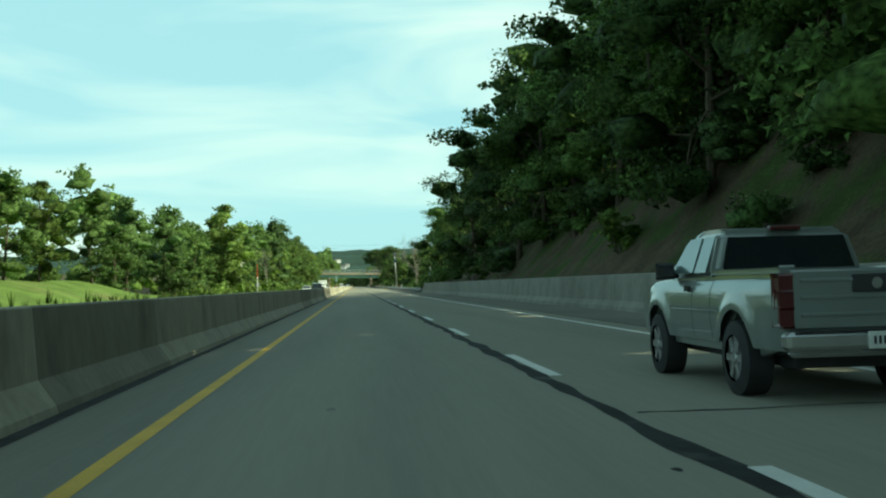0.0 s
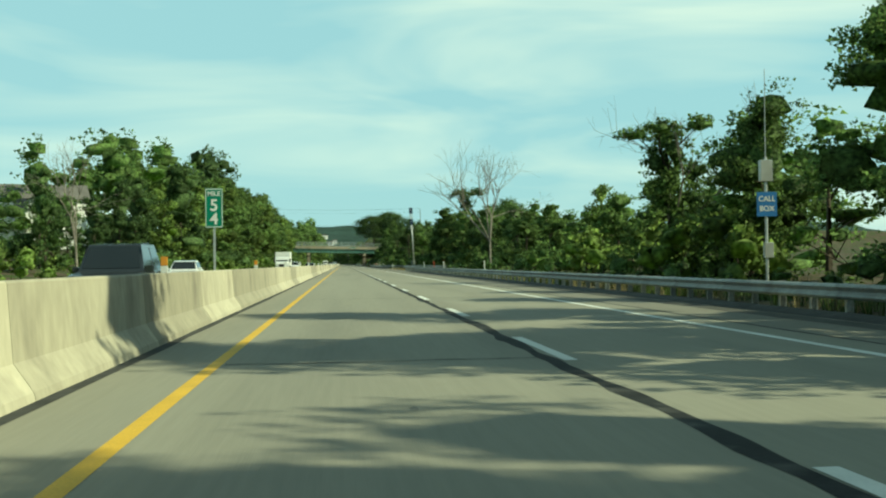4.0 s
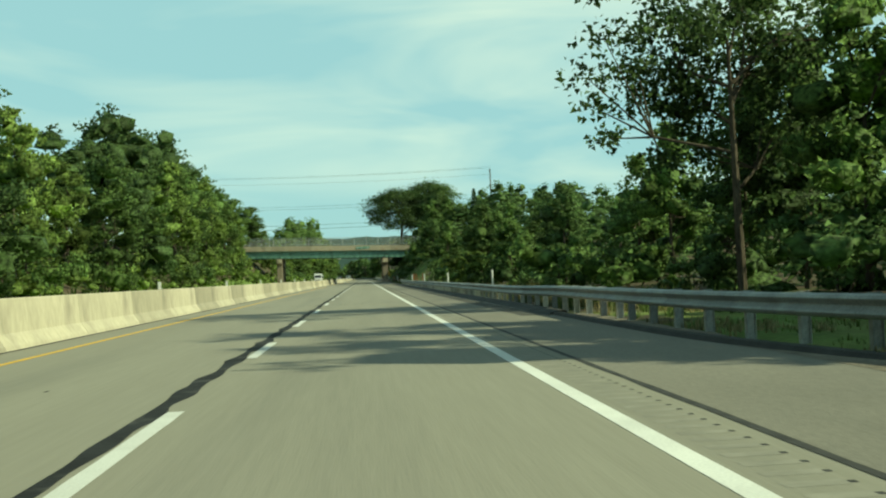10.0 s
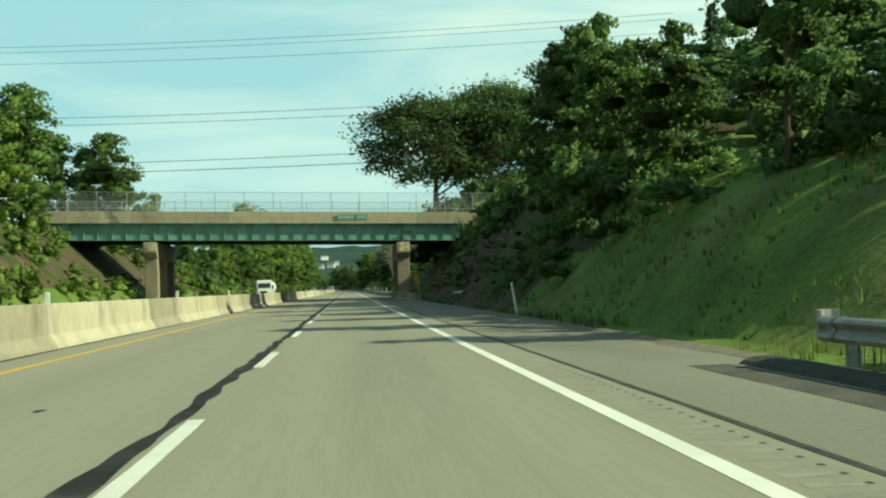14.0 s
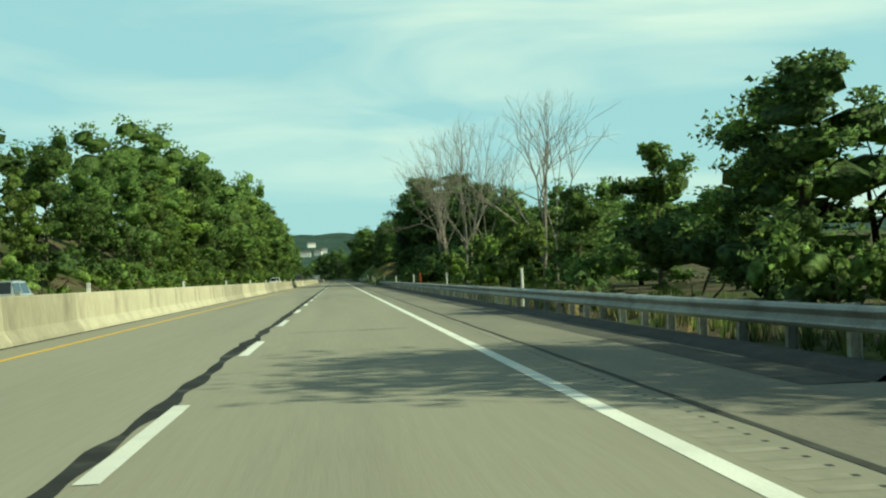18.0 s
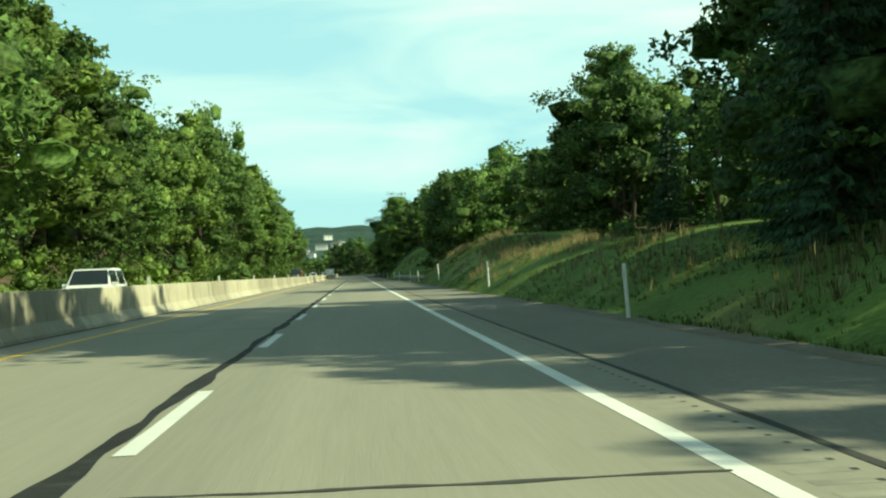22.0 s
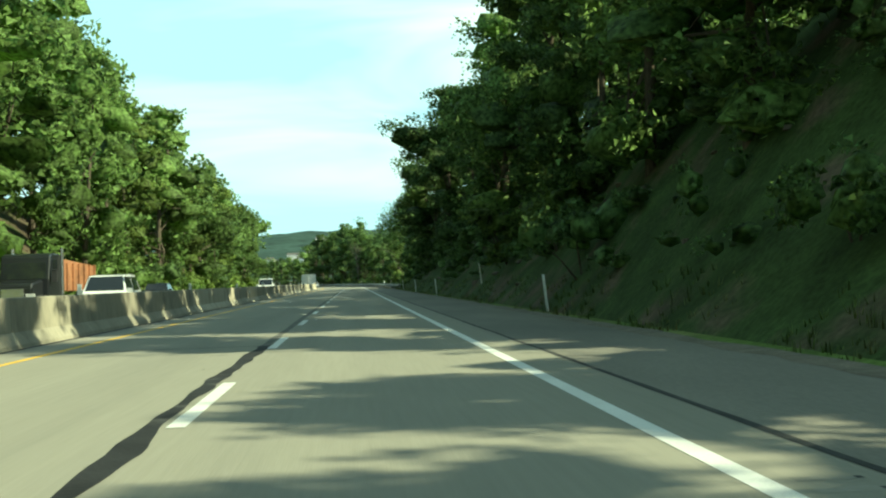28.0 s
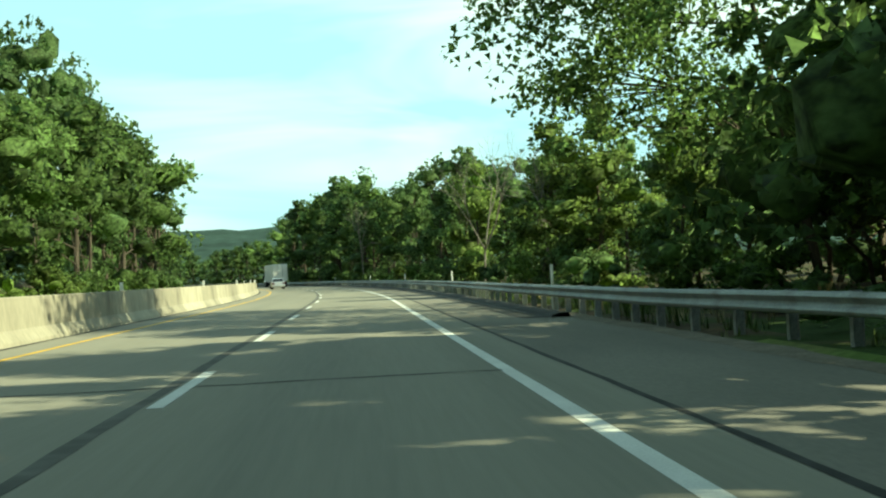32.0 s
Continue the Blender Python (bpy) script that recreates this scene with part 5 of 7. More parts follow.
# ---- wires along the cross road ----
for k, (x, s, tall) in enumerate(((31.5, 596.0, 15.0), (-44.0, 612.0, 14.0))):
    z = land(s, x)
    d = thing("utility_pole", Matrix.Translation((x, s, z)), "wooden utility pole with crossarms", "utility pole", "utility poles")
    bm = bmesh.new()
    rod(bm, (0, 0, -0.5), (0, 0, tall), 0.17, 0.11, 8)
    part("pole", bm, POLE_WOOD, d)
    for z2 in (tall - 0.5, tall - 2.0):
        part("crossarm", boxes(((-0.07, -1.2, z2 - 0.07), (0.07, 1.2, z2 + 0.07)), bevel=0.01), POLE_WOOD, d)
        for y in (-1.1, -0.4, 0.4, 1.1):
            bm = bmesh.new()
            rod(bm, (0, y, z2 + 0.07), (0, y, z2 + 0.25), 0.05, sides=6)
            part("insulator", bm, SIGN_BACK, d)
for y, za, zb, r in ((-1.1, 25.2, 26.5, 0.018), (1.1, 25.2, 26.5, 0.018), (-0.4, 23.6, 25.0, 0.018), (-1.0, 18.4, 19.4, 0.024), (0.3, 17.9, 18.9, 0.024), (0.0, 14.4, 14.9, 0.03), (0.2, 13.5, 14.0, 0.035)):
    cu = bpy.data.curves.new("cable", "CURVE")
    cu.dimensions, cu.bevel_depth, cu.bevel_resolution = "3D", r, 1
    sp = cu.splines.new("POLY")
    sp.points.add(24)
    for i in range(25):
        u = i / 24
        x = -44 + 75.5 * u
        sp.points[i].co = (x, 612 - 16 * u + y, zb + (za - zb) * u - 4.4 * u * (1 - u) * 0.6, 1)
    cu.materials.append(WIRE)
    tagged(new("overhead_wire", cu), "black overhead wire sagging across the highway", "wire", "overhead wires")

# ---- vehicles ----
PAINT = {}


def paint(name, colour, metal=0.3):
    if name not in PAINT:
        PAINT[name] = material("car_paint_" + name, colour, 0.3, metal, noise_size=1.5, spread=0.06, coat=0.8)
    return PAINT[name]


GLASS = material("dark_window_glass", (0.015, 0.018, 0.02), 0.08, noise_size=1, spread=0.1, coat=0.5)
TYRE = material("tyre_rubber", (0.02, 0.02, 0.02), 0.85, noise_size=8, spread=0.2)
RIM = material("wheel_rim", (0.42, 0.42, 0.42), 0.35, 0.8, noise_size=5, spread=0.15)
RED_LENS = material("red_lamp_lens", (0.065, 0.006, 0.007), 0.3, noise_size=4, spread=0.15, coat=0.4)
CLEAR_LENS = material("clear_lamp_lens", (0.6, 0.6, 0.58), 0.15, noise_size=4, spread=0.1, coat=0.4)
TRIM = material("black_trim", (0.025, 0.025, 0.026), 0.65, noise_size=4, spread=0.2)
CHROME = material("bumper_chrome", (0.55, 0.55, 0.54), 0.25, 0.9, noise_size=3, spread=0.08)
PLATE = material("number_plate", (0.6, 0.6, 0.56), 0.5, noise_size=8, spread=0.1)
RUST = material("rusty_steel", (0.26, 0.11, 0.05), 0.85, noise_size=1.3, spread=0.3, fine=9)
TRAILER = material("trailer_white", (0.66, 0.66, 0.63), 0.5, noise_size=0.8, spread=0.08, fine=6)


def prism(outline, w0, w1, bevel=0.04, tuck=None):
    """A side outline (y, z) drawn out across x from w0 to w1; tuck(y, z) narrows it."""
    bm = bmesh.new()
    rings = []
    for x in (w0, w1):
        rings.append([bm.verts.new((x * (tuck(y, z) if tuck else 1), y, z)) for y, z in outline])
    bm.faces.new(rings[0])
    bm.faces.new(list(reversed(rings[1])))
    n = len(outline)
    for k in range(n):
        bm.faces.new((rings[0][k], rings[0][(k + 1) % n], rings[1][(k + 1) % n], rings[1][k]))
    if bevel:
        bmesh.ops.recalc_face_normals(bm, faces=bm.faces)
        bmesh.ops.bevel(bm, geom=[e for e in bm.edges if e.calc_face_angle(0) > 0.35], offset=bevel, segments=3, affect="EDGES", clamp_overlap=True)
    return bm


def arch(y, r, n=8):
    """The points of a wheel arch, for an outline that runs forwards along the sill."""
    return [(y - r * math.cos(math.pi * k / n), 0.32 + r * 0.98 * math.sin(math.pi * k / n)) for k in range(n + 1)]


def wheel(parent, x, y, r, w=0.22):
    s = 1 if x > 0 else -1
    bm = bmesh.new()
    bmesh.ops.create_cone(bm, cap_ends=False, segments=24, radius1=r, radius2=r, depth=w, matrix=pose(x, y, r, 0, 90, 0))
    for side in (-1, 1):
        bmesh.ops.create_cone(bm, cap_ends=False, segments=24, radius1=r, radius2=r * 0.62, depth=0.03, matrix=pose(x + side * (w / 2 + 0.012), y, r, 0, 90 * side, 0))
    t = part("tyre", bm, TYRE, parent, smooth=True)
    bm = bmesh.new()
    bmesh.ops.create_cone(bm, cap_ends=True, segments=20, radius1=r * 0.64, radius2=r * 0.6, depth=w * 0.9, matrix=pose(x, y, r, 0, 90, 0))
    for k in range(6):
        box(bm, (-0.035, 0.06, -0.012), (0.035, r * 0.58, 0.012), m=pose(x + s * (w / 2 - 0.0), y, r, 0, 90, 0) @ pose(0, 0, 0, 0, 0, 60 * k))
    bmesh.ops.create_cone(bm, cap_ends=True, segments=12, radius1=0.07, radius2=0.05, depth=0.04, matrix=pose(x + s * w / 2, y, r, 0, 90 * s, 0))
    part("rim", bm, RIM, t)


def pane(name, pts, parent, mat=GLASS, thick=0.012):
    """A pane with four corners, thickened."""
    bm = bmesh.new()
    f = bm.faces.new([bm.verts.new(p) for p in pts])
    bm.normal_update()
    n = f.normal.copy()
    r = bmesh.ops.extrude_face_region(bm, geom=[f])
    bmesh.ops.translate(bm, vec=n * thick, verts=[v for v in r["geom"] if isinstance(v, bmesh.types.BMVert)])
    return part(name, bm, mat, parent)


def plate_bars(parent, y, z, face):
    part("number_plate", boxes(((-0.16, y - 0.006, z - 0.075), (0.16, y + 0.006, z + 0.075)), bevel=0.004), PLATE, parent, "plate with dark bars")
    for k in range(6):
        x = -0.115 + k * 0.044
        part("bar", boxes(((x, y + face * 0.007, z - 0.035), (x + 0.024, y + face * 0.010, z + 0.035))), TRIM, parent)


def saloon(m, colour, label, tall=1.45, long=4.6, wide=1.78, boxy=0.0, name="car"):
    """A car, SUV or van whose nose points along +y: boxy 0 a saloon, 1 an SUV."""
    c = thing(name, m, label, "car")
    pt = paint(*colour)
    L = long / 2
    belt = 0.92 + 0.12 * boxy
    hood, tail = belt - 0.04, belt + 0.04
    low = [(-L, 0.45), (-L + 0.08, 0.28)] + arch(-L * 0.60, 0.36) + arch(L * 0.62, 0.36) + [(L - 0.1, 0.26), (L, 0.45), (L - 0.03, hood - 0.2), (L - 0.35, hood - 0.06), (L * 0.36, belt), (-L * 0.62, belt + 0.02), (-L + 0.06, tail)]
    part("body", prism(low, -wide / 2, wide / 2, 0.035, lambda y, z: 1.0 - 0.06 * max(0, abs(y) / L - 0.75) * 4), pt, c)
    back = -L * (0.62 + 0.30 * boxy)
    a, b = (L * 0.36, belt), (L * 0.12, tall)
    d, e = (-L * (0.30 + 0.45 * boxy), tall), (back, belt + 0.02)
    cab = [a, b, d, e]
    top_w = 0.80
    part("cabin", prism([e, (e[0] + 0.02, belt - 0.02), (a[0], belt - 0.02), a, (b[0], b[1] - 0.03), ((b[0] + d[0]) / 2, tall + 0.02), (d[0], d[1] - 0.02)], -wide / 2 * 0.97, wide / 2 * 0.97, 0.05,
                        lambda y, z: 1.0 if z < belt + 0.1 else top_w), pt, c)
    w = wide / 2 * 0.97

    def at(p, u, k):
        tw = 1.0 + (top_w - 1.0) * max(0, (p[1] - belt) / (tall - belt))
        return (k * u * w * tw, p[0], p[1])

    def mid(p, q, t):
        return (p[0] + (q[0] - p[0]) * t, p[1] + (q[1] - p[1]) * t)

    f0, f1 = mid(a, b, 0.1), mid(a, b, 0.88)
    pane("windscreen", [(x, y + 0.012, z + 0.012) for x, y, z in (at(f0, 0.9, -1), at(f0, 0.9, 1), at(f1, 0.9, 1), at(f1, 0.9, -1))], c, thick=0.012)
    r0, r1 = mid(e, d, 0.12), mid(e, d, 0.88)
    pane("rear_window", [(x, y - 0.012, z + 0.012) for x, y, z in (at(r0, 0.88, 1), at(r0, 0.88, -1), at(r1, 0.88, -1), at(r1, 0.88, 1))], c, thick=0.012)
    for k in (-1, 1):
        span = [(mid(a, b, 0.15)[0] - 0.08, mid(mid(a, b, 0.5), mid(e, d, 0.5), 0.47)[0]), (mid(mid(a, b, 0.5), mid(e, d, 0.5), 0.53)[0], mid(e, d, 0.3)[0] + 0.1)]
        for y0, y1 in span:
            zl, zh = belt + 0.06, tall - 0.1
            shrink = 0.25 if y0 > 0 else 0.0
            q = [at((y0, zl), 1.004, k), at((y1, zl), 1.004, k), at((y1 if y1 > -L * 0.3 else y1 + 0.2, zh), 1.012, k), at((y0 - shrink, zh), 1.012, k)]
            pane("side_window", q if k > 0 else list(reversed(q)), c, thick=0.01)
        part("mirror", boxes(((k * (w + 0.02) - 0.0, a[0] - 0.3, belt - 0.02), (k * (w + 0.2), a[0] - 0.18, belt + 0.14)), bevel=0.02), pt, c)
        part("tail_light", boxes(((k * w * 0.62, -L - 0.012, tail - 0.3), (k * w * 0.96, -L + 0.06, tail - 0.08)), bevel=0.015), RED_LENS, c)
        part("headlight", boxes(((k * w * 0.58, L - 0.16, hood - 0.32), (k * w * 0.95, L + 0.004, hood - 0.16)), bevel=0.015), CLEAR_LENS, c)
        for y in (-L * 0.60, L * 0.62):
            wheel(c, k * (wide / 2 - 0.12), y, 0.32)
    part("rear_bumper", boxes(((-w * 0.98, -L - 0.05, 0.36), (w * 0.98, -L + 0.12, 0.6)), bevel=0.04), pt, c)
    part("front_bumper", boxes(((-w * 0.98, L - 0.12, 0.26), (w * 0.98, L + 0.05, 0.52)), bevel=0.04), pt, c)
    part("grille", boxes(((-w * 0.5, L - 0.02, 0.5), (w * 0.5, L + 0.012, hood - 0.18)), bevel=0.01), TRIM, c)
    plate_bars(c, -L - 0.05, 0.75, -1)
    return c


def pickup(m, colour, label):
    """A compact extended-cab pickup whose nose points along +y; its origin is under the rear bumper."""
    c = thing("pickup_truck", m, label, "pickup truck")
    pt = paint(*colour)
    W = 0.89
    rear, front = 1.0, 3.5
    low = [(0.0, 0.62), (0.05, 0.5)] + [(y, z + 0.08) for y, z in arch(rear, 0.42)] + [(y, z + 0.08) for y, z in arch(front, 0.42)] + [(4.28, 0.5), (4.36, 0.75), (4.3, 0.98), (4.0, 1.06), (3.25, 1.13), (1.72, 1.15), (1.72, 1.17), (0.0, 1.17)]
    part("body", prism(low, -W + 0.07, W - 0.07, 0.03), pt, c)

    def skin(y, z):
        """How far out the pressed side stands: bowed, drawn in at the ends, swelling round the wheels."""
        x = W - 0.30 * (z - 0.80) ** 2 - (0.06 * max(0.0, z - 1.02) / 0.15) - 0.20 * max(0.0, (y - 3.7) / 0.66) ** 2 - 0.05 * max(0.0, (0.25 - y) / 0.25) ** 2
        for hub in (rear, front):
            x += 0.035 * math.exp(-((math.hypot(y - hub, z - 0.40) - 0.47) / 0.09) ** 2)
        return x

    ys = [4.34 * i / 62 for i in range(63)]
    for k in (-1, 1):
        bm, grid = bmesh.new(), []
        for y in ys:
            low_z = 0.48
            for hub in (rear, front):
                if abs(y - hub) < 0.43:
                    low_z = max(low_z, 0.40 + math.sqrt(0.43 ** 2 - (y - hub) ** 2))
            top_z = 1.175 if y < 1.74 else 1.145 if y < 3.25 else 1.13 - 0.10 * ((y - 3.25) / 1.09) ** 1.5
            grid.append([bm.verts.new((k * skin(y, low_z + (top_z - low_z) * j / 9), y, low_z + (top_z - low_z) * j / 9)) for j in range(10)] + [bm.verts.new((k * (W - 0.12), y, top_z + 0.005))])
        for p, q in zip(grid, grid[1:]):
            for j in range(10):
                bm.faces.new((p[j], q[j], q[j + 1], p[j + 1]) if k > 0 else (p[j], p[j + 1], q[j + 1], q[j]))
        part("side_panel", bm, pt, c, smooth=True)
        for y in (1.70, 2.27):
            bm = bmesh.new()
            line = [[bm.verts.new((k * (skin(y, z) + 0.002), y + e, z)) for e in (-0.006, 0.006)] for z in [0.52 + 0.62 * i / 10 for i in range(11)]]
            for p, q in zip(line, line[1:]):
                bm.faces.new((p[0], p[1], q[1], q[0]) if k > 0 else (p[0], q[0], q[1], p[1]))
            part("door_seam", bm, TRIM, c)
    part("bed", boxes(((-W + 0.09, 0.1, 1.10), (W - 0.09, 1.66, 1.18))), TRIM, c, "dark bed liner")
    for k in (-1, 1):
        part("bed_rail", boxes(((k * (W - 0.16), 0.02, 1.165), (k * (W - 0.055), 1.72, 1.215)), bevel=0.018), pt, c)
    part("tailgate", boxes(((-W + 0.125, -0.03, 0.66), (W - 0.125, 0.05, 1.19)), bevel=0.02), pt, c)
    part("tailgate_rib", boxes(((-W + 0.2, -0.042, 0.78), (W - 0.2, -0.028, 0.81)), ((-W + 0.2, -0.042, 0.93), (W - 0.2, -0.028, 0.96)), ((-W + 0.2, -0.042, 1.08), (W - 0.2, -0.028, 1.11)), bevel=0.004), pt, c)
    part("tailgate_handle", boxes(((0.0 - 0.22, -0.045, 0.98), (0.22, -0.028, 1.14)), bevel=0.01), TRIM, c)
    bm = bmesh.new()
    bmesh.ops.create_cone(bm, cap_ends=True, segments=16, radius1=0.05, radius2=0.05, depth=0.012, matrix=pose(0, -0.05, 1.06, 90, 0, 0))
    part("badge", bm, CHROME, c, "round chrome badge")
    cab = [(1.74, 1.13), (3.28, 1.13), (2.86, 1.60), (2.55, 1.66), (1.95, 1.66), (1.82, 1.60)]
    part("cab", prism(cab, -W * 0.95, W * 0.95, 0.1, lambda y, z: 1.0 if z < 1.3 else 0.82), pt, c)
    pane("rear_window", [(0.72, 1.745, 1.22), (-0.72, 1.745, 1.22), (-0.63, 1.80, 1.56), (0.63, 1.80, 1.56)], c)
    pane("windscreen", [(-0.76, 3.22, 1.21), (0.76, 3.22, 1.21), (0.66, 2.92, 1.55), (-0.66, 2.92, 1.55)], c)
    part("brake_light", boxes(((-0.17, 1.80, 1.625), (0.17, 1.88, 1.67)), bevel=0.008), RED_LENS, c)
    for k in (-1, 1):
        for y0, y1, cut in ((1.9, 2.25, 0.0), (2.31, 3.06, 0.34)):
            q = [(k * 0.845, y0, 1.19), (k * 0.845, y1, 1.19), (k * 0.708, y1 - cut, 1.57), (k * 0.708, y0 + 0.03, 1.57)]
            # left panes carry the sky's teal reflection in their own colour
            pane("side_window", q if k > 0 else list(reversed(q)), c, paint("sky_reflection", (0.07, 0.11, 0.11), 0.0) if k < 0 else GLASS)
        part("tail_light", boxes(((k * (W - 0.12), -0.025, 0.70), (k * (W - 0.03), 0.14, 1.14)), ((k * (W - 0.12), -0.03, 0.86), (k * (W - 0.035), 0.1, 1.0)), bevel=0.02), RED_LENS, c)
        part("mirror", boxes(((k * (W - 0.06), 2.96, 1.17), (k * (W + 0.03), 3.0, 1.21)), ((k * (W + 0.0), 2.92, 1.16), (k * (W + 0.13), 3.02, 1.29)), bevel=0.03), TRIM, c)
        part("door_handle", boxes(((k * (W - 0.005), 2.32, 1.0), (k * (W + 0.02), 2.44, 1.05)), bevel=0.006), TRIM, c)
        part("side_trim", boxes(((k * (W - 0.004), 1.45, 0.80), (k * (W + 0.012), 3.0, 0.83)), bevel=0.004), pt, c)
        part("headlight", boxes(((k * 0.36, 4.2, 0.80), (k * 0.66, 4.335, 0.98)), bevel=0.02), CLEAR_LENS, c)
        for y in (rear, front):
            wheel(c, k * (W - 0.11), y, 0.36, 0.24)
    part("rear_bumper", boxes(((-W + 0.02, -0.16, 0.49), (W - 0.02, 0.02, 0.65)), ((-W + 0.06, -0.13, 0.43), (W - 0.06, 0.0, 0.50)), bevel=0.035), CHROME, c, "silver step bumper")
    part("step_pad", boxes(((-W + 0.1, -0.15, 0.648), (W - 0.1, -0.02, 0.662)), bevel=0.004), TRIM, c)
    part("front_bumper", boxes(((-W + 0.2, 4.2, 0.42), (W - 0.2, 4.42, 0.66)), bevel=0.06), CHROME, c)
    part("underbody", boxes(((-0.6, 0.3, 0.3), (0.6, 4.0, 0.55))), TRIM, c)
    bm = bmesh.new()
    rod(bm, (0.35, 0.0, 0.36), (0.35, 0.9, 0.36), 0.09, sides=10)
    part("muffler", bm, TRIM, c)
    plate_bars(c, -0.17, 0.57, -1)
    return c


def lorry(m, label, front, kind="box", name="box_truck"):
    """A truck with its nose along +y: kind box (van body), trailer, tanker or dump."""
    c = thing(name, m, label, "truck")
    cabm = paint("lorry_dark", (0.02, 0.022, 0.025), 0.2) if kind == "dump" else paint("lorry_white", (0.68, 0.68, 0.66), 0.0)
    body = TRAILER
    long_nose = kind in ("tanker", "dump")
    top = 2.55 if kind == "box" else 2.95
    tail = {"box": -6.6, "trailer": -13.5, "tanker": -10.5, "dump": -8.2}[kind]
    ch = boxes(((-0.45, tail + 0.3, 0.6), (0.45, 0.0, 0.95)))
    part("chassis", ch, TRIM, c)
    nose = 1.7 if long_nose else 0.35
    part("cab", prism([(-1.9, 0.75), (0.0, 0.75), (0.0, 1.72), (-0.28, top - 0.12), (-0.6, top), (-1.9, top)], -1.12, 1.12, 0.06), cabm, c)
    part("hood", prism([(0.0, 0.7), (nose, 0.7), (nose, 1.35), (nose - 0.15, 1.55), (0.0, 1.72)], -0.85 if long_nose else -1.05, 0.85 if long_nose else 1.05, 0.06), cabm, c)
    pane("windscreen", [(-0.98, 0.0, 1.76), (0.98, 0.0, 1.76), (0.92, -0.25, top - 0.25), (-0.92, -0.25, top - 0.25)], c, thick=0.02)
    part("grille", boxes(((-0.5, nose, 0.8), (0.5, nose + 0.02, 1.3)), bevel=0.01), TRIM if kind != "dump" else CHROME, c)
    part("front_bumper", boxes(((-1.15, nose - 0.1, 0.4), (1.15, nose + 0.1, 0.72)), bevel=0.03), CHROME, c)
    for k in (-1, 1):
        q = [(k * 1.125, -1.25, 1.75), (k * 1.125, -0.35, 1.75), (k * 1.125, -0.5, top - 0.3), (k * 1.125, -1.25, top - 0.3)]
        pane("side_window", q if k > 0 else list(reversed(q)), c)
        part("mirror", boxes(((k * 1.2, -0.2, 1.6), (k * 1.42, -0.12, 2.15)), bevel=0.02), TRIM, c)
        part("headlight", boxes(((k * 0.6, nose - 0.05, 0.85), (k * 0.95, nose + 0.03, 1.05)), bevel=0.02), CLEAR_LENS, c)
        wheel(c, k * 0.98, 0.6 if long_nose else -0.5, 0.5, 0.28)
        for y in ((tail + 1.6,) if kind == "box" else (tail + 1.2, tail + 2.4)):
            wheel(c, k * 0.98, y, 0.5, 0.5)
        if kind in ("trailer", "tanker"):
            wheel(c, k * 0.98, -2.6, 0.5, 0.5)
    if kind in ("box", "trailer"):
        hi = 3.35 if kind == "box" else 4.0
        part("cargo_box", boxes(((-1.25, tail, 1.0), (1.25, -2.05, hi)), bevel=0.04), body, c)
        part("rear_door", boxes(((-1.15, tail - 0.03, 1.1), (-0.02, tail + 0.01, hi - 0.12)), bevel=0.008), body, c)
        part("rear_door", boxes(((0.02, tail - 0.03, 1.1), (1.15, tail + 0.01, hi - 0.12)), bevel=0.008), body, c)
        part("lock_rod", boxes(((-0.4, tail - 0.06, 1.1), (-0.36, tail - 0.02, hi - 0.15)), ((0.36, tail - 0.06, 1.1), (0.4, tail - 0.02, hi - 0.15))), CHROME, c)
        part("underride_bar", boxes(((-1.15, tail, 0.5), (1.15, tail + 0.1, 0.62)), ((-0.7, tail, 0.6), (-0.62, tail + 0.1, 1.0)), ((0.62, tail, 0.6), (0.7, tail + 0.1, 1.0)), bevel=0.01), TRIM, c)
        for k in (-1, 1):
            part("tail_light", boxes(((k * 0.8, tail - 0.03, 0.78), (k * 1.1, tail + 0.02, 0.92)), bevel=0.01), RED_LENS, c)
            part("mud_flap", boxes(((k * 0.7, tail + 0.5, 0.2), (k * 1.2, tail + 0.53, 0.9))), TRIM, c)
    elif kind == "tanker":
        bm = bmesh.new()
        bmesh.ops.create_cone(bm, cap_ends=True, segments=28, radius1=1.1, radius2=1.1, depth=-tail - 2.6, matrix=pose(0, (tail - 2.6) / 2, 1.85, 90, 0, 0))
        bmesh.ops.bevel(bm, geom=[e for e in bm.edges if e.calc_face_angle(0) > 1], offset=0.25, segments=3, affect="EDGES")
        part("tank", bm, body, c, smooth=True)
    else:
        part("dump_body", prism([(tail, 1.15), (-2.1, 1.15), (-2.1, 2.7), (tail, 2.45)], -1.22, 1.22, 0.03), RUST, c, "rusty steel tipper body")
        for k in range(6):
            y = tail + 0.4 + k * 1.05
            for s in (-1, 1):
                part("body_rib", boxes(((s * 1.21, y, 1.15), (s * 1.3, y + 0.12, 2.5)), bevel=0.01), RUST, c)
        for s in (-1, 1):
            bm = bmesh.new()
            rod(bm, (s * 1.15, -2.0, 0.8), (s * 1.15, -2.0, 3.25), 0.08, sides=10)
            part("exhaust_pipe", bm, CHROME, c)
    return c


def oncoming(s, x=-9.0):
    return Matrix.Translation((x, s, 0)) @ pose(0, 0, 0, 0, 0, 180)


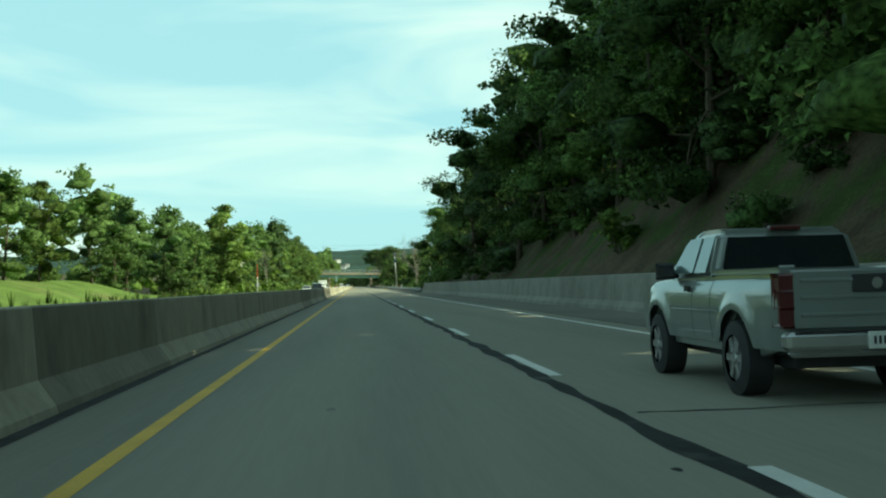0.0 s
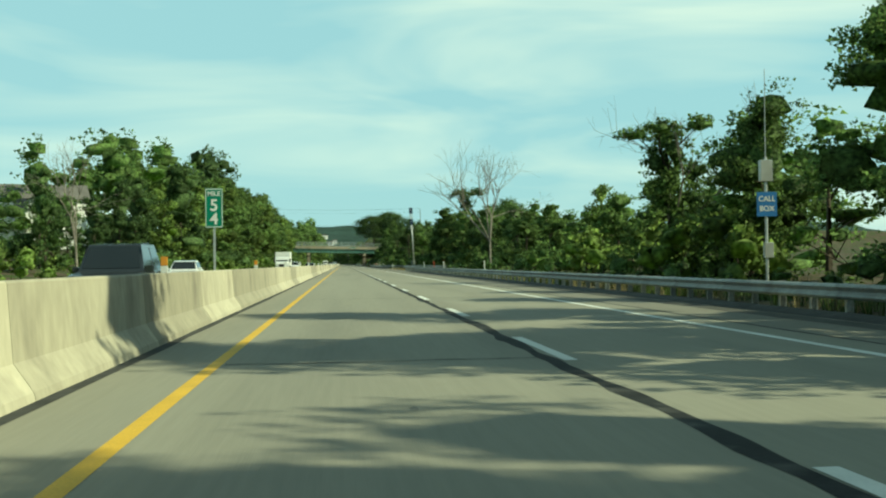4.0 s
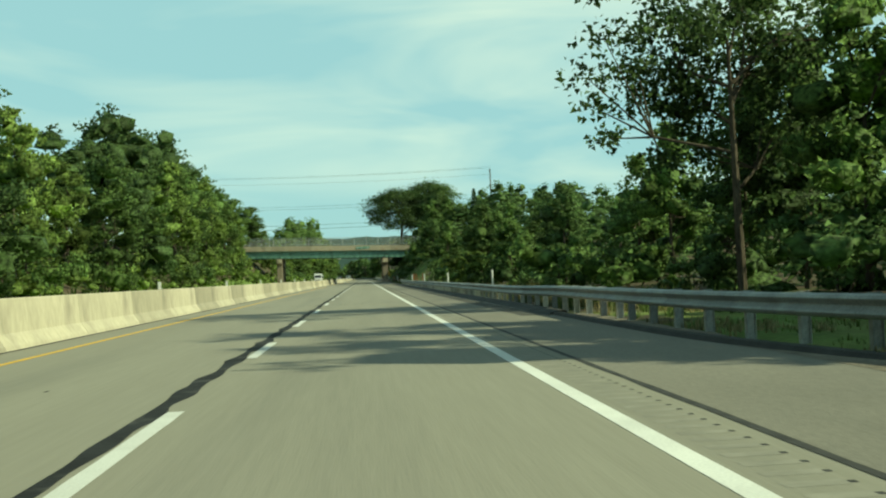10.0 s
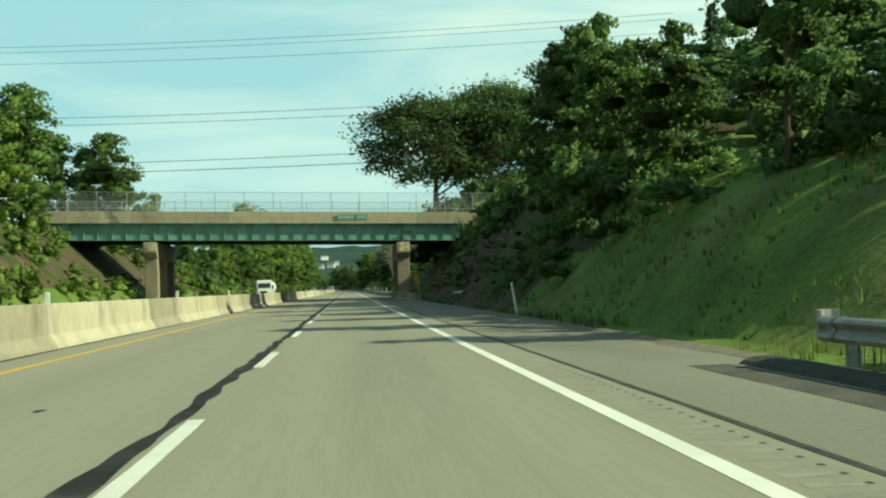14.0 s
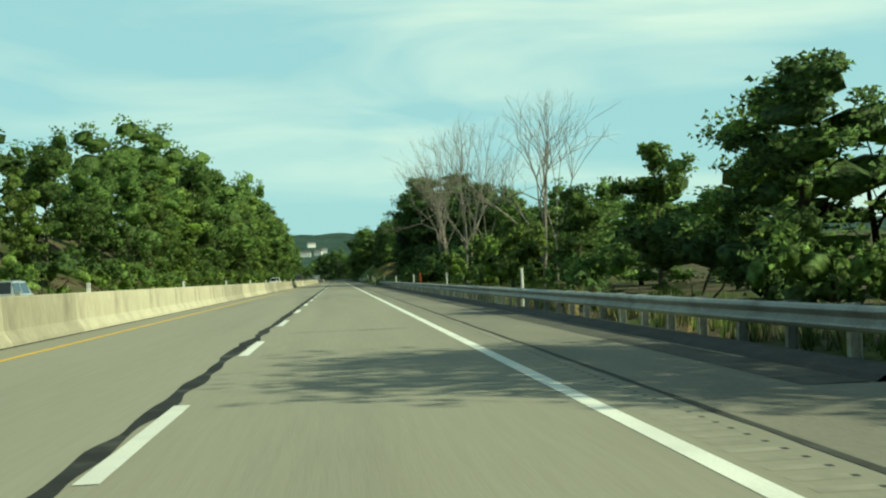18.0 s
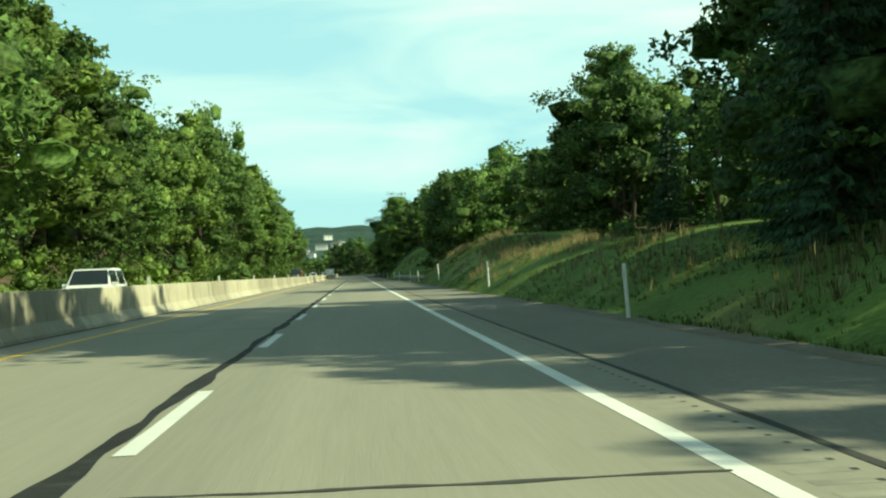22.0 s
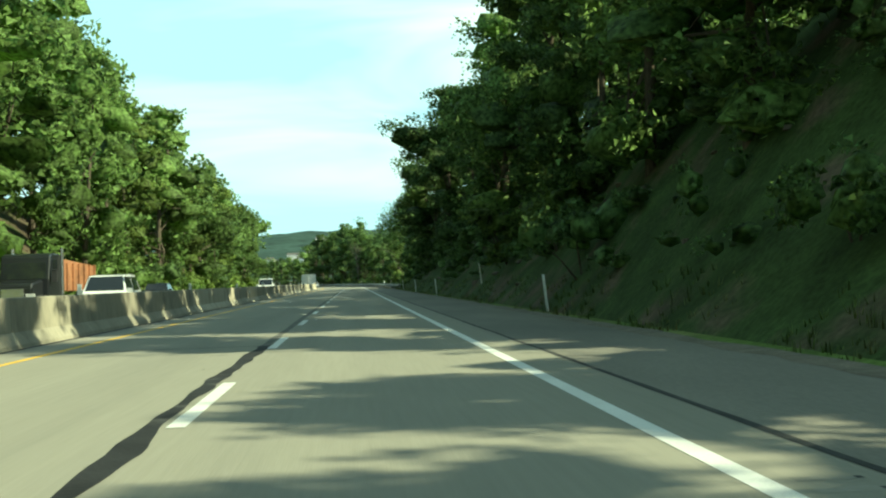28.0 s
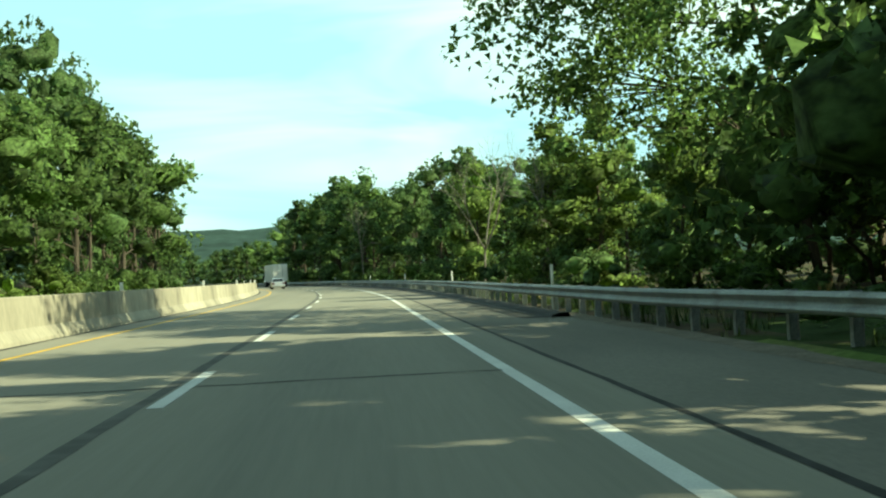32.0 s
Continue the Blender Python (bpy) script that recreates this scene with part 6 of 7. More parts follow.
SILVER, WHITE_P, DARK_P, GREY_P = ("silver", (0.46, 0.48, 0.48), 0.5), ("white", (0.72, 0.72, 0.70), 0.0), ("dark", (0.03, 0.035, 0.04), 0.3), ("pewter", (0.20, 0.222, 0.21), 0.3)
pickup(Matrix.Translation((2.15, 6.38, 0)) @ Matrix.Diagonal((1.0, 1.0, 1.0, 1)), GREY_P, "pewter extended-cab pickup truck with a chrome step bumper")
p = rd(1274, -2.1)
saloon(Matrix.Translation(p) @ pose(0, 0, 0, 0, 0, heading(1274)), SILVER, "small silver saloon car driving ahead on the bend")
p = rd(1327, 1.9)
lorry(Matrix.Translation(p) @ pose(0, 0, 0, 0, 0, heading(1327)), "white semi trailer truck driving ahead on the bend", 0, "trailer", "trailer_truck")
saloon(oncoming(179.5, -9.2), DARK_P, "dark SUV on the opposite carriageway", 1.85, 4.7, 1.9, 1.0, "suv")
saloon(oncoming(215, -12.6), WHITE_P, "white car on the opposite carriageway", 1.5)
lorry(oncoming(322, -12.8), "white box truck on the opposite carriageway", 0, "box", "box_truck")
saloon(oncoming(342, -8.8), DARK_P, "dark saloon on the opposite carriageway", 1.45)
saloon(oncoming(362, -12.6), WHITE_P, "white SUV on the opposite carriageway", 1.75, 4.7, 1.9, 1.0, "suv")
lorry(oncoming(663, -11.4), "white tanker truck on the opposite carriageway", 0, "tanker", "tanker_truck")
saloon(oncoming(690, -12.6), SILVER, "silver car on the opposite carriageway", 1.6, boxy=0.6)
saloon(oncoming(830, -9.6), WHITE_P, "white SUV on the opposite carriageway", 1.8, 4.8, 1.9, 1.0, "suv")
lorry(oncoming(1043, -13.6), "black dump truck with a rusty tipper body", 0, "dump", "dump_truck")
saloon(oncoming(1040, -9.1), WHITE_P, "white estate car beside the median barrier", 1.8, 4.8, 1.9, 1.0, "suv")
saloon(oncoming(1070, -12.6), DARK_P, "dark car on the opposite carriageway", 1.5)
saloon(oncoming(1120, -9.0), WHITE_P, "white van on the opposite carriageway", 1.9, 5.0, 1.9, 1.0, "suv")

# ---- far hill with houses ----
# the bluish haze of distance is put into the hill's own colour
HILL = material("far_woods", (0.035, 0.06, 0.05), 0.9, spec=0.05, noise_size=0.012, spread=0.3, fine=0.06, bump=0.5, bump_size=0.08)
ROOF = material("roof_shingle", (0.12, 0.11, 0.10), 0.9, noise_size=1, spread=0.2)
SIDING = material("pale_siding", (0.68, 0.67, 0.63), 0.7, noise_size=0.6, spread=0.08, random_amount=0.12)
v, f = [], []
nx, ny = 90, 26
for j in range(ny):
    for i in range(nx):
        x = -1500 + 3000 * i / (nx - 1)
        y = 2050 + 1500 * j / (ny - 1)
        k = j / (ny - 1)
        ridge = 112 + 26 * noise.noise(Vector((x * 0.0016, 3, 0))) + 9 * noise.noise(Vector((x * 0.008, y * 0.004, 1)))
        rise = k * k * (3 - 2 * k) if k < 0.75 else 0.84 - (k - 0.75) * 0.6
        v.append((x, y, max(2, ridge * rise / 0.84 + 5 * noise.noise(Vector((x * 0.03, y * 0.03, 0))) + 3.5 * noise.noise(Vector((x * 0.09, y * 0.09, 0))))))
for j in range(ny - 1):
    for i in range(nx - 1):
        f.append((j * nx + i, j * nx + i + 1, (j + 1) * nx + i + 1, (j + 1) * nx + i))
hill_me = pydata(v, f, smooth=True)
tagged(link("far_hill", hill_me, mat=HILL), "hazy wooded hill beyond the valley", "hill", kind="structure")


def house(m, w, d, h, label, name="house"):
    b = thing(name, m, label, "house", "houses on the far hill")
    part("wall", boxes(((-w / 2, -d / 2, -3), (w / 2, d / 2, h)), bevel=0.03), SIDING, b)
    part("roof", prism([(-d / 2 - 0.4, h - 0.1), (d / 2 + 0.4, h - 0.1), (0, h + d * 0.28)], -w / 2 - 0.4, w / 2 + 0.4, 0.0), ROOF, b)
    for k in range(max(2, int(w / 4))):
        x = -w / 2 + w * (k + 0.5) / max(2, int(w / 4))
        for z in ((1.2,) if h < 4.5 else (1.2, 4.0)):
            win = part("window", boxes(((x - 0.7, -d / 2 - 0.06, z), (x + 0.7, -d / 2 + 0.02, z + 1.4)), bevel=0.02), GLASS, b)
            part("frame", boxes(((x - 0.8, -d / 2 - 0.04, z - 0.1), (x - 0.7, -d / 2 + 0.02, z + 1.5)), ((x + 0.7, -d / 2 - 0.04, z - 0.1), (x + 0.8, -d / 2 + 0.02, z + 1.5))), SIDING, win)


rng = random.Random(9)
for x, y, z, w in ((-78, 2390, 36, 22), (-52, 2400, 43, 26), (-30, 2410, 45, 18), (-96, 2380, 27, 16), (-66, 2370, 30, 15), (-20, 2430, 49, 14), (-44, 2500, 62, 20), (-110, 2400, 31, 14)):
    house(Matrix.Translation((x, y, z)) @ pose(0, 0, 0, 0, 0, rng.uniform(-15, 15)), w * 0.7, 9, 4.6, "pale house on the far hillside")
house(Matrix.Translation((-36.0, 266, 6.2)) @ pose(0, 0, 0, 0, 0, 20), 9, 6, 2.6, "pale low building above the roadside trees")

mark = thing("lattice_pole", Matrix.Translation((-18.2, 165, land(165, -18.2))), "white pole topped by a slim red lattice beside the opposite carriageway", "pole")
bm = bmesh.new()
rod(bm, (0, 0, -0.4), (0, 0, 3.1), 0.055, sides=10)
part("pole", bm, PLASTIC_WHITE, mark, smooth=True)
bm = bmesh.new()
for k in range(3):
    a, b = 2.094 * k, 2.094 * (k + 1)
    rod(bm, (0.09 * math.cos(a), 0.09 * math.sin(a), 2.95), (0.07 * math.cos(a), 0.07 * math.sin(a), 5.1), 0.018, sides=6)
    for j in range(9):
        rod(bm, (0.085 * math.cos(a), 0.085 * math.sin(a), 3.0 + j * 0.23), (0.085 * math.cos(b), 0.085 * math.sin(b), 3.2 + j * 0.23), 0.011, sides=4)
part("lattice", bm, ORANGE, mark, "red painted steel lattice")
part("box", boxes(((-0.32, 0.1, 1.5), (0.28, 0.35, 2.1)), bevel=0.02), SIGN_BACK, mark, "grey control box")

# ---- single trees that stand out ----
rng = random.Random(31)
plant(VINES[1], 380, 25.6, 18.5, rng, wide=0.8, label="tall vine-smothered tree with a flat top")
plant(OAK, 624.5, 11.8, 21.0, rng, wide=1.15)
for s, x, tall in ((598, -27, 13.5), (629, -27, 14.0)):
    plant(VEILED[0], s, x, tall, rng, wide=1.2)
plant(OAK, 626, 18.8, 26.5 - land(626, 18.8), rng, wide=1.25, label="great dark oak on the bank behind the overpass")
plant(OPENTREE, 626, 21.0, 16.0, rng, wide=1.3, label="dark tree with an open crown above the bank")
plant(DEAD[0], 492, 9.8, 2.2, rng, "dry brush", wide=1.6, label="dry leafless bramble bush behind the guide rail")
plant(DEAD[1], 495, 10.4, 1.8, rng, "dry brush", wide=1.8, label="dry leafless bramble bush behind the guide rail")
plant(SHRUBS[1], 503, 13.4, 4.0, rng, "roadside shrubs", wide=1.2, label="vine-covered shrub below the dark woods")
plant(SHRUBS[0], 499.5, 12.4, 2.6, rng, "roadside shrubs", wide=1.3)
for s, x, tall in ((706, 12.2, 3.4), (709.5, 12.6, 4.4), (713, 12.0, 4.0), (732, 11.6, 3.4), (738, 12.2, 3.0)):
    plant(SHRUBS[0], s, x, tall, rng, "roadside shrubs", wide=0.9, label="bright green bush behind the guide rail")
for s, x, tall in ((605.4, 11.4, 1.6), (605.6, 12.6, 2.0), (605.0, 13.8, 2.2), (604.0, 15.0, 2.2), (602.6, 16.2, 2.2), (600.5, 17.0, 2.2), (603.6, 13.0, 1.4), (601.6, 14.6, 1.6)):
    plant(SHRUBS[0], s, x, tall, rng, "roadside shrubs", wide=1.2, label="sunlit light green shrub beside the overpass")
for s, x, tall in ((538, 12.4, 1.8), (541, 10.6, 1.3), (543.5, 13.6, 2.2), (545, 9.6, 1.2), (546.5, 11.6, 1.9), (548, 14.6, 2.4), (549, 10.2, 1.4), (550.5, 12.8, 2.0), (552, 9.4, 1.1), (553.5, 11.2, 1.7), (555, 13.8, 2.2), (557, 10.0, 1.3)):
    plant(SHRUBS[1 + int(s) % 2], s, x, tall, rng, "roadside shrubs", wide=1.2, label="low bramble shrub on the steep bank")
for k in range(16):
    plant(SHRUBS[1 + k % 2], 763 + k * 1.55, (11.2, 14.6, 12.6, 16.8)[k % 4], (2.4, 4.2, 3.0, 5.0)[k % 4], rng, "roadside shrubs", wide=1.1, label="dark leafy bush at the edge of the woods")
# the first five are added for the shade they cast near the overpass
for s, x, top in ((573, 17.5, 18.0), (578, 18.5, 19.0), (583, 17.6, 18.5), (626, 20.5, 15.0), (629, 23.5, 16.0), (979, 20.5, 13.5), (984, 20.0, 14.0), (989, 19.6, 14.5), (994, 19.8, 14.5), (999, 18.4, 13.5)):
    plant(DENSE[0], s, x, top - land(s, x), rng, wide=1.25)
for s, x, tall in ((615.5, 12.2, 3.0), (617, 14.6, 3.6), (618.5, 11.4, 3.4), (619.5, 16.8, 4.2), (621, 13.4, 4.4), (623, 10.8, 3.2), (625, 15.0, 5.0)):
    plant(SHRUBS[2], s, x, tall, rng, "roadside shrubs", wide=1.2, label="dark shrub in the shade behind the overpass")
for s, x, tall in ((770, 20.2, 10.5), (775, 19.6, 13.0), (780, 19.8, 13.0), (787, 20.8, 11.4), (792, 20.6, 12.0), (796.5, 19.5, 13.2), (799.5, 16.2, 14.5), (803, 14.6, 15.0), (807, 14.8, 15.5), (811, 15.2, 14.2), (816, 16.0, 13.8), (820.5, 18.2, 11.4), (801, 20.5, 15.0), (806.5, 20.5, 15.0), (850, 19.0, 12.6), (854.5, 18.8, 12.0), (858, 20.0, 10.5), (867, 18.6, 9.0), (875, 18.2, 8.0), (883, 17.4, 7.0)):
    plant(FINE[0] if s < 860 else DENSE[0], s, x, tall, rng, wide=1.15)
for s, x, tall in ((168, -23.4, 15.6), (174, -25.2, 15.0), (179, -27.5, 14.0)):
    plant(VEILED[1], s, x, tall - land(s, x), rng, wide=1.15, label="tall full-crowned tree beyond the opposite carriageway")
plant(VEILED[2], 226, -24.3, 8.2, rng, wide=0.75)
plant(VINES[0], 201, 14.6, 9.0, rng, wide=1.1)
plant(DENSE[0], 673, 14.6, 7.1, rng, wide=1.35)
for s, x, tall in ((327, 26.5, 13.0), (334, 27.5, 13.6), (341, 27.8, 12.6)):
    plant(OPENTREE, s, x, tall - land(s, x), rng, wide=1.15, label="tall dark tree behind the grass strip")
plant(BROAD[3], 378, 20.0, 11.5, rng, wide=1.3, label="tall open-crowned tree behind the mast")
plant(OPENTREE, 396, 13.4, 12.8, rng, wide=1.0, label="open-crowned tree behind the guide rail")
plant(BROAD[1], 399, 16.8, 8.8, rng, wide=1.1)
for s, x, tall, d in ((257, 13.2, 14.0, 0), (262, 14.0, 14.5, 1), (202, 15.0, 10.5, 1), (225, -21.8, 10.5, 0), (703, 14.0, 11.8, 2), (710, 14.6, 13.0, 0), (716, 16, 12.6, 1), (742, 12.0, 13, 2), (746, 14.2, 17, 2), (750, 12.8, 16, 2), (752, 15.5, 18, 2), (757, 14.0, 17, 2), (761, 16.5, 18, 2), (766, 13.5, 15, 0), (735, 15, 14, 2), (1213, 13, 12, 1), (1188, 12.6, 8, 0), (1290, 12.5, 13, 0)):
    plant(DEAD[d], s, x, tall, rng, "dead trees")
for s, x, tall in ((864, 20, 9.2), (868, 22.5, 9.0), (806, 11.6, 9.5), (846, 20.5, 8), (566, 24, 9)):
    plant(SPRUCES[0], s, x, tall, rng, "spruces", wide=1.0)
plant(LIGHTTREE, 653.5, 18.6, 12.9, rng, wide=1.0)
plant(BROAD[2], 920, 16.6, 8.6, rng, wide=1.5, label="low spreading light green tree above the grass bank")
ob = plant(LEANER, 1162, 15.4, 18.0, rng, wide=1.08)
ob.matrix_basis = Matrix.Translation(ob.location) @ pose(0, 0, 0, 0, -13, 0) @ Matrix.Translation(-ob.location) @ ob.matrix_basis
for s, x, tall in ((1143, 12.5, 5.5), (1146, 15.5, 6.5), (1150, 13.6, 5.0), (1153, 17.0, 7.0), (1157, 14.5, 5.0), (1160, 18.5, 7.5), (1166, 17.5, 7.0)):
    plant(SHRUBS[2], s, x, tall, rng, "roadside shrubs", wide=1.0, label="tall leafy thicket at the end of the bank")

# ---- grass, weeds and rocks ----
BLADE = material("grass_blades", (0.13, 0.175, 0.045), 0.7, noise_size=0.3, spread=0.25, island=0.35, trans=0.4, spec=0.2, second=(0.17, 0.15, 0.06), second_size=0.25, second_range=(0.52, 0.68))
DRY = material("dry_grass_blades", (0.30, 0.25, 0.13), 0.8, noise_size=0.4, spread=0.2, island=0.3, trans=0.35, spec=0.2)
WEED = material("weed_leaves", (0.085, 0.13, 0.035), 0.6, noise_size=0.3, spread=0.3, island=0.35, trans=0.4, spec=0.25)
GRIT = material("shoulder_grit", (0.15, 0.128, 0.095), 0.95, noise_size=2.0, spread=0.3, fine=18, bump=0.6, bump_size=25)


def tufts(name, spans, mat, tall, width, blades, seed, label):
    """Blades in tufts over stretches (s from, to, x from, to, tufts per square metre, height factor)."""
    rs = np.random.RandomState(seed)
    V = []
    for a, b, x0, x1, dense, k in spans:
        n = int((b - a) * abs(x1 - x0) * dense)
        for i in range(n):
            s, x = a + (b - a) * rs.rand(), x0 + (x1 - x0) * rs.rand()
            patch = noise.noise(Vector((s * 0.22, x * 0.35, seed)))
            if patch < -0.12:
                continue
            p = np.array(rd(s, x, land(s, x) - 0.03)[:])
            h = tall * k * (0.5 + rs.rand()) * (0.8 + 0.8 * max(0, patch))
            for j in range(blades):
                t = rs.rand() * 6.283
                q = p + np.array([math.cos(t), math.sin(t), 0]) * 0.10 * rs.rand()
                lean = np.array([math.cos(t), math.sin(t), 0]) * h * 0.45 * rs.rand()
                side = np.array([math.sin(t + rs.rand()), -math.cos(t), 0]) * width * (0.6 + 0.7 * rs.rand())
                V += [q - side, q + side, q + lean + (0, 0, h * (0.7 + 0.5 * rs.rand()))]
    me = pydata(np.array(V), [(3 * i, 3 * i + 1, 3 * i + 2) for i in range(len(V) // 3)])
    N = rs.normal(size=(len(V), 3)) * 0.25 + (0.15, 0, 1)
    soften(me, (N / np.linalg.norm(N, axis=1)[:, None]).tolist())
    return tagged(link(name, me, mat=mat), label, "grass", kind="stuff")


tufts("grass_tufts", [(318, 386, 8.0, 13.0, 7, 0.6), (500, 546, 7.5, 15, 7, 1), (546, 604, 7.6, 9.2, 10, 1.1), (618, 650, 7.6, 14, 9, 1.1), (785, 900, 7.5, 13.5, 16, 0.6), (900, 960, 8.3, 11, 4, 1.2), (960, 1005, 7.6, 14.5, 13, 0.5), (1005, 1150, 7.6, 9.2, 8, 1.0)],
      BLADE, 0.2, 0.012, 6, 3, "rough green roadside grass")
tufts("roadside_weeds", [(152, 318, 7.7, 11, 6, 1), (388, 500, 7.7, 11.5, 6, 1), (650, 782, 7.7, 11, 6, 1), (894, 960, 9.2, 12, 3.5, 1.1), (1150, 1240, 7.9, 11, 3.6, 1), (-20, 150, 8.0, 9.4, 3, 0.6)],
      WEED, 0.42, 0.014, 11, 4, "tall green weeds behind the guide rail")
tufts("dry_weeds", [(152, 310, 7.7, 10.5, 3, 0.8), (388, 520, 7.7, 10.5, 4, 0.8), (505, 545, 9, 14, 0.8, 0.9), (650, 782, 7.7, 10.5, 3, 0.8), (830, 888, 10.4, 14.0, 6, 0.9), (826, 888, 8.6, 10.6, 1.0, 0.7), (790, 826, 9.5, 12.5, 2.5, 0.8), (975, 1000, 11.5, 13.5, 2.0, 0.8), (800, 850, 8.4, 9.6, 1.8, 1.0), (318, 386, 7.5, 13, 14.0, 0.3), (1150, 1220, 8, 11, 0.8, 1)],
      DRY, 0.55, 0.010, 9, 6, "dry straw-coloured seed heads and weeds")
tufts("verge_grass", [(-30, 600, -18.3, -21.5, 0.7, 1), (620, 1300, -18.3, -21.5, 0.7, 1.1)], WEED, 0.7, 0.09, 5, 8, "uncut grass and weeds below the woods")

# crumbled edge between the shoulder and the grass
for a, b in ((317, 392), (520, 640), (782, 1160)):
    st = stations(a, b, 0.9)
    v = []
    for s in st:
        w = (8.3 if 330 < s < 372 else 7.55) + 0.25 * noise.noise(Vector((s * 0.5, 0, 2))) + 0.15 * noise.noise(Vector((s * 1.7, 0, 9)))
        v += [rd(s, 7.05 + 0.22 * noise.noise(Vector((s * 0.7, 4, 0))), -0.024)[:], rd(s, w, -0.004)[:]]
    tagged(link("gravel_edge", pydata(v, [(2 * i, 2 * i + 1, 2 * i + 3, 2 * i + 2) for i in range(len(st) - 1)]), mat=GRIT), "strip of grit and crumbled asphalt beside the shoulder", "gravel", kind="structure")


def rock_mesh(seed, flat):
    rs = np.random.RandomState(seed)
    bm = bmesh.new()
    bmesh.ops.create_icosphere(bm, subdivisions=1, radius=0.62)
    for p in bm.verts:
        q = np.clip(np.array(p.co[:]) * 1.5, -0.5, 0.5) + rs.normal(size=3) * 0.07
        p.co = Vector((q[0], q[1], q[2] * flat))
    return to_mesh(bm)


ROCKS = [rock_mesh(k, (0.35, 0.8, 0.5, 0.28)[k]) for k in range(4)]
rng = random.Random(12)
for label, spots in (("broken layered rock showing in the shaded bank", [(rng.uniform(97, 106), rng.uniform(9.0, 10.6), rng.uniform(0.5, 1.5), 1) for k in range(34)] + [(rng.uniform(100, 114), rng.uniform(10.2, 12.6), rng.uniform(0.6, 1.7), rng.randrange(3)) for k in range(40)] + [(rng.uniform(84, 142), rng.uniform(8.8, 10.4), rng.uniform(0.25, 0.7), 2) for k in range(26)]),
                     ("loose scree fallen below the rock ledges", [(rng.gauss(575, 2.2), rng.uniform(8.3, 10.4), rng.uniform(0.12, 0.4), rng.randrange(4)) for k in range(60)] + [(rng.gauss(596, 2.0), rng.uniform(8.4, 10.6), rng.uniform(0.15, 0.55), rng.randrange(4)) for k in range(80)]),
                     ("scattered stones in the weedy bank", [(rng.uniform(1008, 1146), rng.uniform(8.8, 12.5), rng.uniform(0.15, 0.45), rng.randrange(1, 3)) for k in range(50)])):
    outcrop = thing("rock_outcrop", label=label, category="rock", kind="structure")
    for s, x, size, which in spots:
        ob = link("rock", ROCKS[which], outcrop, mat=ROCK)
        ob.matrix_basis = Matrix.Translation(rd(s, x, land(s, x) - size * 0.12)) @ pose(0, 0, 0, rng.uniform(-9, 9), -8 + rng.uniform(-9, 9), rng.uniform(0, 360)) @ Matrix.Diagonal((size, size * rng.uniform(0.8, 1.7), size, 1))

# beds of rock in the cut before the overpass
LEDGES = []
for seed in range(5):
    rs = np.random.RandomState(400 + seed)
    bm = bmesh.new()
    bmesh.ops.create_grid(bm, x_segments=6, y_segments=2, size=0.5)
    bmesh.ops.solidify(bm, geom=bm.faces[:], thickness=1.0)
    for p in bm.verts:
        end = 1 - 0.35 * (abs(p.co.x) * 2) ** 2
        p.co = Vector((p.co.x + rs.normal() * 0.02, p.co.y * end + rs.normal() * 0.09, p.co.z * end + rs.normal() * 0.1))
    LEDGES.append(to_mesh(bm))
beds = thing("rock_outcrop", label="brown layered rock beds showing in the shaded bank", category="rock", kind="structure")
z = 1.5
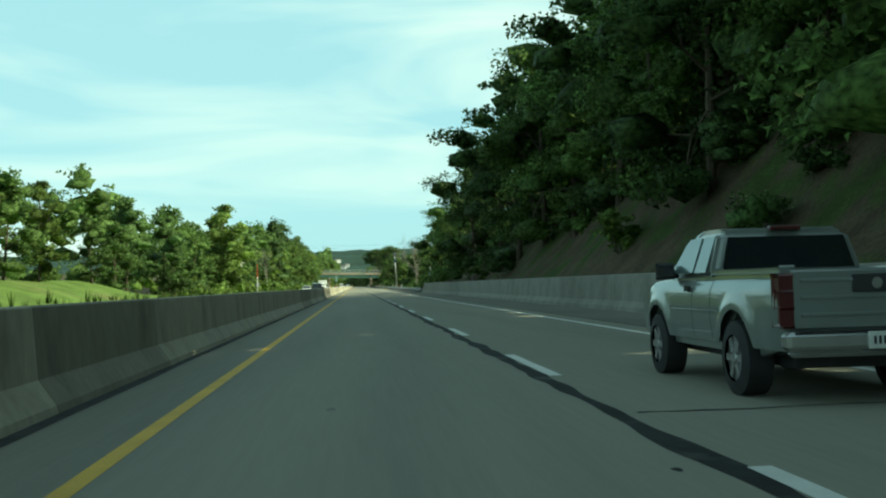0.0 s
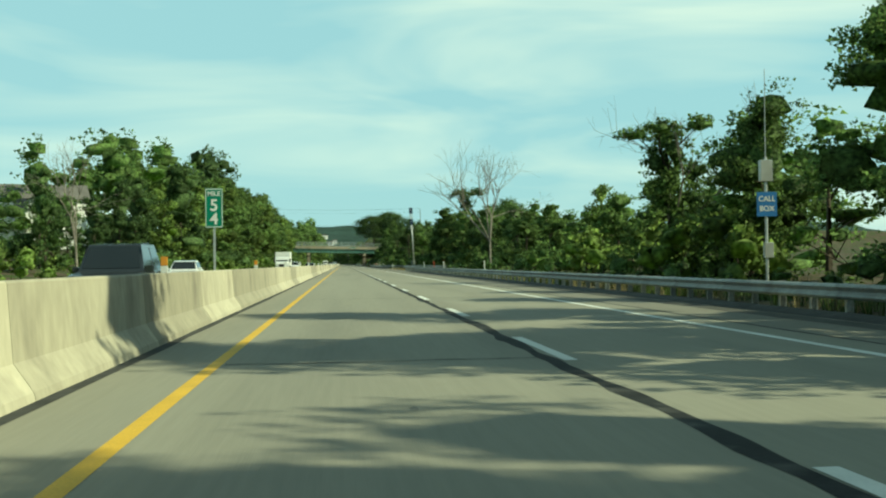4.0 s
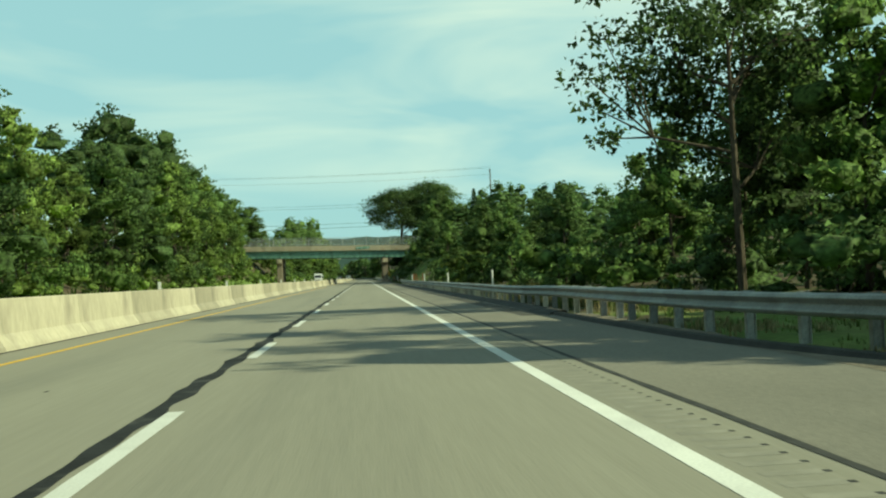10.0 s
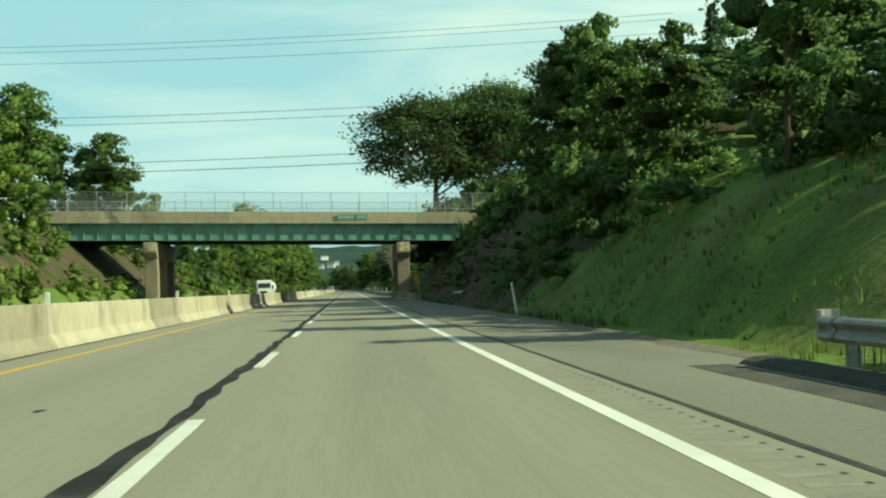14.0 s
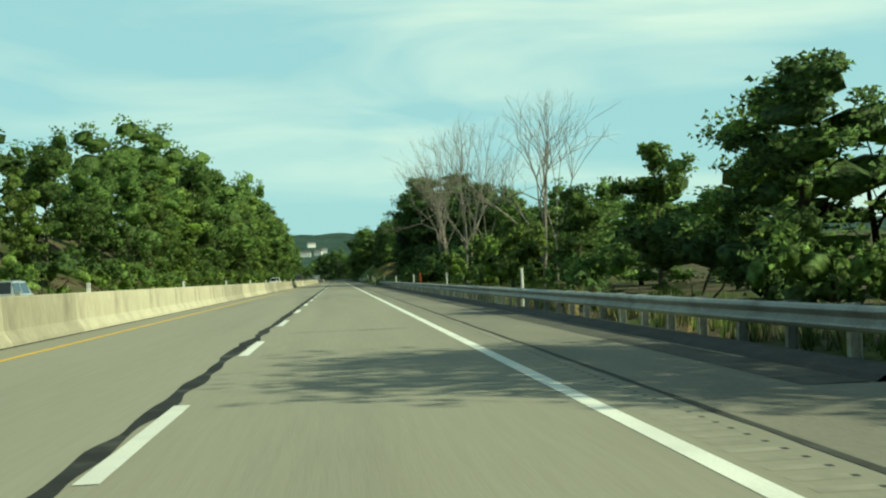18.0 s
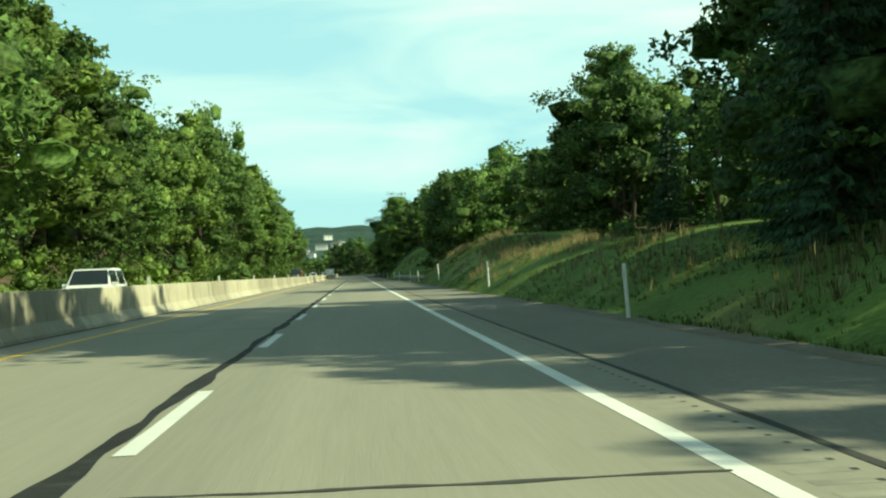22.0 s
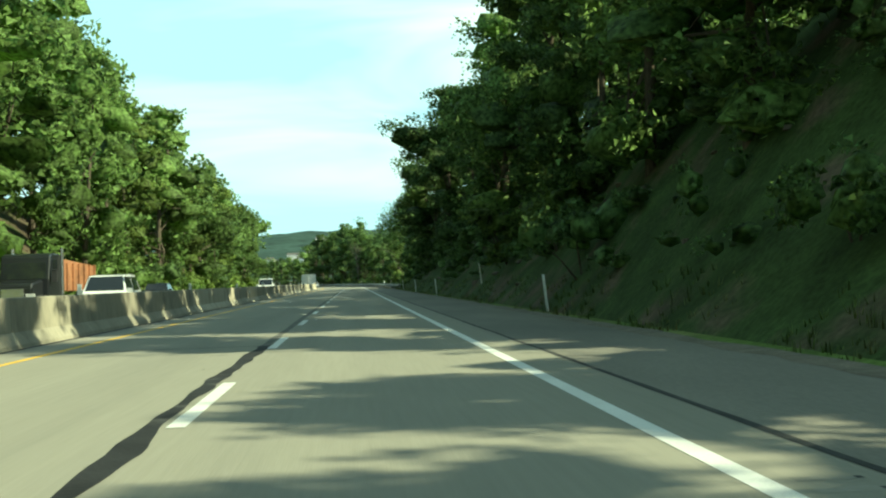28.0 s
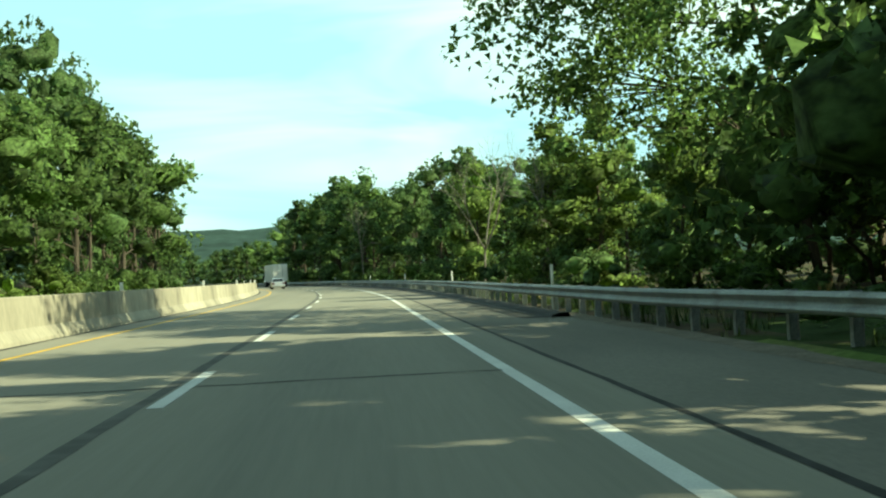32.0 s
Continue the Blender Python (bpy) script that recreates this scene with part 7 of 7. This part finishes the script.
while z < 6.6:
    s = 568.0 + rng.uniform(0, 4)
    while s < 606:
        long, thick = rng.uniform(1.3, 3.6), rng.uniform(0.28, 0.62)
        if noise.noise(Vector((s * 0.13, z * 0.5, 7))) > 0.02 + 0.05 * (z - 1.5):
            x = 8.3
            while land(s, x) < z and x < 17:
                x += 0.1
            ob = link("rock_bed", LEDGES[rng.randrange(5)], beds, mat=ROCK)
            ob.matrix_basis = Matrix.Translation((x + 0.28 - rng.uniform(0.0, 0.3), s + long / 2, z)) @ pose(0, 0, 0, rng.uniform(-4, 4), rng.uniform(-8, 4), 90 + rng.uniform(-6, 6)) @ Matrix.Diagonal((long, 1.0, thick, 1))
        s += long * rng.uniform(0.85, 1.1)
    z += rng.uniform(0.36, 0.6)
pipe = thing("drain_pipe", Matrix.Translation((8.9, 574.6, land(574.6, 8.9) + 0.12)) @ pose(0, 0, 0, 0, 0, 25), "short white plastic drain pipe lying on the scree", "pipe")
bm = bmesh.new()
rod(bm, (-0.45, 0, 0), (0.3, 0, 0.05), 0.06, sides=10)
rod(bm, (0.3, 0, 0.05), (0.42, 0, -0.12), 0.06, sides=10)
part("tube", bm, PLASTIC_WHITE, pipe)

# tar spots, stains and a short sealed crack on the pavement
rng = random.Random(61)
STAIN = material("oil_stain", (0.15, 0.142, 0.118), 0.9, noise_size=4, spread=0.2)
for k in range(80):
    s, x = rng.uniform(0, 1170), rng.choice((-2.4, -2.0, 1.7, 2.1, -0.3, 3.0, 5.4)) + rng.uniform(-0.5, 0.5)
    a, b, n = rng.uniform(0.02, 0.07), rng.uniform(0.05, 0.2), 12
    v = [(math.cos(6.283 * i / n) * a * rng.uniform(0.6, 1.2), math.sin(6.283 * i / n) * b * rng.uniform(0.6, 1.2), 0) for i in range(n)]
    ob = link("tar_spot" if k % 3 == 0 else "stain", pydata(v, [tuple(range(n))]), road, mat=TAR if k % 3 == 0 else STAIN)
    ob.matrix_basis = pose(x, s, 0.0015 if x < 4.46 else 0.002 - 0.0108 * (x - 4.46))
strip("sealed_crack", 5.75, 0.06, 971, 986, -0.011, CRACK, shoulder, 0.5, 0.1, 0.6)
strip("sealed_crack", 5.2, 0.05, 640, 652, -0.005, CRACK, shoulder, 0.5, 0.08, 0.6)

# the patterns of the trees are no longer needed
for p in PROTOS:
    for o in (*p.children_recursive, p):
        bpy.data.objects.remove(o)
